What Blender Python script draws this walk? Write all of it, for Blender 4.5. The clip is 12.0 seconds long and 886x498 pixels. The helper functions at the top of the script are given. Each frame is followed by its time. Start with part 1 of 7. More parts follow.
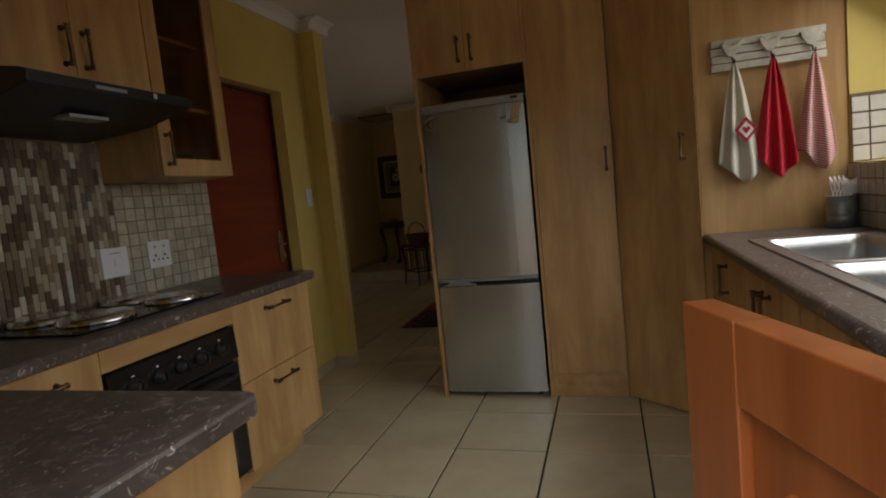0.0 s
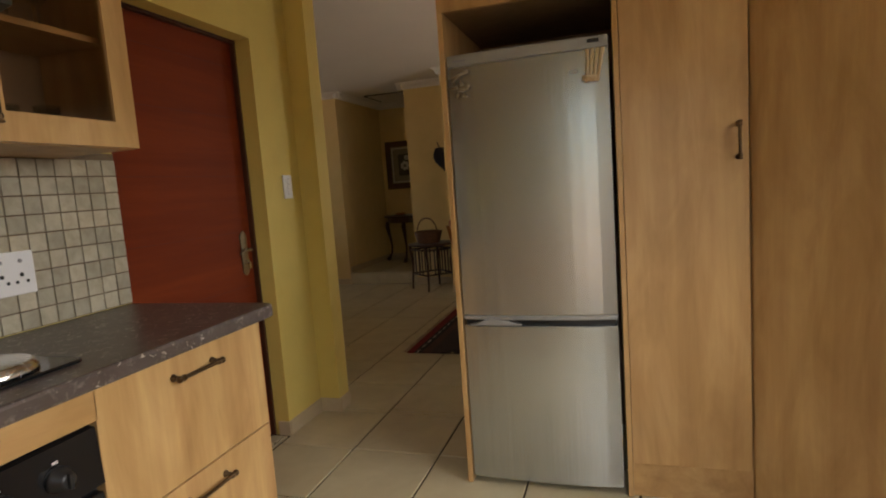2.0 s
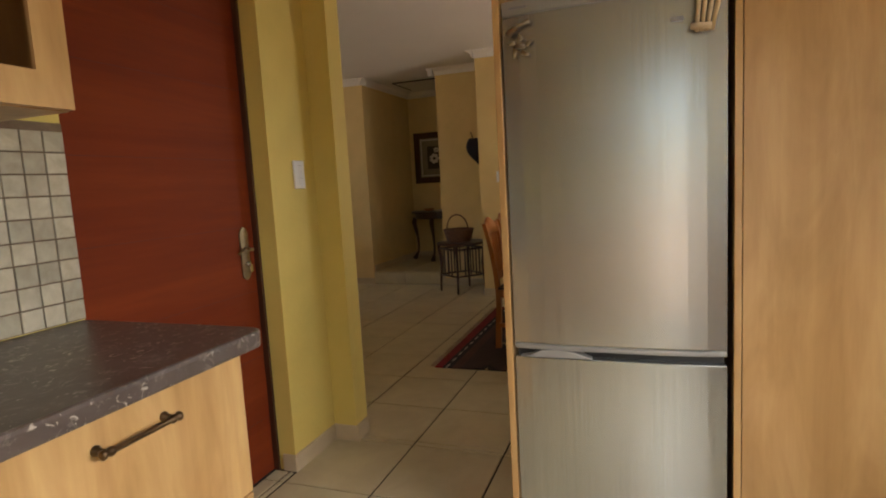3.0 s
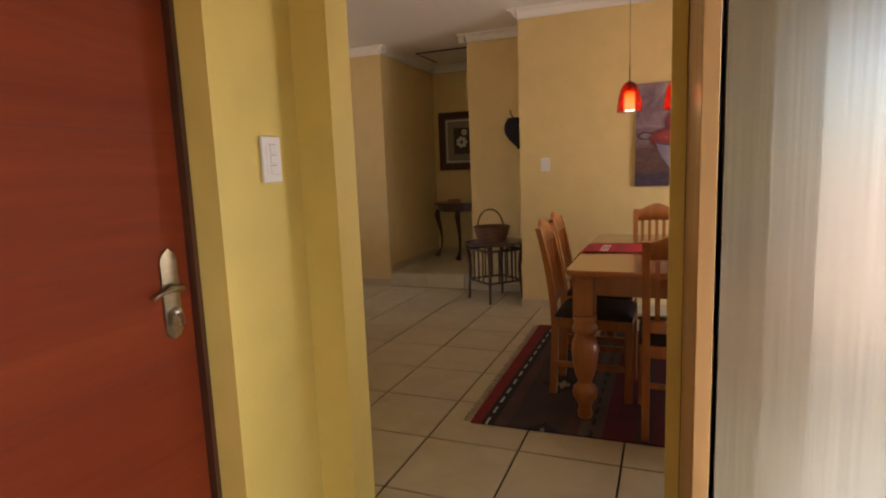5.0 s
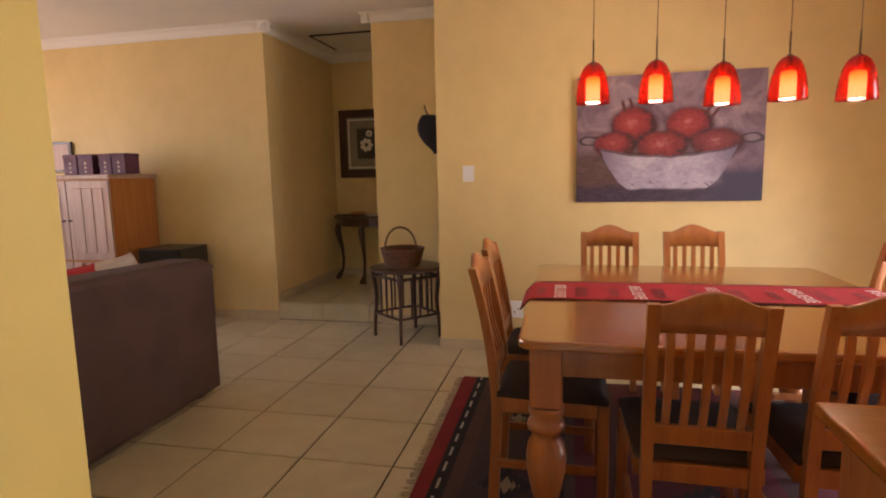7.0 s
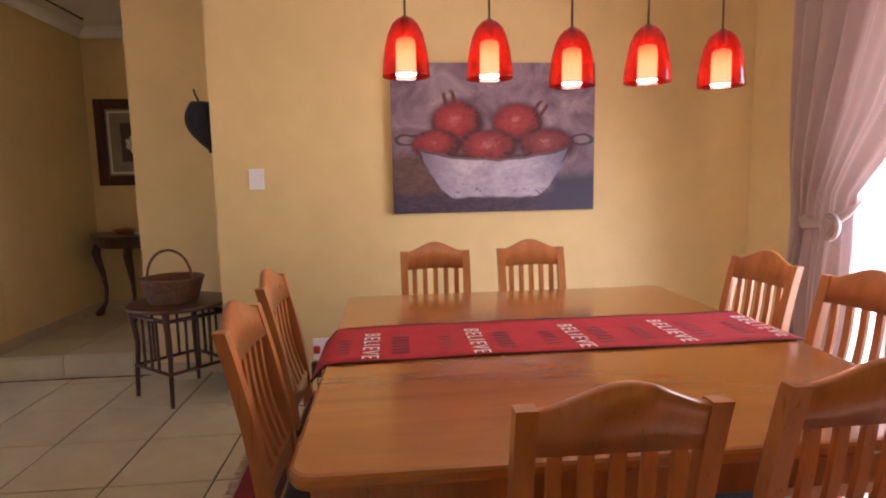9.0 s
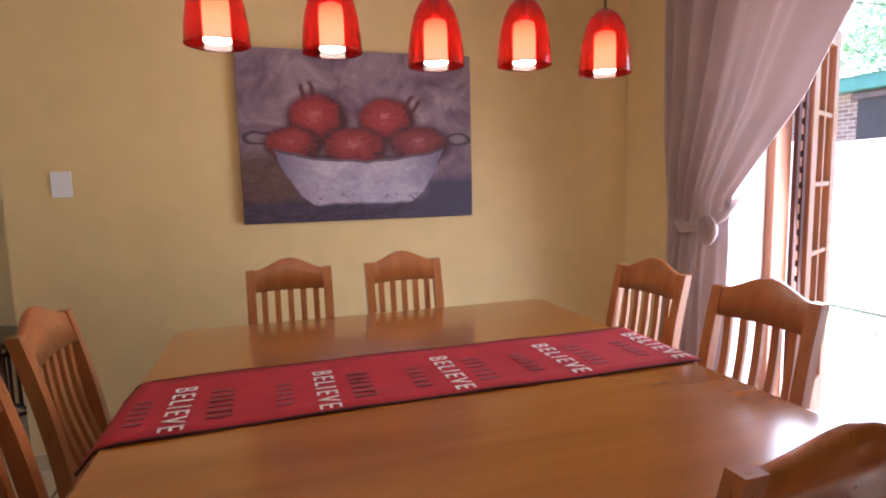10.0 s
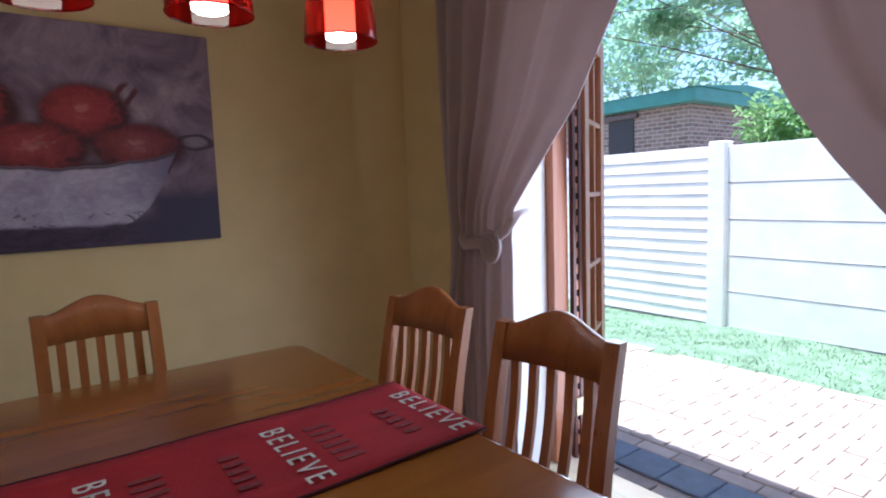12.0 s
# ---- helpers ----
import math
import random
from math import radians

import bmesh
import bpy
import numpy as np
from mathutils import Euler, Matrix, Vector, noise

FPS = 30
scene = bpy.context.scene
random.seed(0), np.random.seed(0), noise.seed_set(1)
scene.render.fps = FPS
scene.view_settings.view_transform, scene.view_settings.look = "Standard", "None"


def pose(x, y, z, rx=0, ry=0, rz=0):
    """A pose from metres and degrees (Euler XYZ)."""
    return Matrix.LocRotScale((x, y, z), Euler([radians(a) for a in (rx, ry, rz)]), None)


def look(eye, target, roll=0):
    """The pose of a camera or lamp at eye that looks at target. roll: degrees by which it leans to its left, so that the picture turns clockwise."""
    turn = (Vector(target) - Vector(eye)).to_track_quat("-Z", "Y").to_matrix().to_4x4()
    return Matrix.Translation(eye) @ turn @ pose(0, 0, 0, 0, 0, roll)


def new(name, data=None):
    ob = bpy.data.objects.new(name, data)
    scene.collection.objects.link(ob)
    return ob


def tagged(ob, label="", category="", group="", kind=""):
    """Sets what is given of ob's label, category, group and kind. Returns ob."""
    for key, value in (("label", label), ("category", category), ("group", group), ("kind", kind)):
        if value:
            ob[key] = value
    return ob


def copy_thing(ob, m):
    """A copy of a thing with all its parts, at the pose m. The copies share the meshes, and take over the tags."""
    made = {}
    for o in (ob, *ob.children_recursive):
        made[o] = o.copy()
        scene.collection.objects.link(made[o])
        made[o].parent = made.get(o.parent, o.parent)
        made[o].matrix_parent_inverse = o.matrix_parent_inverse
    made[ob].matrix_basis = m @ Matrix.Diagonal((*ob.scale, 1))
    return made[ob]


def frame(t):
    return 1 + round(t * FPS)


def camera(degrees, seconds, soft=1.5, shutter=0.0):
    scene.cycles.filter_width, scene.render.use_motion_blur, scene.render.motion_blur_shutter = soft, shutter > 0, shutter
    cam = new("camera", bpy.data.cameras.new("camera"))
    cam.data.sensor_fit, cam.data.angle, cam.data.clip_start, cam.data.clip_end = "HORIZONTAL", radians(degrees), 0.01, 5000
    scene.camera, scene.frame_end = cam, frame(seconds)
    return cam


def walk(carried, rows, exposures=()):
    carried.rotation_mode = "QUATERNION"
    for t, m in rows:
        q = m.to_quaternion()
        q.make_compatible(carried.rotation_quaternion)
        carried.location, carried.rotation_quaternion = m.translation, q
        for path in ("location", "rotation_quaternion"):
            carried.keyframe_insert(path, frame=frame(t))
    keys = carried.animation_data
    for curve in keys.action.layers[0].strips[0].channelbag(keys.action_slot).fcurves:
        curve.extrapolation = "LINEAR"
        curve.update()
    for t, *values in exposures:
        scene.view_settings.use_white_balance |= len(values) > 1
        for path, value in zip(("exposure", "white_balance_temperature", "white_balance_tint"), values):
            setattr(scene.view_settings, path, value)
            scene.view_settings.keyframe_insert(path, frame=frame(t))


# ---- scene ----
cam = camera(76.6, 12.0, soft=2.0)
PATH = [
    (0, (0.313, -0.135, 1.203), (-0.261, 1.771, 1.011), -5.8),
    (0.5, (0.198, 0.134, 1.221), (-0.374, 2.04, 1.021), -5.4),
    (1, (0.106, 0.382, 1.232), (-0.463, 2.288, 1.021), -4.9),
    (1.5, (0.015, 0.645, 1.245), (-0.558, 2.549, 1.028), -4.5),
    (2, (-0.077, 0.866, 1.221), (-0.674, 2.762, 1.0), -4.1),
    (2.5, (-0.18, 1.104, 1.219), (-0.822, 2.985, 0.995), -3.7),
    (3, (-0.29, 1.332, 1.199), (-0.973, 3.198, 0.971), -3.2),
    (3.2, (-0.348, 1.425, 1.194), (-1.029, 3.294, 0.979), -3.0),
    (5, (-0.739, 2.218, 1.23), (-1.477, 4.056, 0.954), -2.2),
    (5.5, (-0.861, 2.484, 1.245), (-1.566, 4.334, 0.966), -1.9),
    (6, (-0.953, 2.714, 1.258), (-1.593, 4.589, 0.981), -1.7),
    (6.5, (-0.999, 2.964, 1.254), (-1.547, 4.868, 0.979), -1.4),
    (7, (-1.035, 3.169, 1.248), (-1.465, 5.105, 0.984), -1.2),
    (8.8, (-1.01, 3.854, 1.227), (-0.893, 5.836, 0.985), -1.1),
    (9, (-0.992, 3.922, 1.225), (-0.811, 5.898, 0.981), -1.1),
    (9.5, (-0.915, 4.109, 1.223), (-0.552, 6.061, 0.983), -1.2),
    (10, (-0.846, 4.246, 1.215), (-0.274, 6.148, 0.982), -1.4),
    (10.5, (-0.739, 4.366, 1.221), (0.031, 6.198, 0.991), -1.7),
    (11, (-0.641, 4.454, 1.207), (0.283, 6.215, 0.995), -1.7),
    (11.5, (-0.568, 4.517, 1.201), (0.491, 6.201, 0.994), -2.1),
    (12, (-0.497, 4.594, 1.206), (0.686, 6.193, 1.002), -2.0),
]
walk(cam, [(t, look(eye, target, roll)) for t, eye, target, roll in PATH],
     [(0.0, -0.14, 6900, 12), (0.6, 0.25, 7100, 12), (1.5, 0.97, 7400, 13), (3.0, 1.75, 7400, 14), (5.0, 2.35, 7200, 21), (6.0, 2.72, 7300, 23),
      (7.0, 2.86, 7100, 27), (9.0, 2.92, 6350, 30), (10.0, 2.55, 5850, 25), (11.0, 1.98, 5400, 19), (12.0, 1.25, 5200, 15)])

# ---- light ----
world = bpy.data.worlds.new("sky")
scene.world = world
world.use_nodes = True
wn = world.node_tree.nodes
sky = wn.new("ShaderNodeTexSky")
sky.sky_type = "NISHITA"
sky.sun_disc = False
sky.sun_elevation, sky.sun_rotation = radians(80), radians(-70)
world.node_tree.links.new(sky.outputs[0], wn["Background"].inputs[0])
wn["Background"].inputs[1].default_value = 0.15
sun = new("sun", bpy.data.lights.new("sun", "SUN"))
sun.data.energy, sun.data.angle, sun.data.color = 5.0, radians(0.6), (1, 0.95, 0.88)
sun.matrix_world = look((0, 0, 20), (0.12 * 20, -0.06 * 20, 20 - 0.99 * 20))


def window_light(name, at, to, w, h, power, color=(0.93, 0.97, 1.0), spread=180):
    ob = new(name, bpy.data.lights.new(name, "AREA"))
    ob.data.shape, ob.data.size, ob.data.size_y = "RECTANGLE", w, h
    ob.data.energy, ob.data.color, ob.data.spread = power, color, radians(spread)
    ob.matrix_world = look(at, to)
    return ob


window_light("daylight_kitchen_door", (0.27, -0.37, 1.5), (0.27, 0.85, 0.2), 0.8, 0.9, 4.6, spread=78)
window_light("daylight_kitchen_window", (1.63, 1.6, 1.63), (0.55, 1.6, 0.4), 2.05, 0.9, 17.0, spread=116)
window_light("daylight_french_door", (1.39, 5.57, 1.0), (0, 5.57, 0.8), 1.2, 1.8, 10.5)
window_light("daylight_lounge", (-6.72, 5.7, 1.5), (-4, 5.7, 1.1), 2.2, 1.3, 1.6, (1.0, 0.93, 0.93))


# ---- materials ----
def nodes_of(name):
    m = bpy.data.materials.new(name)
    m.use_nodes = True
    return m, m.node_tree.nodes, m.node_tree.links, m.node_tree.nodes["Principled BSDF"]


def coords(n, l, scale=(1, 1, 1), rand=False, space="Object"):
    tc, mp = n.new("ShaderNodeTexCoord"), n.new("ShaderNodeMapping")
    mp.inputs["Scale"].default_value = scale
    l.new(tc.outputs[space], mp.inputs["Vector"])
    if rand:
        oi, mul = n.new("ShaderNodeObjectInfo"), n.new("ShaderNodeMath")
        mul.operation = "MULTIPLY"
        mul.inputs[1].default_value = 37.0
        l.new(oi.outputs["Random"], mul.inputs[0])
        l.new(mul.outputs[0], mp.inputs["Location"])
    return mp.outputs[0]


def noise_tex(n, l, vec, scale, detail=3, rough=0.55, dist=0.0):
    t = n.new("ShaderNodeTexNoise")
    t.inputs["Scale"].default_value, t.inputs["Detail"].default_value = scale, detail
    t.inputs["Roughness"].default_value, t.inputs["Distortion"].default_value = rough, dist
    l.new(vec, t.inputs["Vector"])
    return t.outputs["Fac"]


def ramp(n, l, fac, stops, mode="LINEAR"):
    r = n.new("ShaderNodeValToRGB")
    r.color_ramp.interpolation = mode
    el = r.color_ramp.elements
    while len(el) < len(stops):
        el.new(0.5)
    for e, (p, c) in zip(el, stops):
        e.position, e.color = p, (*c, 1)
    if fac is not None:
        l.new(fac, r.inputs[0])
    return r.outputs[0]


def bump(n, l, p, height, strength=0.2, dist=0.01):
    b = n.new("ShaderNodeBump")
    b.inputs["Strength"].default_value, b.inputs["Distance"].default_value = strength, dist
    l.new(height, b.inputs["Height"])
    l.new(b.outputs[0], p.inputs["Normal"])


def mixc(n, l, fac, a, b, mode="MIX"):
    m = n.new("ShaderNodeMix")
    m.data_type, m.blend_type = "RGBA", mode
    for sock, v in ((0, fac), (6, a), (7, b)):
        if isinstance(v, (int, float)):
            m.inputs[sock].default_value = v
        elif isinstance(v, tuple):
            m.inputs[sock].default_value = (*v, 1)
        else:
            l.new(v, m.inputs[sock])
    return m.outputs[2]


def math_n(n, l, op, a, b=None, c=None):
    m = n.new("ShaderNodeMath")
    m.operation = op
    for i, v in enumerate((a, b, c)):
        if v is None:
            continue
        if isinstance(v, (int, float)):
            m.inputs[i].default_value = v
        else:
            l.new(v, m.inputs[i])
    return m.outputs[0]


def shade(k, c):
    return tuple(min(1.0, k * v) for v in c)


def plain(name, c, rough=0.5, metal=0.0, vary=0.12, scale=6.0, bumps=0.05, fine=60.0, coat=0.0, rand=False):
    m, n, l, p = nodes_of(name)
    v = coords(n, l, rand=rand)
    big = noise_tex(n, l, v, scale)
    col = ramp(n, l, big, [(0.3, shade(1 - vary, c)), (0.7, shade(1 + vary, c))])
    if rand:
        oi = n.new("ShaderNodeObjectInfo")
        k = ramp(n, l, oi.outputs["Random"], [(0, (0.72, 0.72, 0.72)), (1, (1, 1, 1))])
        col = mixc(n, l, 1.0, col, k, "MULTIPLY")
    l.new(col, p.inputs["Base Color"])
    small = noise_tex(n, l, v, fine, 4)
    rr = n.new("ShaderNodeMapRange")
    rr.inputs[3].default_value, rr.inputs[4].default_value = max(0.02, rough - 0.08), min(1, rough + 0.08)
    l.new(small, rr.inputs[0])
    l.new(rr.outputs[0], p.inputs["Roughness"])
    p.inputs["Metallic"].default_value = metal
    p.inputs["Coat Weight"].default_value = coat
    p.inputs["Coat Roughness"].default_value = 0.15
    if bumps:
        bump(n, l, p, small, bumps, 0.004)
    return m


def wood(name, dark, light, axis="z", rough=0.4, coat=0.15, grain=1.0, streak=0.5, mottle=0.0):
    m, n, l, p = nodes_of(name)
    s = {"x": (0.9, 14, 14), "y": (14, 0.9, 14), "z": (14, 14, 0.9)}[axis]
    v = coords(n, l, tuple(grain * k for k in s), rand=True)
    a = noise_tex(n, l, v, 1.6, 5, 0.6, 0.6)
    b = noise_tex(n, l, v, 9.0, 3, 0.7)
    f = math_n(n, l, "ADD", math_n(n, l, "MULTIPLY", a, 1 - 0.35 * streak), math_n(n, l, "MULTIPLY", b, 0.35 * streak))
    col = ramp(n, l, f, [(0.32, dark), (0.5, tuple((x + y) / 2 for x, y in zip(dark, light))), (0.66, light)])
    if mottle:
        blot = noise_tex(n, l, coords(n, l, tuple(0.6 if k < 1 else 2.2 for k in s), rand=True), 3.2, 4, 0.6, 0.9)
        col = mixc(n, l, 1.0, col, ramp(n, l, blot, [(0.34, (1 - mottle, 1 - mottle * 1.25, 1 - mottle * 1.6)), (0.62, (1, 1, 1))]), "MULTIPLY")
    l.new(col, p.inputs["Base Color"])
    rr = n.new("ShaderNodeMapRange")
    rr.inputs[3].default_value, rr.inputs[4].default_value = rough - 0.06, rough + 0.1
    l.new(b, rr.inputs[0])
    l.new(rr.outputs[0], p.inputs["Roughness"])
    p.inputs["Coat Weight"].default_value = coat
    p.inputs["Coat Roughness"].default_value = 0.15
    bump(n, l, p, b, 0.06, 0.002)
    return m


def wall_paint(name, c):
    m, n, l, p = nodes_of(name)
    v = coords(n, l)
    big = noise_tex(n, l, v, 0.9, 4)
    mid = noise_tex(n, l, v, 7.0, 4)
    col = ramp(n, l, big, [(0.3, shade(0.93, c)), (0.7, shade(1.05, c))])
    smear = ramp(n, l, mid, [(0.35, (0.96, 0.96, 0.95)), (0.6, (1, 1, 1))])
    l.new(mixc(n, l, 1.0, col, smear, "MULTIPLY"), p.inputs["Base Color"])
    p.inputs["Roughness"].default_value = 0.62
    fine = noise_tex(n, l, v, 55, 4)
    h = math_n(n, l, "ADD", fine, math_n(n, l, "MULTIPLY", mid, 1.5))
    bump(n, l, p, h, 0.12, 0.006)
    return m


def emit(name, c, strength):
    m, n, l, p = nodes_of(name)
    p.inputs["Base Color"].default_value = (*c, 1)
    p.inputs["Emission Color"].default_value = (*c, 1)
    p.inputs["Emission Strength"].default_value = strength
    return m


def thin_glass(name, tint=(1, 1, 1), gloss=0.04, glow=0.0):
    """A thin pane: mostly clear, more gloss at a slant; glow lets light scatter through coloured glass."""
    m, n, l, p = nodes_of(name)
    n.remove(p)
    tr, gl, mx, lw0 = n.new("ShaderNodeBsdfTransparent"), n.new("ShaderNodeBsdfGlossy"), n.new("ShaderNodeMixShader"), n.new("ShaderNodeLayerWeight")
    tr.inputs[0].default_value = (*tint, 1)
    gl.inputs["Roughness"].default_value = 0.03
    slant = math_n(n, l, "MULTIPLY", math_n(n, l, "POWER", lw0.outputs["Facing"], 4.0), 0.5)
    l.new(math_n(n, l, "ADD", slant, gloss), mx.inputs[0])
    body = tr.outputs[0]
    if glow:
        tl, m2 = n.new("ShaderNodeBsdfTranslucent"), n.new("ShaderNodeMixShader")
        tl.inputs[0].default_value = (min(1, tint[0] * 1.1), tint[1], tint[2], 1)
        m2.inputs[0].default_value = glow
        l.new(tr.outputs[0], m2.inputs[1])
        l.new(tl.outputs[0], m2.inputs[2])
        body = m2.outputs[0]
    l.new(body, mx.inputs[1])
    l.new(gl.outputs[0], mx.inputs[2])
    l.new(mx.outputs[0], n["Material Output"].inputs[0])
    return m


YELLOW = wall_paint("lemon_yellow_wall_paint", (0.70, 0.55, 0.16))
CREAM_YELLOW = wall_paint("cream_yellow_wall_paint", (0.715, 0.545, 0.26))
WHITE_PAINT = plain("white_ceiling_paint", (0.78, 0.76, 0.74), 0.7, vary=0.03, scale=1.2, bumps=0.08)
EXT_WALL = plain("cream_exterior_plaster", (0.62, 0.56, 0.45), 0.8, vary=0.1, scale=2, bumps=0.3)
MAPLE = wood("maple_cabinet_board", (0.46, 0.265, 0.108), (0.60, 0.385, 0.168), "z", 0.38, 0.12, 0.55, 0.4, 0.22)
MAPLE_H = wood("maple_cabinet_board_across", (0.46, 0.265, 0.108), (0.60, 0.385, 0.168), "y", 0.38, 0.12, 0.55, 0.4, 0.22)
# darker copy of the maple: shade inside the cupboards put into its colour
MAPLE_SHADED = wood("shaded_inside_board", (0.20, 0.125, 0.07), (0.28, 0.18, 0.10), "z", 0.55, 0.0, 0.55)
CHAIR_WOOD = wood("honey_stained_pine", (0.28, 0.088, 0.022), (0.41, 0.145, 0.04), "z", 0.28, 0.4, 0.8)
TABLE_WOOD = wood("varnished_oak_tabletop", (0.28, 0.090, 0.013), (0.37, 0.132, 0.021), "x", 0.17, 0.8, 0.4, 0.2, 0.12)
DARK_WOOD = wood("dark_carved_mahogany", (0.035, 0.013, 0.008), (0.085, 0.032, 0.018), "z", 0.3, 0.3)
RED_DOOR = wood("red_meranti_door", (0.145, 0.019, 0.005), (0.22, 0.036, 0.008), "y", 0.62, 0.0, 0.35, 0.8)
RED_DOOR.node_tree.nodes["Principled BSDF"].inputs["Specular IOR Level"].default_value = 0.25
ORANGE_DOOR = wood("orange_varnished_pine_door", (0.20, 0.048, 0.011), (0.32, 0.092, 0.021), "z", 0.34, 0.4, 0.6)
FRAME_WOOD = wood("meranti_frame", (0.26, 0.085, 0.035), (0.38, 0.14, 0.06), "z", 0.4, 0.2)
# paler copy of the cabinet's pine, pinkish window light put into its colour
CAB_FRONT = wood("daylit_pine_front", (0.42, 0.26, 0.19), (0.56, 0.38, 0.30), "z", 0.45, 0.1)
CAB_SIDE = wood("orange_pine_side", (0.40, 0.13, 0.03), (0.52, 0.20, 0.05), "z", 0.4, 0.2)
STEEL_BLACK = plain("black_oven_glass", (0.012, 0.012, 0.013), 0.12, 0, 0.2, 8, 0.0)
BLACK_PLASTIC = plain("black_plastic", (0.015, 0.015, 0.016), 0.35, 0, 0.2, 20, 0.03)
HOOD_BLACK = plain("black_enamel_hood", (0.008, 0.008, 0.009), 0.42, 0, 0.2, 12, 0.02)
CHROME = plain("polished_chrome", (0.75, 0.75, 0.74), 0.12, 1.0, 0.04, 10, 0.02)
LID_STEEL = plain("pressed_steel_lid", (0.72, 0.72, 0.70), 0.25, 1.0, 0.08, 30, 0.03)
SINK_STEEL = plain("sink_steel", (0.50, 0.51, 0.51), 0.34, 1.0, 0.06, 20, 0.04)
BRASS_OLD = plain("antique_brass_handle", (0.12, 0.075, 0.04), 0.35, 0.9, 0.3, 30, 0.08)
BRASS_PLATE = plain("worn_brass_plate", (0.30, 0.24, 0.16), 0.32, 1.0, 0.2, 40, 0.05)
SOCKET_WHITE = plain("white_socket_plastic", (0.78, 0.78, 0.80), 0.35, 0, 0.02, 10, 0.0)
DARK_HOLE = plain("dark_recess", (0.02, 0.02, 0.022), 0.6, 0, 0.1, 10, 0.0)
GREY_LINE = plain("grey_outline", (0.25, 0.25, 0.28), 0.6, 0, 0.1, 10, 0.0)
SEAT_CLOTH = plain("charcoal_seat_suede", (0.040, 0.030, 0.032), 0.85, 0, 0.3, 9, 0.3, 200)
SOFA_CLOTH = plain("brown_sofa_suede", (0.088, 0.048, 0.040), 0.8, 0, 0.2, 4, 0.25, 150)
CURTAIN_CLOTH = plain("dusty_rose_curtain", (0.47, 0.37, 0.355), 0.5, 0, 0.08, 5, 0.15, 220)
CURTAIN_CLOTH.node_tree.nodes["Principled BSDF"].inputs["Sheen Weight"].default_value = 0.4
RUNNER_RED = plain("red_table_runner_linen", (0.38, 0.014, 0.023), 0.85, 0, 0.12, 12, 0.4, 260)
RUNNER_EDGE = plain("dark_runner_hem", (0.07, 0.008, 0.012), 0.9, 0, 0.15, 30, 0.3, 260)
PRINT_WHITE = plain("white_print", (0.72, 0.68, 0.64), 0.8, 0, 0.1, 40, 0.1)
PRINT_GREY = plain("grey_print", (0.25, 0.040, 0.048), 0.85, 0, 0.25, 90, 0.1)
WICKER = plain("brown_wicker", (0.14, 0.06, 0.028), 0.6, 0, 0.35, 40, 0.5, 120)
CLOTH_CREAM = plain("cream_towel", (0.62, 0.58, 0.48), 0.9, 0, 0.06, 10, 0.4, 300)
CLOTH_RED = plain("red_towel", (0.50, 0.012, 0.03), 0.85, 0, 0.12, 10, 0.4, 300)
RED_PATCH = plain("red_stitched_patch", (0.36, 0.02, 0.035), 0.9, 0, 0.2, 60, 0.3, 300)
RACK_WHITE = plain("distressed_white_wood", (0.56, 0.54, 0.46), 0.7, 0, 0.22, 18, 0.4)
TIN = plain("galvanised_tin", (0.30, 0.32, 0.33), 0.38, 0.8, 0.25, 25, 0.1)
PURPLE = plain("purple_gift_box", (0.12, 0.035, 0.07), 0.6, 0, 0.2, 15, 0.1)
CUSHION_RED = plain("red_cushion", (0.45, 0.02, 0.03), 0.85, 0, 0.12, 12, 0.3, 200)
CUSHION_CREAM = plain("cream_cushion", (0.62, 0.56, 0.50), 0.85, 0, 0.08, 12, 0.3, 200)
CAP_NAVY = plain("navy_cap_cloth", (0.012, 0.012, 0.022), 0.9, 0, 0.2, 20, 0.3, 200)
GRASS = plain("lawn_green", (0.15, 0.23, 0.13), 0.9, 0, 0.35, 6, 0.5)
LEAF = plain("tree_leaf_green", (0.10, 0.16, 0.08), 0.5, 0, 0.4, 3, 0.1)
LEAF_BRIGHT = plain("bush_leaf_green", (0.075, 0.16, 0.03), 0.45, 0, 0.4, 5, 0.1)
for lm, thru, amount in ((LEAF, (0.44, 0.66, 0.42, 1), 0.6), (LEAF_BRIGHT, (0.36, 0.56, 0.22, 1), 0.5), (CURTAIN_CLOTH, (0.62, 0.52, 0.51, 1), 0.30)):
    nt = lm.node_tree
    tl_, mx_ = nt.nodes.new("ShaderNodeBsdfTranslucent"), nt.nodes.new("ShaderNodeMixShader")
    tl_.inputs[0].default_value, mx_.inputs[0].default_value = thru, amount
    nt.links.new(nt.nodes["Principled BSDF"].outputs[0], mx_.inputs[1])
    nt.links.new(tl_.outputs[0], mx_.inputs[2])
    nt.links.new(mx_.outputs[0], nt.nodes["Material Output"].inputs[0])
BARK = plain("brown_bark", (0.09, 0.06, 0.04), 0.9, 0, 0.4, 12, 0.8)
CONCRETE = plain("white_painted_concrete", (0.80, 0.77, 0.72), 0.85, 0, 0.08, 3, 0.3, rand=False)
PAVER = plain("buff_paving_brick", (0.46, 0.36, 0.29), 0.85, 0, 0.15, 10, 0.4, rand=True)
PAVER_DARK = plain("slate_blue_edge_brick", (0.20, 0.23, 0.27), 0.8, 0, 0.15, 10, 0.4, rand=True)
SAND_JOINT = plain("sandy_ground", (0.34, 0.27, 0.21), 0.95, 0, 0.2, 8, 0.4)
ROOF_GREEN = plain("green_painted_fascia", (0.045, 0.20, 0.17), 0.5, 0, 0.1, 3, 0.05)
FRIDGE_STEEL, fn, fl, fp = nodes_of("brushed_silver_fridge")
fv = coords(fn, fl, (90, 90, 0.8))
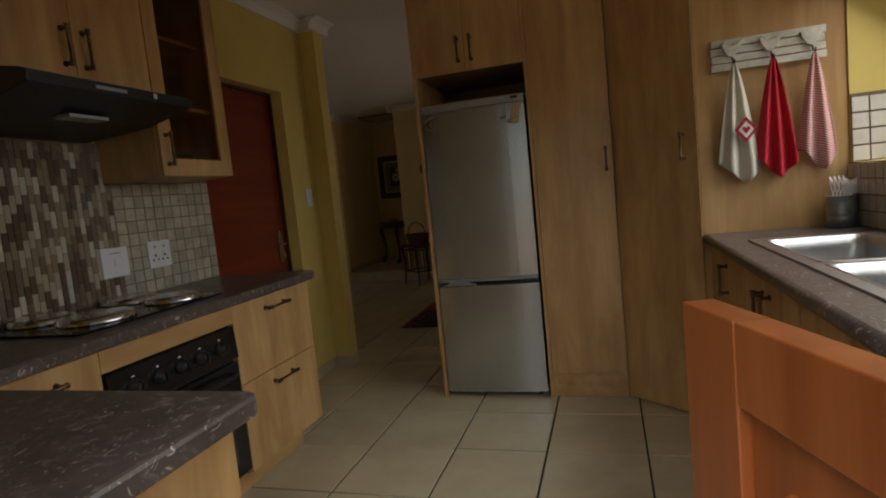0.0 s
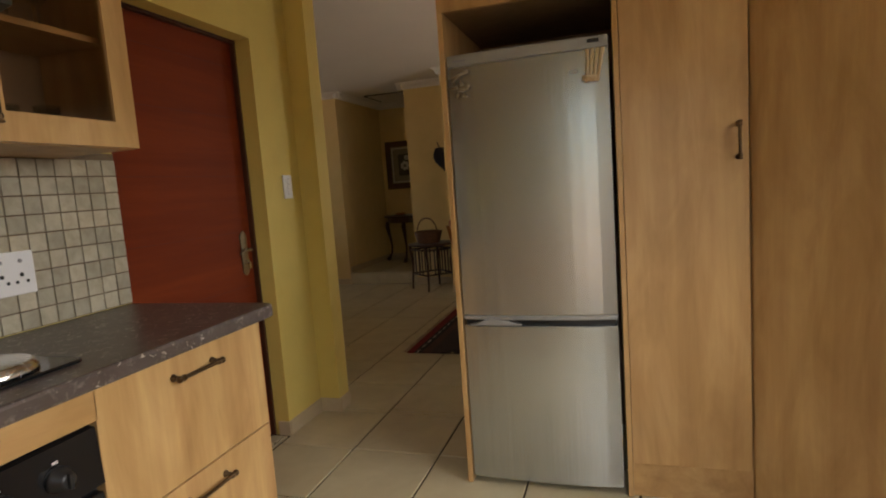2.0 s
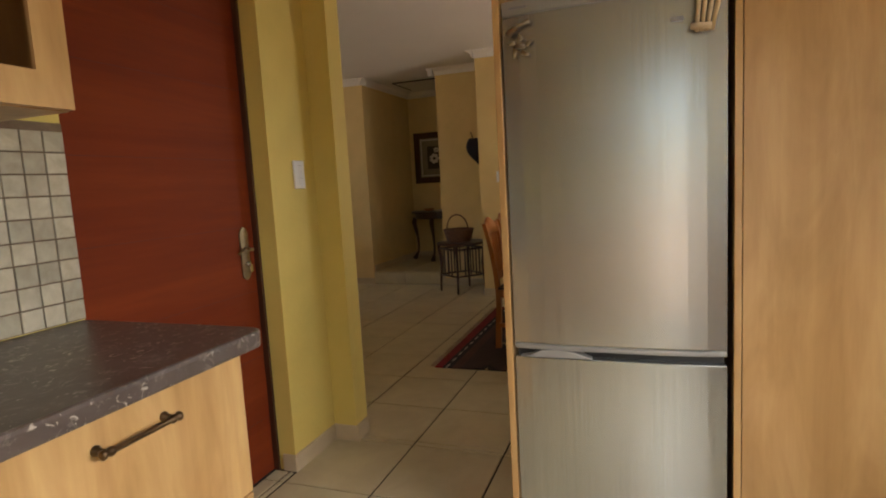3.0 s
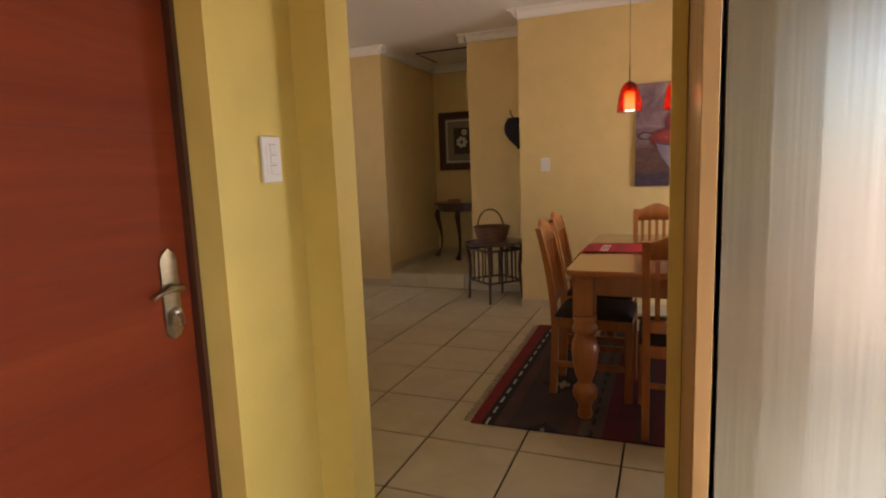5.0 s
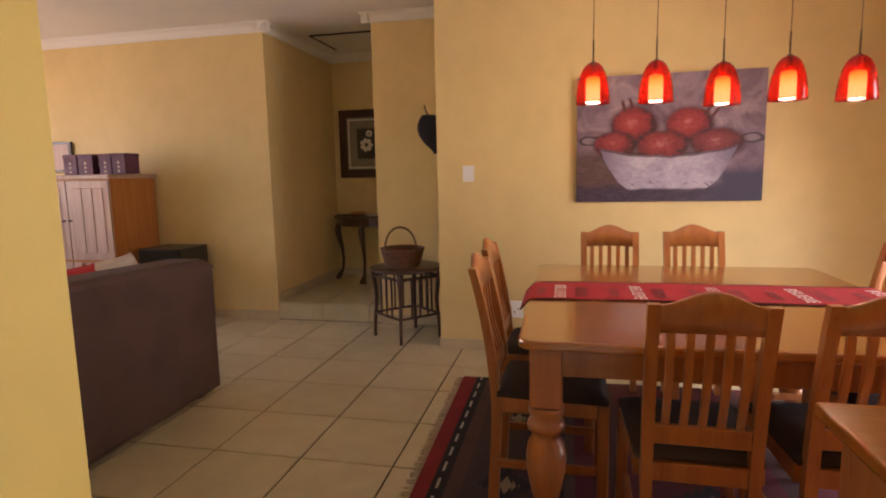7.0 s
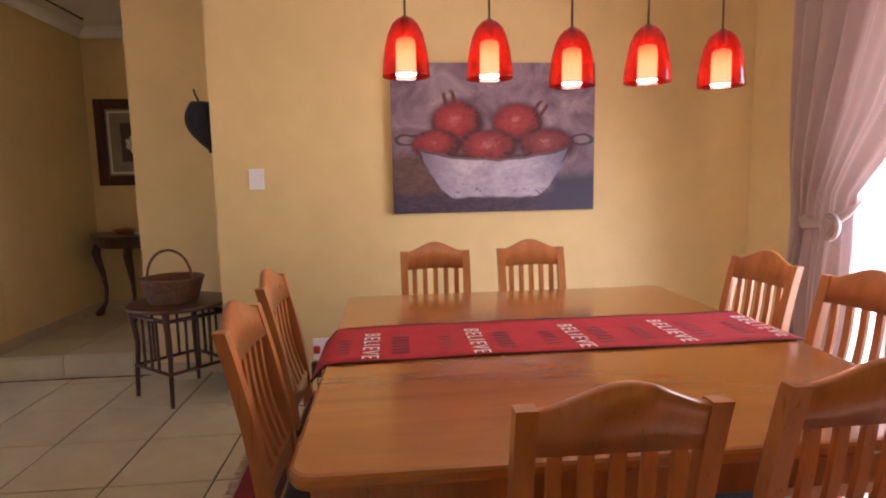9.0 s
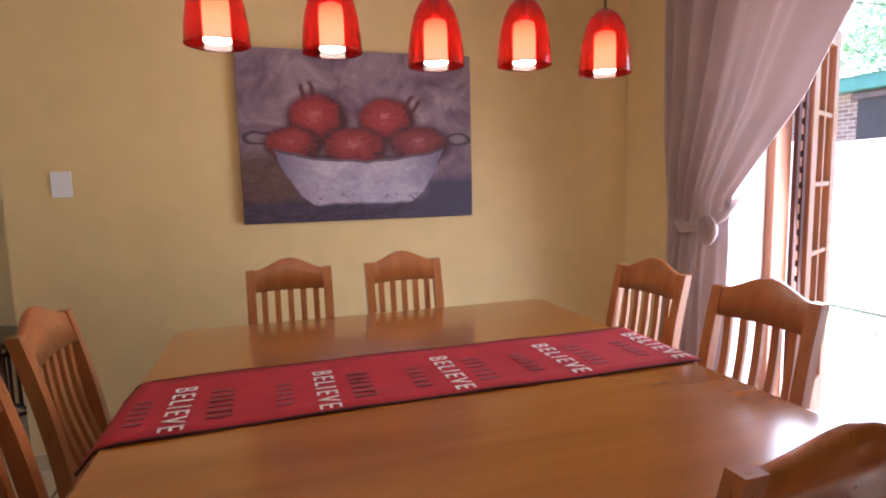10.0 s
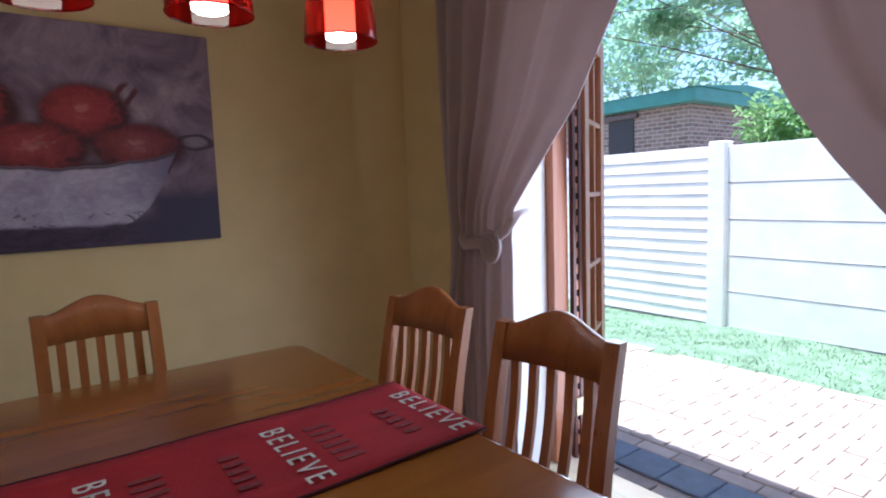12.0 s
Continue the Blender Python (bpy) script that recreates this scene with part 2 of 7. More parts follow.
fg = noise_tex(fn, fl, fv, 3.0, 3)
fl.new(ramp(fn, fl, fg, [(0.3, (0.40, 0.415, 0.405)), (0.7, (0.48, 0.50, 0.49))]), fp.inputs["Base Color"])
fp.inputs["Metallic"].default_value, fp.inputs["Roughness"].default_value = 0.85, 0.27
fp.inputs["Anisotropic"].default_value = 0.35
bump(fn, fl, fp, fg, 0.03, 0.002)
FRIDGE_GREY = plain("grey_fridge_trim", (0.33, 0.33, 0.32), 0.35, 0.3, 0.06, 10, 0.03)
FRIDGE_SIDE = plain("dark_grey_fridge_side", (0.05, 0.05, 0.05), 0.5, 0, 0.1, 10, 0.05)
CLEAR = thin_glass("clear_glass")
CAB_GLASS = thin_glass("tinted_cabinet_glass", (0.78, 0.72, 0.66), 0.02)
RED_GLASS = thin_glass("red_lamp_glass", (0.52, 0.020, 0.010), 0.03, 0.07)
GLASSWARE = thin_glass("drinking_glass", (0.9, 0.93, 0.93), 0.10)
LAMP_WHITE, ln, ll, lp0 = nodes_of("glowing_frosted_glass")
lsep = ln.new("ShaderNodeSeparateXYZ")
ll.new(coords(ln, ll, space="Generated"), lsep.inputs[0])
ll.new(ramp(ln, ll, lsep.outputs[2], [(0.0, (1.0, 0.88, 0.66)), (0.5, (1.0, 0.78, 0.42)), (0.8, (0.95, 0.5, 0.15)), (1.0, (0.6, 0.15, 0.05))]), lp0.inputs["Emission Color"])
lp0.inputs["Emission Strength"].default_value = 6.4


def tile_material(name, a, b, rough, scale, rnd=0.12, coat=0.0):
    m, n, l, p = nodes_of(name)
    v = coords(n, l, rand=True)
    f = noise_tex(n, l, v, scale, 5, 0.6, 0.4)
    col = ramp(n, l, f, [(0.3, a), (0.7, b)])
    oi = n.new("ShaderNodeObjectInfo")
    k = ramp(n, l, oi.outputs["Random"], [(0, (1 - rnd,) * 3), (1, (1, 1, 1))])
    l.new(mixc(n, l, 1.0, col, k, "MULTIPLY"), p.inputs["Base Color"])
    rr = n.new("ShaderNodeMapRange")
    rr.inputs[3].default_value, rr.inputs[4].default_value = rough - 0.07, rough + 0.12
    l.new(noise_tex(n, l, v, scale * 3, 4), rr.inputs[0])
    l.new(rr.outputs[0], p.inputs["Roughness"])
    p.inputs["Coat Weight"].default_value = coat
    bump(n, l, p, f, 0.04, 0.003)
    return m


FLOOR_TILE = tile_material("cream_ceramic_floor_tile", (0.48, 0.41, 0.265), (0.58, 0.51, 0.34), 0.30, 5.0, 0.06)
STEP_TILE = FLOOR_TILE
GROUT = plain("dark_brown_grout", (0.030, 0.018, 0.011), 0.9, 0, 0.25, 20, 0.3)
SKIRT_TILE = tile_material("cream_skirting_tile", (0.50, 0.40, 0.26), (0.58, 0.47, 0.32), 0.35, 6.0, 0.06)
WALL_TILE = tile_material("cream_tumbled_wall_tile", (0.42, 0.37, 0.27), (0.60, 0.55, 0.43), 0.42, 22, 0.30)
WALL_GROUT = plain("brown_wall_grout", (0.17, 0.12, 0.08), 0.9, 0, 0.2, 20, 0.3)
MOSAIC, mn, ml, mp_ = nodes_of("mixed_brown_glass_mosaic")
moi = mn.new("ShaderNodeObjectInfo")
ml.new(ramp(mn, ml, moi.outputs["Random"], [(0.0, (0.11, 0.075, 0.05)), (0.22, (0.17, 0.125, 0.085)), (0.45, (0.26, 0.20, 0.13)),
                                           (0.68, (0.40, 0.34, 0.25)), (0.86, (0.52, 0.48, 0.38))], "CONSTANT"), mp_.inputs["Base Color"])
mp_.inputs["Roughness"].default_value = 0.18
COUNTER, cn, cl, cp = nodes_of("mottled_brown_laminate")
cv = coords(cn, cl)
c1 = noise_tex(cn, cl, cv, 26, 6, 0.65, 1.2)
c2 = noise_tex(cn, cl, cv, 9, 4, 0.6, 0.8)
base_c = ramp(cn, cl, c2, [(0.3, (0.066, 0.050, 0.044)), (0.7, (0.110, 0.086, 0.076))])
veins = ramp(cn, cl, c1, [(0.54, (0, 0, 0)), (0.70, (1, 1, 1))])
c3 = noise_tex(cn, cl, coords(cn, cl, (1.7, 1.0, 1.2)), 34, 2, 0.5, 1.6)
flecks = ramp(cn, cl, c3, [(0.635, (0, 0, 0)), (0.70, (1, 1, 1))])
cl.new(mixc(cn, cl, flecks, mixc(cn, cl, veins, base_c, (0.23, 0.19, 0.175)), (0.46, 0.41, 0.37)), cp.inputs["Base Color"])
cp.inputs["Roughness"].default_value = 0.32
bump(cn, cl, cp, c1, 0.05, 0.002)
STRIPED, sn, sl, sp_ = nodes_of("pink_striped_towel")
sv = coords(sn, sl)
sx = sn.new("ShaderNodeSeparateXYZ")
sl.new(sv, sx.inputs[0])
stripe = math_n(sn, sl, "SINE", math_n(sn, sl, "MULTIPLY", math_n(sn, sl, "ADD", sx.outputs[2], math_n(sn, sl, "MULTIPLY", sx.outputs[0], 0.45)), 620.0))
sl.new(ramp(sn, sl, math_n(sn, sl, "MULTIPLY_ADD", stripe, 0.5, 0.5), [(0.35, (0.66, 0.55, 0.50)), (0.65, (0.48, 0.08, 0.10))]), sp_.inputs["Base Color"])
sp_.inputs["Roughness"].default_value = 0.9


def brick_wall_material():
    m, n, l, p = nodes_of("grey_brown_face_brick")
    v = coords(n, l, space="UV")
    b = n.new("ShaderNodeTexBrick")
    l.new(v, b.inputs["Vector"])
    b.inputs["Color1"].default_value = (0.14, 0.098, 0.08, 1)
    b.inputs["Color2"].default_value = (0.23, 0.17, 0.14, 1)
    b.inputs["Mortar"].default_value = (0.34, 0.31, 0.28, 1)
    b.inputs["Scale"].default_value = 1.0
    b.inputs["Brick Width"].default_value, b.inputs["Row Height"].default_value, b.inputs["Mortar Size"].default_value = 0.31, 0.112, 0.012
    l.new(b.outputs[0], p.inputs["Base Color"])
    p.inputs["Roughness"].default_value = 0.9
    bump(n, l, p, b.outputs[1], -0.4, 0.01)
    return m


BRICK = brick_wall_material()


# ---- mesh helpers ----
def box(bm, x0, x1, y0, y1, z0, z1, bevel=0.0, seg=1):
    vs = [bm.verts.new(c) for c in ((x0, y0, z0), (x1, y0, z0), (x1, y1, z0), (x0, y1, z0), (x0, y0, z1), (x1, y0, z1), (x1, y1, z1), (x0, y1, z1))]
    fs = [bm.faces.new([vs[i] for i in q]) for q in ((3, 2, 1, 0), (4, 5, 6, 7), (0, 1, 5, 4), (1, 2, 6, 5), (2, 3, 7, 6), (3, 0, 4, 7))]
    if bevel:
        bmesh.ops.bevel(bm, geom=list({e for f in fs for e in f.edges}), offset=bevel, segments=seg, affect="EDGES", profile=0.5)
    return bm


def bx(*a, **k):
    return box(bmesh.new(), *a, **k)


def tube(bm, pts, r, n=10, cap=True, flat=1.0):
    """A round bar along points; r is one radius or one for each point."""
    pts = [Vector(q) for q in pts]
    rs = r if isinstance(r, (list, tuple)) else [r] * len(pts)
    rings, up = [], None
    for i, q in enumerate(pts):
        d = (pts[min(i + 1, len(pts) - 1)] - pts[max(i - 1, 0)]).normalized()
        if up is None:
            up = d.orthogonal().normalized()
        up = (up - d * up.dot(d)).normalized()
        side = d.cross(up)
        rings.append([bm.verts.new(q + rs[i] * (math.cos(2 * math.pi * k / n) * up + flat * math.sin(2 * math.pi * k / n) * side)) for k in range(n)])
    for a, b in zip(rings, rings[1:]):
        for k in range(n):
            bm.faces.new((a[k], a[(k + 1) % n], b[(k + 1) % n], b[k])).smooth = True
    if cap:
        bm.faces.new(list(reversed(rings[0])))
        bm.faces.new(rings[-1])
    return bm


def lathe(bm, prof, n=24, at=(0, 0, 0), close=False):
    """Turns (radius, height) pairs about the upright axis."""
    rings = [[bm.verts.new((at[0] + r * math.cos(2 * math.pi * k / n), at[1] + r * math.sin(2 * math.pi * k / n), at[2] + z)) for k in range(n)] for r, z in prof]
    for a, b in zip(rings, rings[1:]):
        for k in range(n):
            bm.faces.new((a[k], a[(k + 1) % n], b[(k + 1) % n], b[k])).smooth = True
    if close:
        bm.faces.new(list(reversed(rings[0])))
        bm.faces.new(rings[-1])
    return bm


def prism(bm, outline, axis, a, b, bevel=0.0):
    """An outline of (u, v) pushed from a to b along x, y or z."""
    def at(u, v, w):
        return {"x": (w, u, v), "y": (u, w, v), "z": (u, v, w)}[axis]
    lo = [bm.verts.new(at(u, v, a)) for u, v in outline]
    hi = [bm.verts.new(at(u, v, b)) for u, v in outline]
    fs = [bm.faces.new(lo), bm.faces.new(list(reversed(hi)))]
    k = len(outline)
    for i in range(k):
        fs.append(bm.faces.new((lo[i], hi[i], hi[(i + 1) % k], lo[(i + 1) % k])))
    bmesh.ops.recalc_face_normals(bm, faces=fs)
    if bevel:
        bmesh.ops.bevel(bm, geom=list({e for f in fs[:2] for e in f.edges}), offset=bevel, segments=2, affect="EDGES", profile=0.5)
    return bm


def grid_sheet(bm, fn, nu, nv):
    vs = [[bm.verts.new(fn(i / nu, j / nv)) for j in range(nv + 1)] for i in range(nu + 1)]
    for i in range(nu):
        for j in range(nv):
            bm.faces.new((vs[i][j], vs[i + 1][j], vs[i + 1][j + 1], vs[i][j + 1])).smooth = True
    return bm


ORIGIN = Vector((0, 0, 0))


def plan_from(x=0.0, y=0.0, z=0.0):
    """Sets the point from which the following things are laid out, in metres."""
    ORIGIN[:] = (x, y, z)


def thing(name, at, label, category, group="", kind="", rz=0):
    ob = new(name)
    ob.empty_display_size = 0.1
    ob.matrix_basis = pose(*(Vector(at) + ORIGIN), 0, 0, rz)
    return tagged(ob, label, category, group, kind)


def part(name, bm, material, parent=None, label="", recalc=False, thick=0.0):
    """Links a bmesh, laid out from ORIGIN, as one mesh object under a thing or a part."""
    bmesh.ops.translate(bm, vec=ORIGIN, verts=bm.verts)
    if recalc:
        bmesh.ops.recalc_face_normals(bm, faces=bm.faces)
    me = bpy.data.meshes.new(name)
    bm.to_mesh(me)
    bm.free()
    me.materials.append(material)
    ob = new(name, me)
    if parent is None:
        cs = [v.co for v in me.vertices]
        lo = Vector([min(c[i] for c in cs) for i in range(3)])
        hi = Vector([max(c[i] for c in cs) for i in range(3)])
        base = Vector(((lo.x + hi.x) / 2, (lo.y + hi.y) / 2, lo.z))
        me.transform(Matrix.Translation(-base))
        ob.matrix_basis = Matrix.Translation(base)
    else:
        ob.parent = parent
        if parent.type == "EMPTY" or parent.parent is None:
            ob.matrix_parent_inverse = parent.matrix_basis.inverted()
    if thick:
        mod = ob.modifiers.new("thickness", "SOLIDIFY")
        mod.thickness, mod.offset = thick, 0
    if label:
        ob["label"] = label
    return ob


def piece(name, mesh, at, parent, rz=0.0):
    ob = new(name, mesh)
    ob.parent = parent
    ob.matrix_parent_inverse = parent.matrix_basis.inverted()
    ob.matrix_basis = pose(*(Vector(at) + ORIGIN), 0, 0, rz)
    return ob


def structure(name, bm, material, label, category):
    return tagged(part(name, bm, material), label, category, kind="structure")

# ---- structure ----
H = 2.53


def boxes(*bs):
    bm = bmesh.new()
    for b in bs:
        box(bm, *b)
    return bm


structure("wall_kitchen_left", boxes((-1.95, -1.73, -0.35, 2.405, 0, H), (-1.95, -1.73, 2.405, 3.268, 1.99, H), (-1.95, -1.73, 3.268, 3.597, 0, H)), YELLOW, "yellow painted plaster kitchen wall with a door opening", "wall")
structure("wall_divider_left", boxes((-6.7, -1.612, 3.597, 3.712, 0, H)), YELLOW, "yellow painted plaster wall beside the open passage", "wall")
structure("wall_divider_right", boxes((-0.733, 1.6, 3.645, 3.715, 0, H), (-0.733, -0.704, 3.48, 3.645, 0, H)), YELLOW, "yellow painted plaster wall beside and behind the fridge unit", "wall")
structure("wall_kitchen_back", boxes((-1.95, -0.20, -0.50, -0.35, 0, H), (0.74, 1.6, -0.50, -0.35, 0, H), (-0.20, 0.74, -0.50, -0.35, 2.05, H)), YELLOW, "yellow kitchen wall with the open back door", "wall")
structure("wall_kitchen_right", boxes((1.317, 1.6, -0.35, 0.55, 0, H), (1.317, 1.6, 2.675, 3.645, 0, H), (1.317, 1.6, 0.55, 2.675, 0, 1.165), (1.317, 1.6, 0.55, 2.675, 2.1, H)), YELLOW, "yellow kitchen wall with a wide window over the sink", "wall")
structure("wall_dining_back", boxes((-1.918, 1.32, 7.015, 7.23, 0, H), (-1.918, -1.70, 7.23, 7.615, 0, H)), CREAM_YELLOW, "yellow painted dining room wall", "wall")
structure("wall_dining_right", boxes((1.08, 1.32, 3.715, 4.89, 0, H)), CREAM_YELLOW, "yellow dining room wall before the french doors", "wall")
structure("wall_dining_right_far", boxes((1.08, 1.32, 6.25, 7.015, 0, H)), CREAM_YELLOW, "yellow dining room wall behind the gathered curtain", "wall")
structure("wall_dining_right_over", boxes((1.08, 1.32, 4.89, 6.25, 1.96, H)), CREAM_YELLOW, "yellow wall above the french doors", "wall")
structure("wall_hall_front", boxes((-6.7, -3.53, 7.615, 7.79, 0, H), (-2.575, -1.70, 7.615, 7.79, 0, H)), CREAM_YELLOW, "yellow lounge wall on both sides of the hall opening", "wall")
structure("wall_hall_left", boxes((-3.71, -3.53, 7.79, 9.21, 0, H)), CREAM_YELLOW, "yellow hall side wall behind the step", "wall")
structure("wall_hall_back", boxes((-3.53, -1.1, 9.03, 9.21, 0, H)), CREAM_YELLOW, "yellow hall wall behind the console table", "wall")
structure("wall_hall_right", boxes((-1.3, -1.1, 7.79, 9.03, 0, H)), CREAM_YELLOW, "yellow hall wall closing the far side", "wall")
structure("wall_lounge", boxes((-6.9, -6.7, 3.597, 4.4, 0, H), (-6.9, -6.7, 7.0, 7.79, 0, H), (-6.9, -6.7, 4.4, 7.0, 0, 0.8), (-6.9, -6.7, 4.4, 7.0, 2.2, H)), CREAM_YELLOW, "yellow lounge wall with a large window opening", "wall")
structure("ceiling", boxes((-6.9, 1.75, -0.65, 9.25, H, H + 0.12)), WHITE_PAINT, "white painted flat ceiling", "ceiling")


def cornice(runs):
    """A coved strip under the ceiling: (x0, y0, x1, y1, nx, ny) with the normal into the room."""
    bm = bmesh.new()
    prof = [(0.0, -0.075), (0.012, -0.072), (0.016, -0.055), (0.03, -0.03), (0.055, -0.016), (0.07, -0.012), (0.075, 0.0), (0, 0)]
    for x0, y0, x1, y1, nx, ny in runs:
        ends = []
        for x, y in ((x0, y0), (x1, y1)):
            ends.append([bm.verts.new((x + nx * (o + 0.002), y + ny * (o + 0.002), H - 0.001 + z)) for o, z in prof])
        k = len(prof)
        for i in range(k):
            bm.faces.new((ends[0][i], ends[0][(i + 1) % k], ends[1][(i + 1) % k], ends[1][i]))
        bm.faces.new(ends[0])
        bm.faces.new(list(reversed(ends[1])))
    return bm


structure("cornice", cornice([(-1.918, 7.015, 1.08, 7.015, 0, -1), (1.08, 7.015, 1.08, 3.715, -1, 0), (-0.733, 3.715, 1.08, 3.715, 0, 1), (-6.7, 3.712, -1.62, 3.712, 0, 1),
                              (-1.918, 6.94, -1.918, 7.615, -1, 0), (-2.65, 7.615, -1.918, 7.615, 0, -1), (-6.7, 7.615, -3.455, 7.615, 0, -1), (-3.53, 7.54, -3.53, 9.03, 1, 0),
                              (-3.53, 9.03, -1.3, 9.03, 0, -1), (-2.575, 7.54, -2.575, 7.79, -1, 0), (-6.7, 3.712, -6.7, 7.615, 1, 0), (-1.73, -0.35, -1.73, 3.597, 1, 0),
                              (-1.73, 3.597, -1.612, 3.597, 0, -1), (-1.612, 3.522, -1.612, 3.787, 1, 0), (-0.733, 3.48, -0.733, 3.79, -1, 0)]), WHITE_PAINT, "white coved plaster cornice under the ceiling", "cornice")


# floor with every tile as a piece
floor = structure("floor", boxes((-6.7, 1.32, 3.65, 7.62, -0.12, -0.006), (-1.89, 1.6, -0.5, 3.65, -0.12, -0.006)), GROUT, "cream ceramic tiled floor with dark joints", "floor")
tile_meshes = {}


def tile_mesh(w, d, material, h=0.012, bev=0.0025):
    key = (round(w, 3), round(d, 3), material.name)
    if key not in tile_meshes:
        bm = bmesh.new()
        b = bev
        lo = [bm.verts.new((sx_ * w / 2, sy_ * d / 2, -h)) for sx_, sy_ in ((-1, -1), (1, -1), (1, 1), (-1, 1))]
        mid = [bm.verts.new((sx_ * w / 2, sy_ * d / 2, -b)) for sx_, sy_ in ((-1, -1), (1, -1), (1, 1), (-1, 1))]
        top = [bm.verts.new((sx_ * (w / 2 - b), sy_ * (d / 2 - b), 0)) for sx_, sy_ in ((-1, -1), (1, -1), (1, 1), (-1, 1))]
        for a, c in ((lo, mid), (mid, top)):
            for i in range(4):
                bm.faces.new((a[i], a[(i + 1) % 4], c[(i + 1) % 4], c[i]))
        bm.faces.new(top)
        me = bpy.data.meshes.new("tile")
        bm.to_mesh(me)
        bm.free()
        me.materials.append(material)
        tile_meshes[key] = me
    return tile_meshes[key]


def lay_tiles(x0, x1, y0, y1, gx, gy, sx_, sy_, parent, z=0.0, joint=0.009, material=None):
    material = material or FLOOR_TILE
    i = math.floor((x0 - gx) / sx_)
    while gx + i * sx_ < x1 - 0.01:
        j = math.floor((y0 - gy) / sy_)
        while gy + j * sy_ < y1 - 0.01:
            a, b = max(x0, gx + i * sx_), min(x1, gx + (i + 1) * sx_)
            c, d = max(y0, gy + j * sy_), min(y1, gy + (j + 1) * sy_)
            if b - a > 0.02 and d - c > 0.02:
                piece("tile", tile_mesh(b - a - joint, d - c - joint, material), ((a + b) / 2, (c + d) / 2, z), parent)
            j += 1
        i += 1


# raised hall step
step = structure("hall_step", boxes((-3.53, -1.3, 7.63, 9.03, -0.1, 0.142)), GROUT, "raised cream tiled step into the hall", "step")


# skirting tiles along the walls
skirt_mesh = {}


def skirting(x0, y0, x1, y1, nx, ny, parent, h=0.075, L=0.43):
    length = math.hypot(x1 - x0, y1 - y0)
    ux, uy = (x1 - x0) / length, (y1 - y0) / length
    k, s = max(1, math.ceil(length / L)), 0.0
    seg = length / k
    for i in range(k):
        key = (round(seg, 3), nx, ny)
        if key not in skirt_mesh:
            bm = bmesh.new()
            hx, hy = (seg / 2 - 0.0015, 0.005) if abs(ux) > 0.5 else (0.005, seg / 2 - 0.0015)
            box(bm, -hx, hx, -hy, hy, 0, h, 0.0015)
            me = bpy.data.meshes.new("skirting_tile")
            bm.to_mesh(me)
            bm.free()
            me.materials.append(SKIRT_TILE)
            skirt_mesh[key] = me
        c = (i + 0.5) * seg
        piece("skirting_tile", skirt_mesh[key], (x0 + ux * c + nx * 0.0055, y0 + uy * c + ny * 0.0055, 0.0005), parent)


base = tagged(new("baseboard"), "row of cream skirting tiles along the walls", "skirting", kind="structure")
for run in ((-1.73, 3.268, -1.73, 3.585, 1, 0), (-1.79, 3.268, -1.719, 3.268, 0, -1), (-1.73, 3.597, -1.592, 3.597, 0, -1), (-1.612, 3.597, -1.612, 3.712, 1, 0), (-1.918, 7.015, 1.08, 7.015, 0, -1),
            (-1.918, 7.015, -1.918, 7.615, -1, 0), (-2.575, 7.615, -1.94, 7.615, 0, -1), (-6.7, 7.615, -3.53, 7.615, 0, -1), (1.08, 3.73, 1.08, 4.88, -1, 0), (1.08, 6.26, 1.08, 7.0, -1, 0),
            (-0.733, 3.48, -0.733, 3.715, -1, 0), (-0.733, 3.715, 1.07, 3.715, 0, 1), (-6.6, 3.712, -1.62, 3.712, 0, 1)):
    skirting(*run, base)
hall_base = tagged(new("baseboard_hall"), "cream skirting tiles along the hall", "skirting", kind="structure")
hall_base.matrix_basis = pose(0, 0, 0.155)
for run in ((-3.53, 7.64, -3.53, 9.01, 1, 0), (-3.52, 9.03, -1.35, 9.03, 0, -1)):
    skirting(*run, hall_base)
for o in hall_base.children:
    o.matrix_basis = pose(0, 0, 0.155) @ o.matrix_basis


# ---- kitchen ----
def bar_handle(parent, at, length, axis, out=(1, 0, 0)):
    """A pull with two posts, collars and a thin grip."""
    bm = bmesh.new()
    o = Vector(out)
    a = {"x": Vector((1, 0, 0)), "y": Vector((0, 1, 0)), "z": Vector((0, 0, 1))}[axis]
    c = Vector(at)
    for s in (-1, 1):
        foot = c + a * s * length * 0.42
        tube(bm, [foot, foot + o * 0.004, foot + o * 0.006, foot + o * 0.026], [0.010, 0.010, 0.006, 0.0055], 10)
    pts, rs = [], []
    for u, r in ((-0.5, 0.004), (-0.49, 0.009), (-0.46, 0.009), (-0.44, 0.0055), (-0.40, 0.0085), (-0.37, 0.0085), (-0.34, 0.0055), (0.34, 0.0055), (0.37, 0.0085), (0.40, 0.0085), (0.44, 0.0055), (0.46, 0.009), (0.49, 0.009), (0.5, 0.004)):
        pts.append(c + a * u * length + o * 0.029)
        rs.append(r)
    tube(bm, pts, rs, 10)
    return part("handle", bm, BRASS_OLD, parent, "antique brass bar handle")


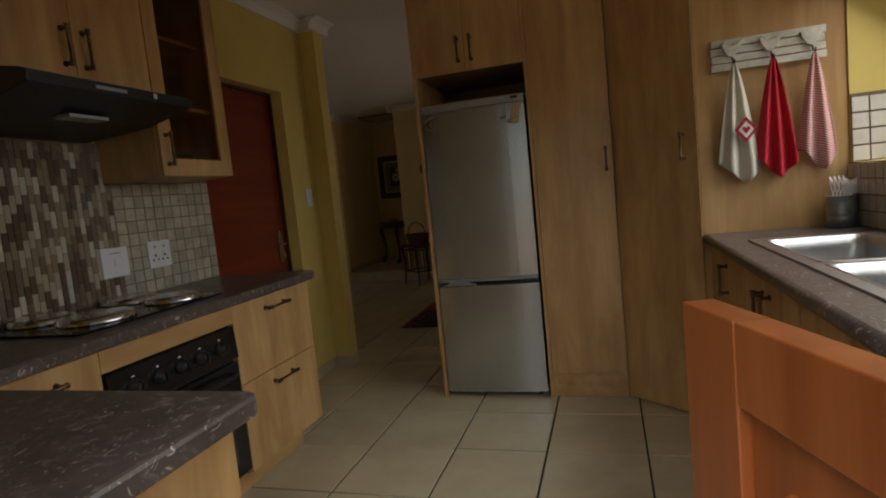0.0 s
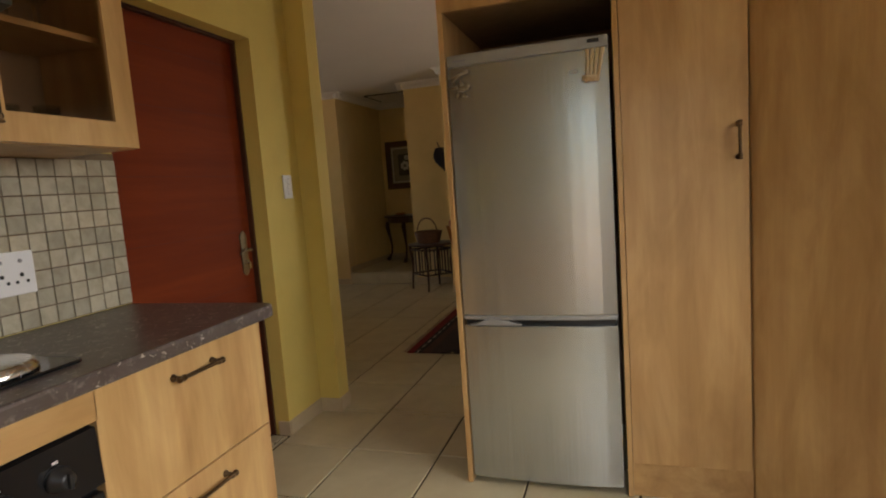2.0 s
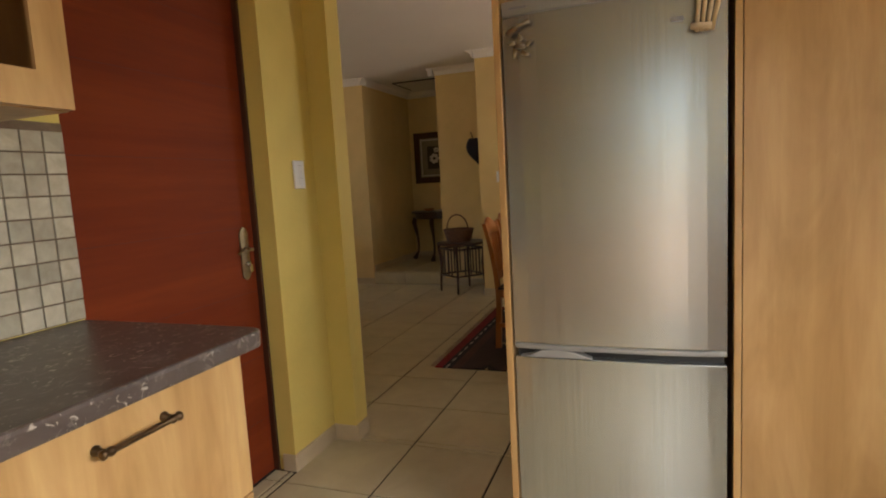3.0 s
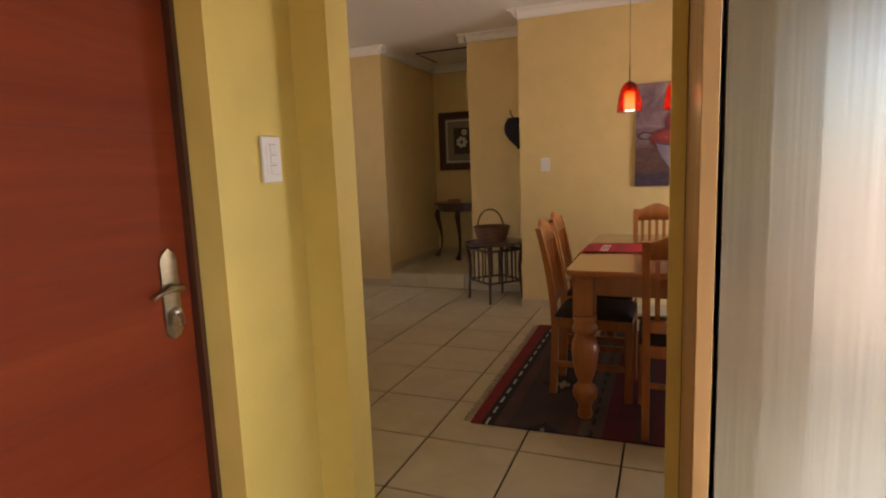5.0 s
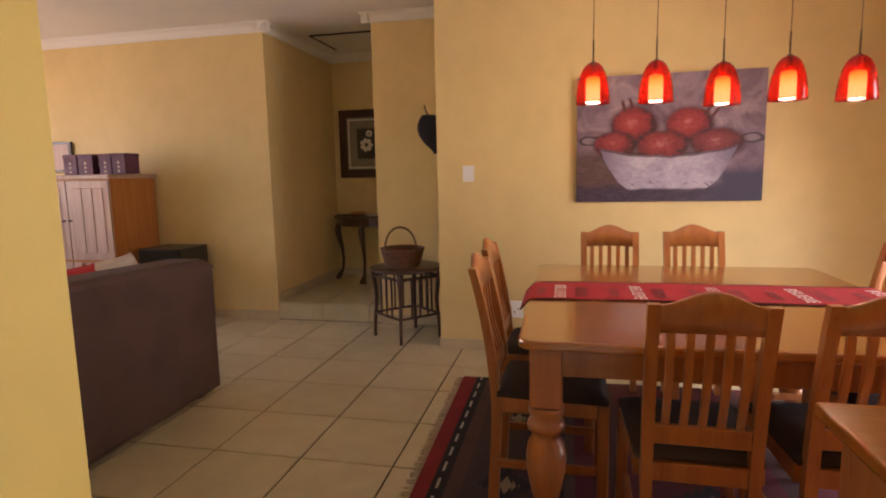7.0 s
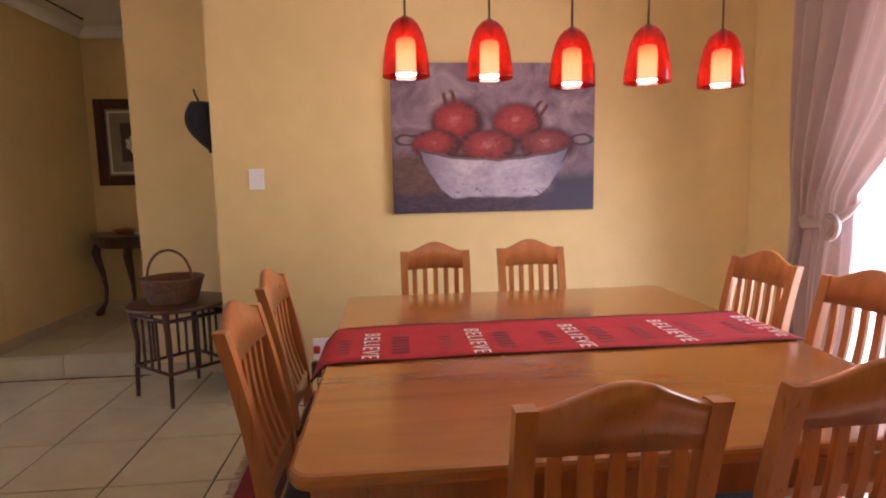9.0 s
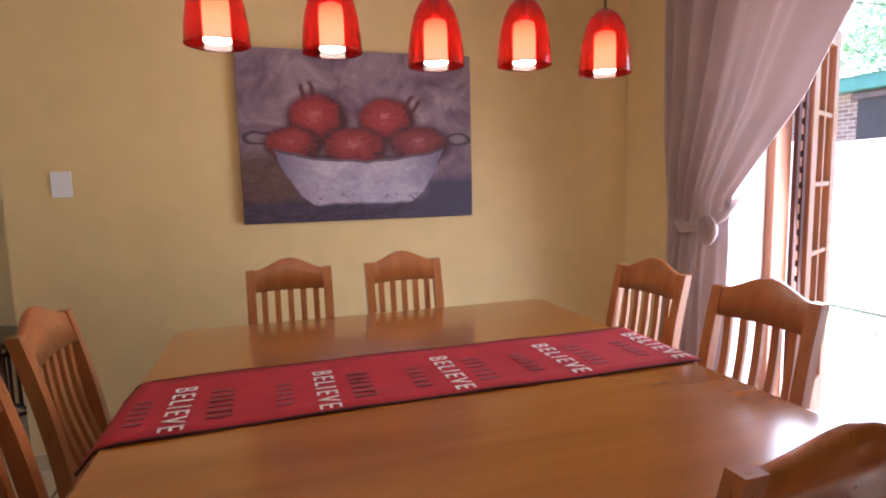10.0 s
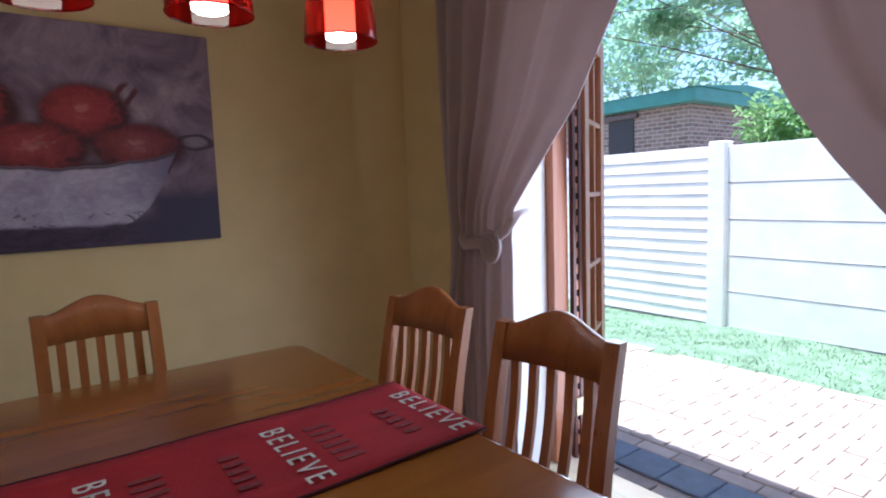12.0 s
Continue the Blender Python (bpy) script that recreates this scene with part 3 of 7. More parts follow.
def base_unit(y0, y1, label, drawers, side=0, xf=-1.16, xw=-1.73, handle=True):
    """A floor unit on the hob side; drawers are (z0, z1)."""
    u = thing("base_cabinet", ((xf + xw) / 2, (y0 + y1) / 2, 0), label, "cabinet", "hob side base units")
    part("body", bx(xw + 0.004, xf - 0.02, y0 + 0.001, y1 - 0.001, 0.14, 0.845, bevel=0.001), MAPLE, u)
    part("plinth", bx(xw + 0.05, xf - 0.13, y0 + 0.002, y1 - 0.002, 0.002, 0.14), MAPLE_H, u)
    for z0, z1 in drawers:
        f = part("drawer_front", bx(xf - 0.02, xf, y0 + 0.002, y1 - 0.002, z0 + 0.002, z1 - 0.002, bevel=0.0015, seg=2), MAPLE, u)
        if handle:
            bar_handle(f, (xf, (y0 + y1) / 2, z1 - 0.055), 0.17, "y")
    return u


base_unit(1.742, 2.335, "maple base unit with two deep drawers beside the oven", [(0.145, 0.515), (0.515, 0.845)])
base_unit(0.70, 1.127, "maple base unit with two drawers between oven and peninsula", [(0.145, 0.515), (0.515, 0.845)])

plan_from(0, 0.078, 0)
oven = thing("oven", (-1.45, 1.36, 0), "black built-in electric oven under the worktop", "oven", "")
part("cavity", bx(-1.72, -1.185, 1.055, 1.665, 0.15, 0.77), DARK_HOLE, oven)
part("plinth", bx(-1.68, -1.29, 1.05, 1.67, 0.002, 0.145), MAPLE_H, oven, "maple plinth board")
part("filler_board", bx(-1.18, -1.16, 1.049, 1.671, 0.775, 0.845, bevel=0.001), MAPLE_H, oven, "maple filler strip above the oven")
panel = part("control_panel", prism(bmesh.new(), [(-1.185, 0.63), (-1.150, 0.64), (-1.158, 0.765), (-1.185, 0.77)], "y", 1.06, 1.66, 0.002), STEEL_BLACK, oven)
for ky in (1.15, 1.25, 1.35, 1.45, 1.56):
    kb = bmesh.new()
    tube(kb, [(-1.155, ky, 0.70), (-1.145, ky, 0.70), (-1.143, ky, 0.70), (-1.122, ky, 0.70), (-1.120, ky, 0.70)], [0.026, 0.026, 0.021, 0.017, 0.012], 16)
    box(kb, -1.124, -1.112, ky - 0.004, ky + 0.004, 0.684, 0.716, 0.001)
    part("knob", kb, BLACK_PLASTIC, panel)
    part("dial_mark", bx(-1.1535, -1.1525, ky - 0.006, ky + 0.006, 0.732, 0.737), PRINT_WHITE, panel, "white dial print")
odoor = part("oven_door", bx(-1.185, -1.155, 1.062, 1.658, 0.17, 0.622, bevel=0.003, seg=2), STEEL_BLACK, oven)
hb = bmesh.new()
tube(hb, [(-1.155, 1.12, 0.585), (-1.125, 1.125, 0.585), (-1.118, 1.14, 0.585), (-1.118, 1.58, 0.585), (-1.125, 1.595, 0.585), (-1.155, 1.60, 0.585)], 0.009, 10)
part("door_handle", hb, BLACK_PLASTIC, odoor)
part("window", bx(-1.1548, -1.153, 1.14, 1.58, 0.23, 0.52, bevel=0.0005), DARK_HOLE, odoor, "smoked oven window")


plan_from()


def worktop(name, outline, z0, z1, label):
    bm = prism(bmesh.new(), outline, "z", z0, z1, 0.008)
    return tagged(part(name, bm, COUNTER), label, "worktop")


def rounded(x0, x1, y0, y1, r, corners=(1, 1, 1, 1)):
    pts = []
    for (cx, cy, a0), on in zip(((x1 - r, y0 + r, -90), (x1 - r, y1 - r, 0), (x0 + r, y1 - r, 90), (x0 + r, y0 + r, 180)), corners):
        ex, ey = {-90: (x1, y0), 0: (x1, y1), 90: (x0, y1), 180: (x0, y0)}[a0]
        if on:
            pts += [(cx + r * math.cos(radians(a0 + k * 15)), cy + r * math.sin(radians(a0 + k * 15))) for k in range(7)]
        else:
            pts.append((ex, ey))
    return pts


worktop("hob_worktop", rounded(-1.73, -1.128, 0.70, 2.402, 0.05, (0, 1, 0, 0)), 0.85, 0.89, "mottled dark brown laminate worktop under the hob")
worktop("peninsula_worktop", rounded(-1.73, -0.297, -0.345, 0.696, 0.03, (1, 1, 0, 0)), 0.852, 0.892, "mottled dark brown laminate peninsula worktop")
pen = thing("peninsula_cabinet", (-1.05, 0.1, 0), "maple peninsula base unit below a laminate worktop", "cabinet")
part("body", bx(-1.72, -0.357, -0.34, 0.65, 0.14, 0.852, bevel=0.001), MAPLE, pen)
part("end_panel", bx(-0.356, -0.338, -0.34, 0.655, 0.004, 0.851, bevel=0.001), MAPLE, pen)
part("plinth", bx(-1.7, -0.39, -0.33, 0.605, 0.003, 0.14), MAPLE_H, pen)

plan_from(0, 0.075, 0)
hob = thing("hob", (-1.45, 1.38, 0.89), "black hob with four pressed steel plate covers", "hob")
part("plate_frame", prism(bmesh.new(), rounded(-1.71, -1.225, 1.06, 1.72, 0.02), "z", 0.8905, 0.899, 0.003), STEEL_BLACK, hob)
for hx_, hy_, hr in ((-1.34, 1.57, 0.105), (-1.56, 1.58, 0.105), (-1.37, 1.25, 0.12), (-1.60, 1.24, 0.105)):
    lid = lathe(bmesh.new(), [(0.001, 0.026), (hr * 0.35, 0.0255), (hr * 0.80, 0.022), (hr * 0.86, 0.024), (hr * 0.93, 0.021), (hr, 0.006), (hr, 0.0), (hr - 0.004, 0.001), (hr * 0.9, 0.016), (0.001, 0.021)], 40, (hx_, hy_, 0.8995))
    part("plate_cover", lid, LID_STEEL, hob, "shiny round steel plate cover", recalc=True)

plan_from()

# upper cabinets on the hob side
glass_cab = thing("glass_cabinet", (-1.56, 1.935, 1.392), "maple wall cabinet with a glazed door and glassware", "cabinet", "hob side wall cabinets")
y0_, y1_ = 1.755, 2.197
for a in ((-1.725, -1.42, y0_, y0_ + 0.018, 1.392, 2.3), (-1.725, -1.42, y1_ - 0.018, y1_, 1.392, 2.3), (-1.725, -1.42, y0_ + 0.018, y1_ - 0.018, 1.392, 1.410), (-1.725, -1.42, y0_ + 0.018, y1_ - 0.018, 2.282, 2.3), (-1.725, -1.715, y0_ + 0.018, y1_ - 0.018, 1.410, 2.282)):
    part("panel", bx(*a), MAPLE if a[1] > -1.7 else MAPLE_SHADED, glass_cab)
for zs in (1.69, 1.98):
    part("shelf", bx(-1.714, -1.464, y0_ + 0.0185, y1_ - 0.0185, zs, zs + 0.016), MAPLE_H, glass_cab)
gbm = bmesh.new()
for a in ((-1.418, -1.398, y0_ + 0.002, y0_ + 0.072, 1.394, 2.298), (-1.418, -1.398, y1_ - 0.072, y1_ - 0.002, 1.394, 2.298), (-1.418, -1.398, y0_ + 0.072, y1_ - 0.072, 1.394, 1.464), (-1.418, -1.398, y0_ + 0.072, y1_ - 0.072, 2.228, 2.298)):
    box(gbm, *a)
gdoor = part("door", gbm, MAPLE, glass_cab)
pane = part("pane", bx(-1.410, -1.406, y0_ + 0.072, y1_ - 0.072, 1.464, 2.228), CAB_GLASS, gdoor, "smoked clear pane")
pane.visible_shadow = False
bar_handle(gdoor, (-1.398, y0_ + 0.036, 1.50), 0.14, "z")


def tumbler(x, y, z, h, r, label="clear drinking glass on a cabinet shelf"):
    bm = lathe(bmesh.new(), [(r * 0.7, 0.0), (r * 0.72, 0.004), (r * 0.85, h * 0.5), (r, h), (r - 0.002, h), (r * 0.8, h * 0.5), (r * 0.66, 0.012), (0.001, 0.012)], 16, (x, y, z), False)
    return tagged(part("drinking_glass", bm, GLASSWARE, None), label, "glass", "glassware in the wall cabinet")


def goblet(x, y, z):
    bm = lathe(bmesh.new(), [(0.03, 0), (0.03, 0.002), (0.004, 0.008), (0.0035, 0.06), (0.02, 0.075), (0.034, 0.10), (0.033, 0.15), (0.031, 0.15), (0.032, 0.10), (0.018, 0.078), (0.001, 0.07)], 16, (x, y, z))
    return tagged(part("wine_glass", bm, GLASSWARE, None), "clear stemmed wine glass on a cabinet shelf", "glass", "glassware in the wall cabinet")


for gx_, gy_ in ((-1.50, 1.83), (-1.53, 1.92), (-1.49, 2.0), (-1.60, 1.86), (-1.62, 1.97), (-1.58, 2.06)):
    tumbler(gx_, gy_, 1.4105, 0.09, 0.032)
for gx_, gy_ in ((-1.52, 1.80), (-1.50, 1.90), (-1.60, 1.85), (-1.58, 2.0), (-1.52, 2.04)):
    goblet(gx_, gy_, 1.7065)


def wall_cab(y0, y1, z0, label, xf=-1.398):
    u = thing("wall_cabinet", (-1.56, (y0 + y1) / 2, z0), label, "cabinet", "hob side wall cabinets")
    part("body", bx(-1.725, xf - 0.02, y0 + 0.001, y1 - 0.001, z0, 2.3, bevel=0.001), MAPLE, u)
    m_ = (y0 + y1) / 2
    for a, b, hy in ((y0, m_, m_ - 0.04), (m_, y1, m_ + 0.04)):
        d = part("door", bx(xf - 0.02, xf, a + 0.0015, b - 0.0015, z0 + 0.001, 2.298, bevel=0.0015, seg=2), MAPLE, u)
        bar_handle(d, (xf, hy, z0 + 0.12), 0.14, "z")
    return u


wall_cab(1.10, 1.753, 1.705, "maple two-door wall cabinet above the cooker hood")
wall_cab(0.46, 1.098, 1.392, "maple two-door wall cabinet beside the cooker hood")

plan_from(0, 0.01, 0.006)
hood = thing("cooker_hood", (-1.45, 1.38, 1.6), "slim black cooker hood under the wall cabinet", "cooker hood")
part("canopy", prism(bmesh.new(), [(-1.725, 1.555), (-1.40, 1.575), (-1.19, 1.625), (-1.185, 1.655), (-1.22, 1.668), (-1.40, 1.698), (-1.725, 1.698)], "y", 1.062, 1.711, 0.004), HOOD_BLACK, hood)
part("filter_light", bx(-1.40, -1.33, 1.30, 1.45, 1.569, 1.58), plain("frosted_lens", (0.35, 0.35, 0.36), 0.4, 0, 0.05), hood, "pale rectangular lamp lens")
part("badge", bx(-1.186, -1.1845, 1.515, 1.53, 1.633, 1.651), PRINT_WHITE, hood, "small square badge")
part("switch_strip", bx(-1.187, -1.184, 1.28, 1.40, 1.633, 1.645, bevel=0.001), GREY_LINE, hood, "grey switch strip")


# ---- fridge wall ----
plan_from(0, -0.033, 0)


def fridge():
    f = thing("fridge_freezer", (-0.39, 3.3, 0), "brushed silver two-door fridge freezer in a cabinet recess", "fridge")
    x0, x1, y0 = -0.675, -0.088, 3.0
    part("cabinet", bx(x0 + 0.004, x1 - 0.004, y0 + 0.065, 3.62, 0.03, 1.70, bevel=0.006, seg=2), FRIDGE_SIDE, f)

    def curved(z0, z1):
        k = 12
        out = [(x0, y0 + 0.06)] + [(x0 + (x1 - x0) * i / k, y0 + 0.012 * (2 * i / k - 1) ** 4 + 0.004 * (2 * i / k - 1) ** 2) for i in range(k + 1)] + [(x1, y0 + 0.06)]
        return prism(bmesh.new(), out, "z", z0, z1, 0.004)
    part("fridge_door", curved(0.705, 1.665), FRIDGE_STEEL, f)
    part("freezer_door", curved(0.03, 0.665), FRIDGE_STEEL, f)
    part("top_trim", curved(1.666, 1.708), FRIDGE_GREY, f)
    part("seal", bx(x0 + 0.006, x1 - 0.006, y0 + 0.03, y0 + 0.062, 0.666, 0.704), BLACK_PLASTIC, f)
    part("door_trim", curved(0.688, 0.704), FRIDGE_GREY, f)
    gb = bmesh.new()
    prism(gb, [(x0 + 0.02, 0.668), (x0 + 0.05, 0.674), (x0 + 0.08, 0.688), (x0 + 0.13, 0.693), (x0 + 0.18, 0.686), (x0 + 0.22, 0.672), (x0 + 0.23, 0.668)], "y", y0 - 0.004, y0 + 0.03, 0.002)
    part("finger_grip", gb, FRIDGE_GREY, f, "curved grey finger grip")
    part("badge", bx(x1 - 0.135, x1 - 0.105, y0 - 0.0015, y0 + 0.004, 1.585, 1.597, bevel=0.0005), FRIDGE_GREY, f, "small chrome badge")
    part("indicator", bx(x1 - 0.07, x1 - 0.03, y0 + 0.001, y0 + 0.014, 1.685, 1.697), BLACK_PLASTIC, f, "small black indicator")
    part("maker_mark", bx(x0 + 0.025, x0 + 0.075, y0 + 0.003, y0 + 0.02, 1.682, 1.687), GREY_LINE, f, "small dark mark")
    for fx in (x0 + 0.05, x1 - 0.05):
        part("foot", lathe(bmesh.new(), [(0.018, 0.0), (0.018, 0.02), (0.012, 0.03)], 12, (fx, y0 + 0.09, 0.0005), True), BLACK_PLASTIC, f)
    # magnets
    mb = bmesh.new()
    for k in range(5):
        tube(mb, [(x0 + 0.055 + 0.018 * math.cos(k * 1.26), 2.992, 1.575 + 0.018 * math.sin(k * 1.26)), (x0 + 0.055 + 0.036 * math.cos(k * 1.26 + 0.4), 2.99, 1.575 + 0.036 * math.sin(k * 1.26 + 0.4))], [0.007, 0.004], 8)
    tube(mb, [(x0 + 0.02, 2.99, 1.61), (x0 + 0.05, 2.988, 1.63), (x0 + 0.085, 2.99, 1.64)], [0.008, 0.005, 0.008], 8)
    lathe(mb, [(0.001, 0.0), (0.016, 0.0), (0.016, 0.01), (0.001, 0.012)], 12, (x0 + 0.055, 2.992, 1.57))
    tagged(part("fridge_magnet", mb, BRASS_PLATE), "silver and brass beetle-shaped magnet on the fridge door", "magnet", "fridge magnets")
    mb = bmesh.new()
    for k in range(4):
        tube(mb, [(x1 - 0.075 + 0.012 * k, 2.99, 1.55), (x1 - 0.068 + 0.017 * k, 2.988, 1.66)], [0.005, 0.007], 8)
    tube(mb, [(x1 - 0.09, 2.99, 1.565), (x1 - 0.04, 2.988, 1.562)], 0.009, 8)
    tagged(part("fridge_magnet", mb, plain("pale_wood_magnet", (0.55, 0.42, 0.26), 0.6)), "bundle of pale wooden pegs as a magnet on the fridge", "magnet", "fridge magnets")


fridge()
YF = 3.01
unit = thing("fridge_surround", (-0.4, 3.3, 0), "maple fridge surround with a two-door top cupboard", "cabinet", "tall maple units")
part("side_panel", bx(-0.702, -0.682, YF, 3.675, 0.002, 2.45, bevel=0.001), MAPLE, unit)
part("side_panel", bx(-0.072, -0.054, YF, 3.675, 0.002, 2.45, bevel=0.001), MAPLE, unit)
# recess boards take the shade-darkened maple
part("back_panel", bx(-0.681, -0.074, 3.655, 3.672, 0.002, 2.45), MAPLE_SHADED, unit, "maple back board darkened as in shade")
part("cupboard_floor", bx(-0.681, -0.074, YF + 0.02, 3.654, 1.87, 1.888), MAPLE_SHADED, unit)
for a, b, hx_ in ((-0.703, -0.3885, -0.425), (-0.3875, -0.073, -0.352)):
    d = part("door", bx(a + 0.001, b - 0.001, YF - 0.002, YF + 0.018, 1.868, 2.448, bevel=0.0015, seg=2), MAPLE, unit)
    bar_handle(d, (hx_, YF - 0.002, 1.985), 0.14, "z", (0, -1, 0))
tall = thing("tall_cupboard", (0.15, 3.3, 0), "tall maple pantry cupboard with a single door", "cabinet", "tall maple units")
part("body", bx(-0.053, 0.355, YF + 0.02, 3.675, 0.135, 2.45), MAPLE, tall)
part("plinth", bx(-0.053, 0.355, YF + 0.012, YF + 0.03, 0.002, 0.135), MAPLE_H, tall)
td = part("door", bx(-0.052, 0.348, YF, YF + 0.019, 0.137, 2.448, bevel=0.0015, seg=2), MAPLE, tall)
bar_handle(td, (0.318, YF, 1.305), 0.13, "z", (0, -1, 0))
corner = thing("corner_pantry", (0.9, 3.2, 0), "angled maple corner pantry with a full-height door", "cabinet", "tall maple units")
cb = prism(bmesh.new(), [(0.357, 3.03), (0.722, 2.735), (0.745, 2.735), (1.313, 2.735), (1.313, 3.675), (0.357, 3.675)], "z", 0.003, 2.45)
part("body", cb, MAPLE, corner)
dx, dy = 0.718 - 0.36, 2.712 - 3.012
dl = math.hypot(dx, dy)
nx_, ny_ = dy / dl, -dx / dl
pd = prism(bmesh.new(), [(0.36, 3.012), (0.718, 2.712), (0.718 - nx_ * 0.018, 2.712 - ny_ * 0.018), (0.36 - nx_ * 0.018, 3.012 - ny_ * 0.018)], "z", 0.012, 2.448, 0.001)
pdo = part("door", pd, MAPLE, corner)
bar_handle(pdo, (0.36 + dx * 0.86, 3.012 + dy * 0.86, 1.315), 0.13, "z", (nx_, ny_, 0))
part("end_panel", bx(0.725, 1.313, 2.717, 2.734, 0.003, 2.45, bevel=0.001), MAPLE, corner)
# near-black strip stands in for the shadow beside the pantry door
part("door_seal", bx(0.7195, 0.7245, 2.718, 2.734, 0.003, 2.45), DARK_HOLE, corner, "dark strip painted as the shadow gap")

# ---- sink side ----
plan_from(-0.018, -0.04, 0)
sink_top = prism(bmesh.new(), [(0.755, -0.305), (0.885, -0.305), (0.885, 2.724), (0.755, 2.724)], "z", 0.86, 0.90)
for a in ((0.885, 1.235, -0.305, 1.11), (0.885, 1.235, 2.31, 2.724), (0.885, 1.235, 1.67, 1.71), (1.235, 1.334, -0.305, 2.724)):
    box(sink_top, *a, 0.86, 0.90)
tube(sink_top, [(0.757, -0.305, 0.88), (0.757, 2.724, 0.88)], 0.02, 12)
tagged(part("sink_worktop", sink_top, COUNTER), "mottled dark brown laminate worktop with a steel sink", "worktop")
for i, (a, b) in enumerate(((2.10, 2.722), (1.48, 2.098), (0.85, 1.478), (0.2, 0.848), (-0.30, 0.198))):
    u = thing("base_cabinet", (1.06, (a + b) / 2, 0), "maple base unit with doors under the sink worktop", "cabinet", "sink side base units")
    part("body", boxes((0.792, 1.35, a + 0.001, b - 0.001, 0.13, 0.73), (0.792, 0.84, a + 0.001, b - 0.001, 0.73, 0.86)), MAPLE, u)
    part("plinth", bx(0.85, 1.3, a + 0.001, b - 0.001, 0.002, 0.13), MAPLE_H, u)
    if i == 0:
        spans = [(a, 2.44, 2.38), (2.442, b, None)]
    else:
        m_ = (a + b) / 2
        spans = [(a, m_, m_ - 0.04), (m_, b, m_ + 0.04)]
    for c, d, hy in spans:
        dr = part("door", bx(0.772, 0.791, c + 0.0015, d - 0.0015, 0.133, 0.855, bevel=0.0015, seg=2), MAPLE, u)
        if hy:
            bar_handle(dr, (0.772, hy, 0.745), 0.13, "z", (-1, 0, 0))


def sink():
    s = thing("kitchen_sink", (1.08, 1.85, 0.9), "stainless steel double bowl sink set in the worktop", "sink")
    bm = bmesh.new()
    for a in ((0.85, 0.888, 1.05, 2.36), (1.232, 1.27, 1.05, 2.36), (0.888, 1.232, 1.05, 1.113), (0.888, 1.232, 2.307, 2.36), (0.888, 1.232, 1.667, 1.713)):
        box(bm, *a, 0.9005, 0.906)
    part("rim", bm, SINK_STEEL, s)
    for a, b in ((1.713, 2.307), (1.113, 1.667)):
        bm = bmesh.new()
        rings = []
        for inset, z, r in ((0.0, 0.9065, 0.03), (0.004, 0.9085, 0.035), (0.012, 0.905, 0.04), (0.018, 0.86, 0.05), (0.028, 0.76, 0.06), (0.05, 0.745, 0.06), (0.12, 0.742, 0.04)):
            rings.append([bm.verts.new((x, y, z)) for x, y in rounded(0.888 + inset, 1.232 - inset, a + inset, b - inset, r)])
        for p_, q_ in zip(rings, rings[1:]):
            for k in range(len(p_)):
                bm.faces.new((p_[k], p_[(k + 1) % len(p_)], q_[(k + 1) % len(p_)], q_[k])).smooth = True
        bm.faces.new(rings[-1])
        part("bowl", bm, SINK_STEEL, s, recalc=True)
    return s


sink()
caddy = thing("steel_caddy", (1.20, 1.62, 0.909), "dark steel sink caddy standing on the sink rim", "caddy")
part("cup", lathe(bmesh.new(), [(0.045, 0), (0.048, 0.002), (0.048, 0.13), (0.045, 0.13), (0.044, 0.006), (0.001, 0.005)], 20, (1.20, 1.62, 0.9095)), TIN, caddy)
tap = thing("mixer_tap", (1.30, 1.75, 0.9), "chrome swan-neck sink mixer tap", "tap")
tb = bmesh.new()
lathe(tb, [(0.028, 0), (0.028, 0.01), (0.02, 0.02), (0.02, 0.10), (0.014, 0.12)], 16, (1.305, 1.75, 0.901))
part("body", tb, CHROME, tap)
tb = bmesh.new()
tube(tb, [(1.305, 1.75, 1.02)] + [(1.305 - 0.10 * (1 - math.cos(radians(a))), 1.75, 1.14 + 0.09 * math.sin(radians(a))) for a in range(0, 181, 20)] + [(1.105, 1.75, 1.08)], 0.011, 12)
part("spout", tb, CHROME, tap)
utensil = thing("utensil_holder", (1.265, 2.63, 0.9), "ribbed galvanised tin holding white kitchen utensils", "utensil holder")
tb = bmesh.new()
lathe(tb, [(0.052, 0), (0.055, 0.003), (0.055, 0.03), (0.057, 0.035), (0.055, 0.04), (0.055, 0.055), (0.057, 0.06), (0.055, 0.065), (0.056, 0.128), (0.059, 0.133), (0.055, 0.133), (0.053, 0.006), (0.001, 0.005)], 24, (1.265, 2.63, 0.9005))
part("tin", tb, TIN, utensil)
for k in range(4):
    wb = bmesh.new()
    for q in range(4):
        sw = 0.022 * math.sin(q * 0.8)
        tube(wb, [(1.245 + 0.01 * k, 2.62, 0.93), (1.235 + 0.012 * k - sw * 0.3, 2.62 + sw * 0.4, 1.02), (1.225 + 0.015 * k + sw, 2.62 + sw * 0.5, 1.07), (1.222 + 0.016 * k, 2.62, 1.115)], 0.002, 6)
    part("whisk" if k < 2 else "spoon", wb, PRINT_WHITE, utensil, "white wire whisk" if k < 2 else "white slotted spoon")
sb = bmesh.new()
tube(sb, [(1.29, 2.63, 0.95), (1.30, 2.63, 1.04)], 0.005, 8)
prism(sb, [(1.285, 1.03), (1.34, 1.045), (1.355, 1.085), (1.33, 1.105), (1.30, 1.09), (1.275, 1.108), (1.27, 1.07)], "y", 2.626, 2.634, 0.002)
part("spatula", sb, PRINT_WHITE, utensil, "white heart-shaped spatula")
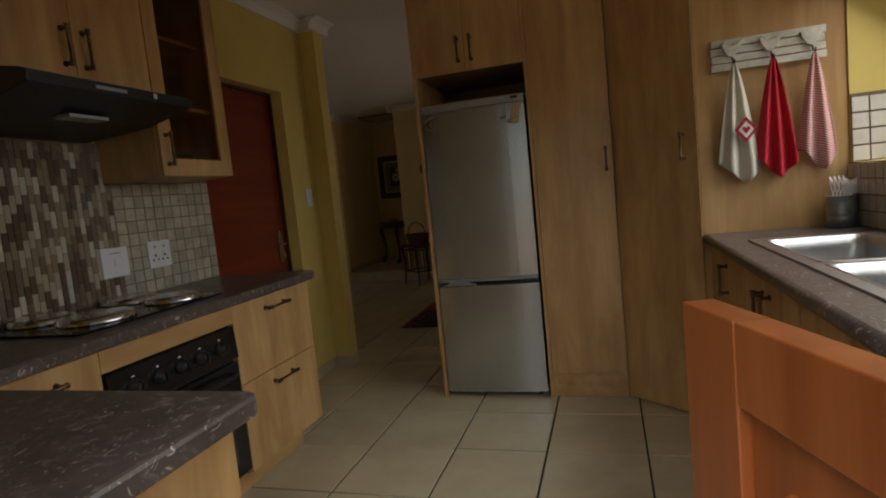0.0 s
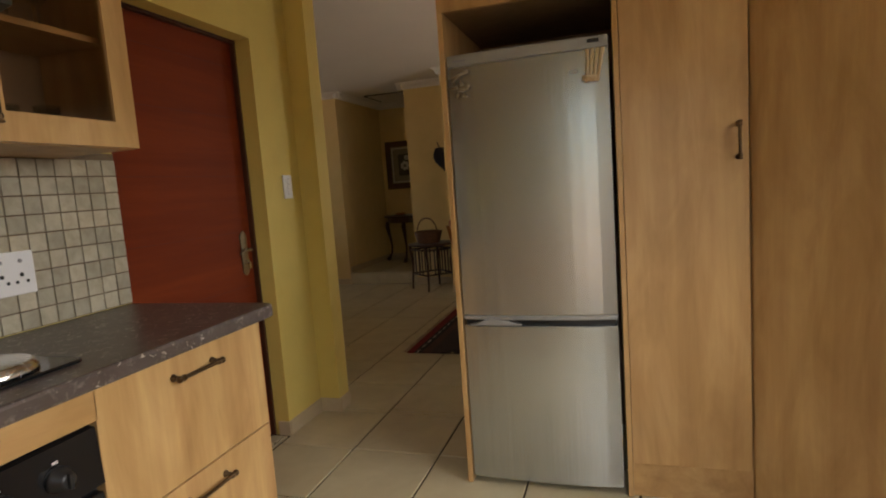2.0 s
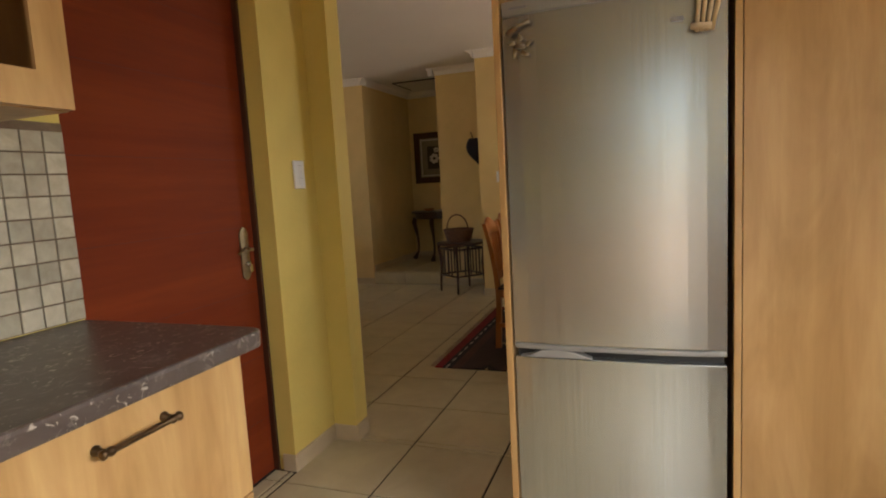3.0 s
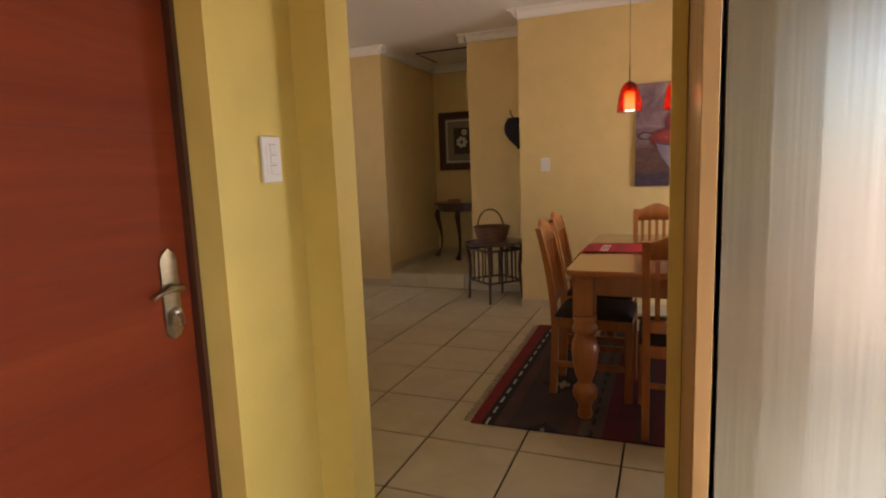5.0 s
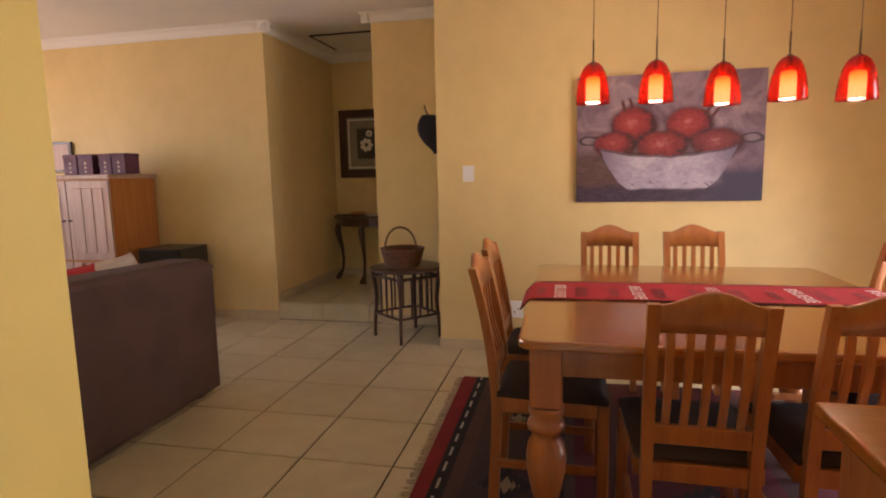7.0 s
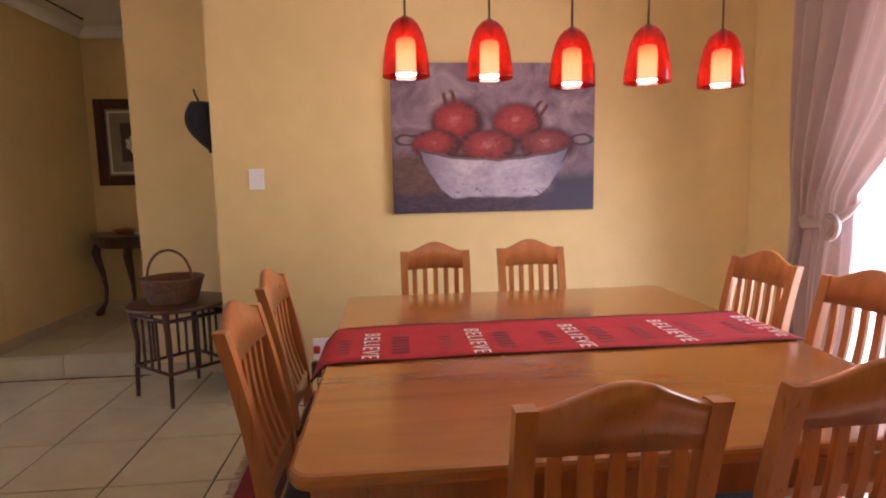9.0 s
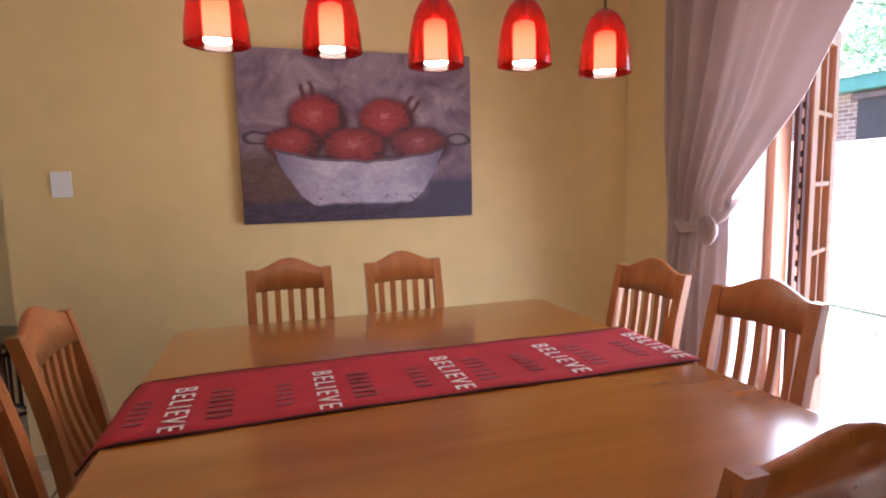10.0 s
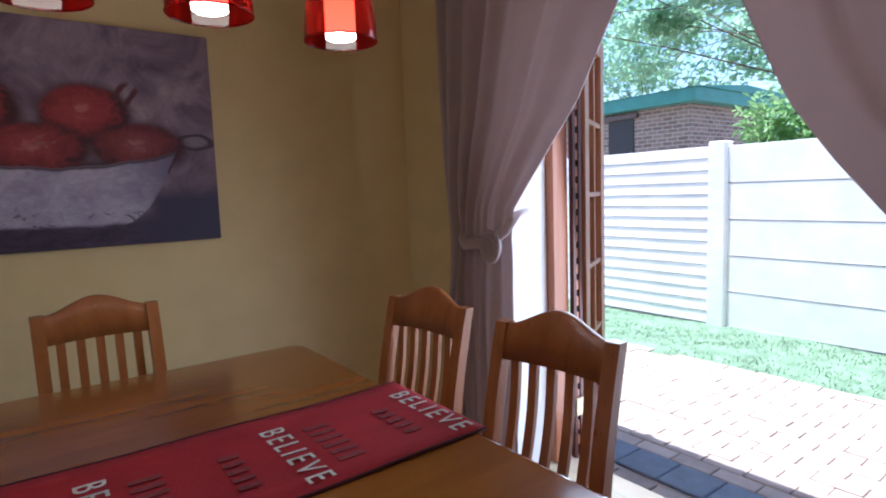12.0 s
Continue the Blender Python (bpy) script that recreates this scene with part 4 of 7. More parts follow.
part("spatula_print", lathe(bmesh.new(), [(0.001, 0), (0.011, 0.0), (0.011, 0.001), (0.001, 0.001)], 12, (1.315, 2.63, 1.07)), plain("yellow_print", (0.6, 0.5, 0.08), 0.6), utensil, "small yellow print")

# towel rack and towels
plan_from(-0.01, -0.046, -0.035)
rack = thing("towel_rack", (1.02, 2.72, 1.65), "distressed white slatted rack with three bird hooks", "towel rack")
for k in range(4):
    z = 1.652 + 0.0345 * k
    part("slat", bx(0.80 + 0.004 * (k % 2), 1.246 - 0.003 * (k % 3), 2.706, 2.716, z, z + 0.030, bevel=0.002), RACK_WHITE, rack)
for sx0 in (0.84, 1.19):
    part("batten", bx(sx0, sx0 + 0.03, 2.717, 2.726, 1.654, 1.786), RACK_WHITE, rack)
HOOKS = (0.885, 1.035, 1.19)
for hx_ in HOOKS:
    bb = prism(bmesh.new(), [(hx_ - 0.045, 1.765), (hx_ - 0.03, 1.775), (hx_ - 0.015, 1.755), (hx_ + 0.01, 1.757), (hx_ + 0.028, 1.772), (hx_ + 0.045, 1.778), (hx_ + 0.038, 1.755), (hx_ + 0.022, 1.725), (hx_ + 0.002, 1.705), (hx_ - 0.018, 1.71), (hx_ - 0.034, 1.735)], "y", 2.693, 2.706, 0.004)
    hk = part("bird_hook", bb, RACK_WHITE, rack, "cream bird-shaped hook")
    tb = bmesh.new()
    tube(tb, [(hx_, 2.70, 1.71), (hx_, 2.69, 1.685), (hx_, 2.675, 1.67), (hx_, 2.662, 1.675), (hx_, 2.66, 1.69)], 0.004, 8)
    part("wire", tb, BRASS_OLD, hk)


def towel(hx_, width, low, left, material, label, folds=3.0, seed=0):
    """A cloth hung by one corner: a cone of folds that widens downwards."""
    def fn(u, v):
        z = 1.675 - v * (1.675 - low)
        w = width * (0.07 + 0.93 * min(1, v * 1.25) ** 0.75)
        tip = 1.0 if v < 0.8 else 1 - ((v - 0.8) / 0.2) * (0.75 * abs(u - 0.62) + 0.05)
        x = hx_ + left * v + (u - 0.5) * w
        y = 2.668 + 0.028 * v + 0.018 * math.sin(u * math.pi * 2 * folds + seed) * (0.25 + v)
        return (x, min(y, 2.712), z + (0.22 * (1 - tip)))
    return fn


def hang_towel(fn, material, label):
    t = thing("towel", (fn(0.5, 0)[0], 2.68, fn(0.5, 1)[2]), label, "towel", "towels on the rack")
    part("cloth", grid_sheet(bmesh.new(), fn, 36, 30), material, t, thick=0.003)
    return t


t1 = hang_towel(towel(HOOKS[0], 0.17, 1.14, 0.01, CLOTH_CREAM, "", 2.2, 0.4), CLOTH_CREAM, "cream kitchen towel with a red patch hung on a hook")
t2 = hang_towel(towel(HOOKS[1], 0.16, 1.15, 0.0, CLOTH_RED, "", 2.6, 1.3), CLOTH_RED, "bright red kitchen towel hung on a hook")
t3 = hang_towel(towel(HOOKS[2], 0.15, 1.17, 0.01, STRIPED, "", 2.0, 2.2), STRIPED, "pink and white striped towel hung on a hook")
for sz, mt, dy_ in ((0.046, RED_PATCH, 2.648), (0.030, PRINT_WHITE, 2.646)):
    pb = prism(bmesh.new(), [(0.915 - sz, 1.385), (0.915, 1.385 - sz * 1.2), (0.915 + sz, 1.385), (0.915, 1.385 + sz * 1.2)], "y", dy_, dy_ + 0.002)
    part("patch", pb, mt, t1, "red diamond patch" if mt is RED_PATCH else "white patch centre")
pb = prism(bmesh.new(), [(0.915, 1.367), (0.931, 1.386), (0.928, 1.397), (0.921, 1.399), (0.915, 1.392), (0.909, 1.399), (0.902, 1.397), (0.899, 1.386)], "y", 2.644, 2.6455)
part("heart", pb, RED_PATCH, t1, "red stitched heart")

# kitchen window
plan_from(0, 0.016, 0)
kw = tagged(new("window_1"), "wooden framed kitchen window over the sink", "window", kind="structure")
kw.matrix_basis = pose(1.52, 1.6, 1.165)
for a in ((0.552, 0.60), (2.61, 2.658), (1.22, 1.26), (1.94, 1.98)):
    part("frame_post", bx(1.55, 1.595, a[0], a[1], 1.17, 2.095), FRAME_WOOD, kw)
for a, b in ((0.60, 1.22), (1.26, 1.94), (1.98, 2.61)):
    for z0, z1 in ((1.17, 1.22), (2.05, 2.095), (1.72, 1.76)):
        part("frame_rail", bx(1.55, 1.595, a, b, z0, z1), FRAME_WOOD, kw)
    for z0, z1 in ((1.22, 1.72), (1.76, 2.05)):
        pn = part("pane", bx(1.570, 1.574, a, b, z0, z1), CLEAR, kw)
        pn.visible_shadow = False

# stable door at the back
plan_from()
sd = tagged(new("door_2"), "orange varnished lower stable door leaf standing open", "door", kind="structure")
sd.matrix_basis = pose(0.715, -0.30, 0)
tip, hinge = Vector((0.409, 0.594, 0)), Vector((0.715, -0.30, 0))
ax = (tip - hinge).normalized()
L = (tip - hinge).length
nrm = Vector((-ax.y, ax.x, 0))


def leaf_box(u0, u1, z0, z1, d0, d1, bev=0.002):
    bm = bx(u0, u1, d0, d1, z0, z1, bevel=bev, seg=2)
    m_ = Matrix(((ax.x, nrm.x, 0, hinge.x), (ax.y, nrm.y, 0, hinge.y), (0, 0, 1, 0), (0, 0, 0, 1)))
    bmesh.ops.transform(bm, matrix=m_, verts=bm.verts)
    return bm


part("stile", leaf_box(0, 0.11, 0.012, 1.045, -0.02, 0.02), ORANGE_DOOR, sd)
part("stile", leaf_box(L - 0.11, L, 0.012, 1.045, -0.02, 0.02), ORANGE_DOOR, sd)
part("rail", leaf_box(0.11, L - 0.11, 0.955, 1.045, -0.0195, 0.0195), ORANGE_DOOR, sd)
part("rail", leaf_box(0.11, L - 0.11, 0.012, 0.2, -0.0195, 0.0195), ORANGE_DOOR, sd)
part("panel", leaf_box(0.111, L - 0.111, 0.201, 0.954, -0.006, 0.006), ORANGE_DOOR, sd)
part("raised_field", leaf_box(0.17, L - 0.17, 0.26, 0.895, -0.015, 0.015, 0.007), ORANGE_DOOR, sd)
fr = tagged(new("door_frame"), "varnished wooden frame of the back door", "door frame", kind="structure")
part("jamb", bx(-0.20, -0.16, -0.499, -0.351, 0.002, 2.05), FRAME_WOOD, fr)
part("jamb", bx(0.70, 0.74, -0.499, -0.351, 0.002, 2.05), FRAME_WOOD, fr)
part("head", bx(-0.16, 0.70, -0.499, -0.351, 2.01, 2.05), FRAME_WOOD, fr)

# red door
GROOVE_RED = plain("dark_red_joint", (0.10, 0.016, 0.008), 0.7)
rd = tagged(new("door_1"), "closed dark red stained wooden door with a worn brass lock plate", "door", kind="structure")
rd.matrix_basis = pose(-1.83, 2.89, 0)
part("leaf", bx(-1.872, -1.832, 2.410, 3.252, 0.008, 1.976, bevel=0.002), RED_DOOR, rd)
for z in (0.25, 0.52, 0.80, 1.07, 1.34, 1.62, 1.86):
    part("groove", bx(-1.8325, -1.8317, 2.412, 3.250, z, z + 0.002), GROOVE_RED, rd, "dark joint between boards")
part("frame", bx(-1.885, -1.81, 3.252, 3.266, 0.003, 1.99), DARK_WOOD, rd)
part("frame_head", bx(-1.885, -1.81, 2.407, 3.252, 1.977, 1.989), DARK_WOOD, rd)
plan_from(0, -0.142, 0.017)
lp = prism(bmesh.new(), [(3.307, 0.86), (3.317, 0.845), (3.332, 0.838), (3.347, 0.845), (3.357, 0.86), (3.357, 1.03), (3.350, 1.045), (3.332, 1.058), (3.314, 1.045), (3.307, 1.03)], "x", -1.8315, -1.826, 0.002)
lock = part("lock_plate", lp, BRASS_PLATE, rd)
hb = bmesh.new()
tube(hb, [(-1.826, 3.332, 0.965), (-1.80, 3.332, 0.965), (-1.785, 3.327, 0.965), (-1.782, 3.292, 0.968), (-1.783, 3.262, 0.962), (-1.787, 3.245, 0.955)], [0.010, 0.007, 0.007, 0.006, 0.005, 0.004], 10)
part("lever", hb, BRASS_PLATE, lock)
hb = bmesh.new()
tube(hb, [(-1.826, 3.335, 0.905), (-1.812, 3.335, 0.905)], 0.010, 10)
box(hb, -1.806, -1.803, 3.328, 3.342, 0.872, 0.902, 0.001)
box(hb, -1.814, -1.804, 3.333, 3.337, 0.895, 0.906)
part("key", hb, CHROME, lock, "silver key in the lock")


plan_from()


def switch_plate(x, y, z, normal, w, h, label, rockers, group="light switches"):
    s = thing("light_switch", (x, y, z), label, "switch", group)
    o = 0.009
    if normal == "x":
        part("plate", bx(x, x + o, y - w / 2, y + w / 2, z - h / 2, z + h / 2, bevel=0.003, seg=2), SOCKET_WHITE, s)
        part("rocker_surround", bx(x + o, x + o + 0.002, y - w / 2 + 0.014, y + w / 2 - 0.014, z - h / 2 + 0.02, z + h / 2 - 0.02, bevel=0.001), SOCKET_WHITE, s)
        for k in range(rockers):
            zc = z + (k - (rockers - 1) / 2) * 0.028
            part("rocker", bx(x + o + 0.002, x + o + 0.005, y - 0.012, y + 0.012, zc - 0.012, zc + 0.011, bevel=0.0015), SOCKET_WHITE, s)
            part("rocker_gap", bx(x + o + 0.0021, x + o + 0.0026, y - 0.013, y + 0.013, zc + 0.0112, zc + 0.0125), GREY_LINE, s)
    else:
        part("plate", bx(x - w / 2, x + w / 2, y - o, y, z - h / 2, z + h / 2, bevel=0.003, seg=2), SOCKET_WHITE, s)
        for k in range(rockers):
            zc = z + (k - (rockers - 1) / 2) * 0.028
            part("rocker", bx(x - 0.012, x + 0.012, y - o - 0.004, y - o, zc - 0.012, zc + 0.012, bevel=0.0015), SOCKET_WHITE, s)
    return s


switch_plate(-1.729, 3.463, 1.277, "x", 0.076, 0.122, "white three-gang light switch on the yellow wall", 3)
switch_plate(-1.698, 7.014, 1.248, "y", 0.078, 0.11, "white light switch on the dining room wall", 1)

# splashback
splash = structure("splashback", boxes((-1.7295, -1.724, 0.70, 1.787, 0.892, 1.561), (-1.7295, -1.724, 1.787, 2.403, 0.892, 1.391), (-1.7295, -1.724, 2.204, 2.403, 1.391, 1.412)), WALL_GROUT, "tiled splashback above the hob worktop", "splashback")
plan_from(0, 0.007, 0.012)
sc = thing("wall_socket", (-1.718, 1.99, 1.05), "white double switched wall socket on the tiles", "socket", "kitchen sockets")
part("plate", bx(-1.7185, -1.709, 1.925, 2.06, 0.988, 1.112, bevel=0.003, seg=2), SOCKET_WHITE, sc)
for yy, zz, r in ((1.965, 1.045, 0.006), (1.95, 1.025, 0.005), (1.98, 1.025, 0.005), (2.02, 1.045, 0.006), (2.005, 1.025, 0.005), (2.035, 1.025, 0.005), (1.965, 1.085, 0.006), (2.02, 1.085, 0.006)):
    hb = bmesh.new()
    tube(hb, [(-1.7092, yy, zz), (-1.7078, yy, zz)], r, 10)
    part("pin_hole", hb, DARK_HOLE if zz < 1.08 else GREY_LINE, sc)
sc = thing("isolator_switch", (-1.718, 1.74, 1.045), "white cooker isolator switch on the mosaic", "switch")
part("plate", bx(-1.7185, -1.709, 1.675, 1.81, 0.982, 1.108, bevel=0.003, seg=2), SOCKET_WHITE, sc)
part("rocker", bx(-1.709, -1.705, 1.735, 1.75, 1.03, 1.06, bevel=0.0015), SOCKET_WHITE, sc)
part("label_bar", bx(-1.7092, -1.7086, 1.715, 1.77, 1.082, 1.086), GREY_LINE, sc, "small grey print")


# ---- dining room ----
plan_from()


def dining_table():
    t = thing("dining_table", (-0.51, 5.52, 0), "large square varnished wooden dining table on turned legs", "table")
    part("tabletop", prism(bmesh.new(), rounded(-1.178, 0.155, 4.795, 6.237, 0.05), "z", 0.722, 0.752, 0.009), TABLE_WOOD, t)
    for a in ((-1.06, 0.035, 4.875, 4.90), (-1.06, 0.035, 6.132, 6.157)):
        part("apron", bx(*a, 0.62, 0.7215, bevel=0.002), CHAIR_WOOD, t)
    for a in ((-1.098, -1.073, 4.91, 6.122), (0.05, 0.075, 4.91, 6.122)):
        part("apron", bx(*a, 0.62, 0.7215, bevel=0.002), CHAIR_WOOD, t)
    prof = [(0.03, 0.001), (0.036, 0.02), (0.03, 0.05), (0.038, 0.08), (0.055, 0.105), (0.06, 0.13), (0.055, 0.155), (0.034, 0.175), (0.032, 0.185), (0.046, 0.22), (0.060, 0.29), (0.064, 0.34), (0.058, 0.385), (0.042, 0.415), (0.044, 0.425), (0.058, 0.435), (0.060, 0.45), (0.056, 0.463), (0.046, 0.475), (0.056, 0.495), (0.056, 0.515)]
    for lx, ly in ((-1.093, 4.88), (0.07, 4.88), (-1.093, 6.152), (0.07, 6.152)):
        bm = lathe(bmesh.new(), prof, 24, (lx, ly, 0.012), True)
        box(bm, lx - 0.05, lx + 0.05, ly - 0.05, ly + 0.05, 0.528, 0.721, 0.005)
        part("leg", bm, CHAIR_WOOD, t, "turned baluster leg")
    return t


dining_table()


def runner():
    r = thing("table_runner", (-0.51, 5.54, 0.753), "red linen table runner printed with white and grey words", "table runner")
    y0, y1 = 5.377, 5.713

    def fn(u, v):
        x = -1.212 + u * 1.385
        y = y0 + v * (y1 - y0) + 0.008 * math.sin(u * 5.0) + 0.02 * u - 0.01 - 0.016 * (1 - u) * (1 - v)
        z = 0.7555 + 0.0012 * math.sin(u * 23 + v * 4)
        if x < -1.172:
            z -= (-1.172 - x) * 1.1
        return (x, y, z)
    part("cloth", grid_sheet(bmesh.new(), fn, 60, 8), RUNNER_RED, r, thick=0.003)
    for v in (0.0, 1.0):
        hb = bmesh.new()
        tube(hb, [(fn(u / 40, v)[0], fn(u / 40, v)[1], fn(u / 40, v)[2]) for u in range(41)], 0.0035, 6)
        part("hem", hb, RUNNER_EDGE, r, "dark stitched hem")

    letters = {}

    def letter_mesh(ch, size):
        if ch not in letters:
            cu = bpy.data.curves.new("letter", "FONT")
            cu.body, cu.size, cu.align_x, cu.align_y, cu.extrude = ch, size, "CENTER", "CENTER", 0.0004
            tmp = new("letter", cu)
            bpy.context.view_layer.update()
            me = bpy.data.meshes.new_from_object(tmp.evaluated_get(bpy.context.evaluated_depsgraph_get()))
            bpy.data.objects.remove(tmp)
            me.materials.clear()
            me.materials.append(PRINT_WHITE)
            me.transform(pose(0, 0, 0, 0, 0, -90) @ Matrix.Diagonal((0.84, 1.02, 1, 1)))
            letters[ch] = me
        return letters[ch]
    advance = {"B": 1.0, "E": 0.96, "L": 0.86, "I": 0.62, "V": 0.98}
    for wx in (-1.061, -0.756, -0.456, -0.158, 0.134):
        pos = 5.497 + 0.03 * (wx + 1.2) / 1.4 + 0.125
        for ch in "BELIEVE":
            step_ = 0.0405 * advance[ch]
            piece("letter", letter_mesh(ch, 0.066), (wx, pos - step_ / 2, 0.7595), r)
            pos -= step_
    for i, wx in enumerate((-1.135, -0.975, -0.844, -0.674, -0.537, -0.38, -0.253, -0.082, 0.055)):
        wide = 0.05 if i % 2 else 0.035
        n_ = 5 if i % 2 == 0 else 6
        for k in range(n_):
            yc = 5.492 + 0.03 * (wx + 1.2) / 1.4 + (k - (n_ - 1) / 2) * 0.030
            part("print_bar", bx(wx - wide / 2, wx + wide / 2, yc - 0.0075, yc + 0.0075, 0.7588, 0.7597), PRINT_GREY, r, "illegible grey print")


runner()


def chair(m_, label):
    """Slat-back chair facing +y, origin on the floor under the seat's middle."""
    c = thing("dining_chair", (0, 0, 0), label, "chair", "chairs round the dining table")

    def back(z):
        """y of the back at a height: a gentle backward curve."""
        k = max(0.0, z - 0.42) / 0.5
        return -0.195 - 0.03 * k - 0.055 * k * k
    for s in (-1, 1):
        bm = bmesh.new()
        pts = [(s * (0.137 + 0.003 * i / 14), back(0.03 + 0.885 * i / 14) - (0.05 * max(0, 0.3 - 0.885 * i / 14)), 0.002 + 0.895 * i / 14) for i in range(15)]
        rings = []
        for x, y, z in pts:
            w, d = 0.016, 0.02 - 0.006 * (z / 0.9)
            rings.append([bm.verts.new((x + a * w, y + b * d, z)) for a, b in ((-1, -1), (1, -1), (1, 1), (-1, 1))])
        for p_, q_ in zip(rings, rings[1:]):
            for k in range(4):
                bm.faces.new((p_[k], p_[(k + 1) % 4], q_[(k + 1) % 4], q_[k]))
        bm.faces.new(rings[0][::-1])
        bm.faces.new(rings[-1])
        part("back_post", bm, CHAIR_WOOD, c)
        bm = bmesh.new()
        box(bm, s * 0.172 - 0.018, s * 0.172 + 0.018, 0.165, 0.203, 0.002, 0.43, 0.003)
        part("front_leg", bm, CHAIR_WOOD, c)
        part("side_rail", bx(s * 0.160 - 0.011, s * 0.160 + 0.011, -0.178, 0.164, 0.375, 0.43, bevel=0.002), CHAIR_WOOD, c)
        part("side_stretcher", bx(s * 0.160 - 0.010, s * 0.160 + 0.010, -0.20, 0.164, 0.16, 0.19, bevel=0.002), CHAIR_WOOD, c)
    part("seat_rail", bx(-0.153, 0.153, 0.172, 0.194, 0.375, 0.43, bevel=0.002), CHAIR_WOOD, c)
    part("seat_rail", bx(-0.13, 0.13, -0.205, -0.185, 0.375, 0.43, bevel=0.002), CHAIR_WOOD, c)
    part("cross_stretcher", bx(-0.149, 0.149, -0.02, 0.0, 0.163, 0.187, bevel=0.002), CHAIR_WOOD, c)

    # arched top rail
    def top(x):
        k = abs(x) / 0.154
        return 0.893 + 0.042 * (0.5 + 0.5 * math.cos(math.pi * min(1, k * 1.12))) - (0.004 if k > 0.9 else 0)
    bm = bmesh.new()
    n_ = 28
    cols = []
    for i in range(n_ + 1):
        x = -0.1535 + 0.307 * i / n_
        bow = -0.010 * math.cos(math.pi * x / 0.33)
        zb, zt = 0.815 + 0.006 * math.cos(math.pi * x / 0.33), top(x)
        yb, yt = back(zb) + bow, back(zt) + bow
        cols.append([bm.verts.new(q) for q in ((x, yb - 0.011, zb), (x, yb + 0.011, zb), (x, yt + 0.010, zt - 0.004), (x, yt + 0.004, zt), (x, yt - 0.006, zt), (x, yt - 0.011, zt - 0.004))])
    for p_, q_ in zip(cols, cols[1:]):
        for k in range(6):
            f = bm.faces.new((p_[k], q_[k], q_[(k + 1) % 6], p_[(k + 1) % 6]))
            f.smooth = k != 0
    bm.faces.new(cols[0][::-1])
    bm.faces.new(cols[-1])
    part("top_rail", bm, CHAIR_WOOD, c, "arched top rail", recalc=True)
    part("lower_rail", bx(-0.131, 0.131, -0.217, -0.197, 0.49, 0.545, bevel=0.003), CHAIR_WOOD, c)
    for k in range(5):
        x = (k - 2) * 0.047
        bm = bmesh.new()
        rings = []
        for i in range(11):
            z = 0.54 + 0.285 * i / 10
            bow = -0.010 * math.cos(math.pi * x / 0.33) * i / 10
            curve = -0.016 * math.sin(math.pi * i / 10)
            rings.append([bm.verts.new((x + a * 0.0105, back(z) + bow + curve + b * 0.006, z)) for a, b in ((-1, -1), (1, -1), (1, 1), (-1, 1))])
        for p_, q_ in zip(rings, rings[1:]):
            for j in range(4):
                bm.faces.new((p_[j], p_[(j + 1) % 4], q_[(j + 1) % 4], q_[j]))
        part("slat", bm, CHAIR_WOOD, c)
    # padded seat
    def pad(u, v):
        a, b = u * 2 - 1, v * 2 - 1
        w = 0.168 + 0.018 * (b + 1) / 2
        edge = max(abs(a), abs(b)) ** 6
        return (a * w, b * 0.195 + 0.005, 0.478 - 0.030 * edge)
    bm = grid_sheet(bmesh.new(), pad, 14, 14)
    geo = bmesh.ops.extrude_face_region(bm, geom=bm.faces[:])
    for v in [g for g in geo["geom"] if isinstance(g, bmesh.types.BMVert)]:
        v.co.z = 0.431
    part("seat", bm, SEAT_CLOTH, c, "dark charcoal upholstered seat", recalc=True)
    c.matrix_basis = m_
    return c


RUG_Z = 0.012
first = chair(pose(-0.67, 4.93, RUG_Z, 0, 0, -1), "honey-stained slat-back dining chair with a dark padded seat")
for x, y, a in ((-0.252, 4.968, 1), (-0.80, 6.152, 180), (-0.348, 6.168, 182), (-1.085, 5.275, -91), (-1.112, 5.775, -91), (0.093, 5.805, 97), (0.097, 5.354, 96)):
    copy_thing(first, pose(x, y, RUG_Z, 0, 0, a))


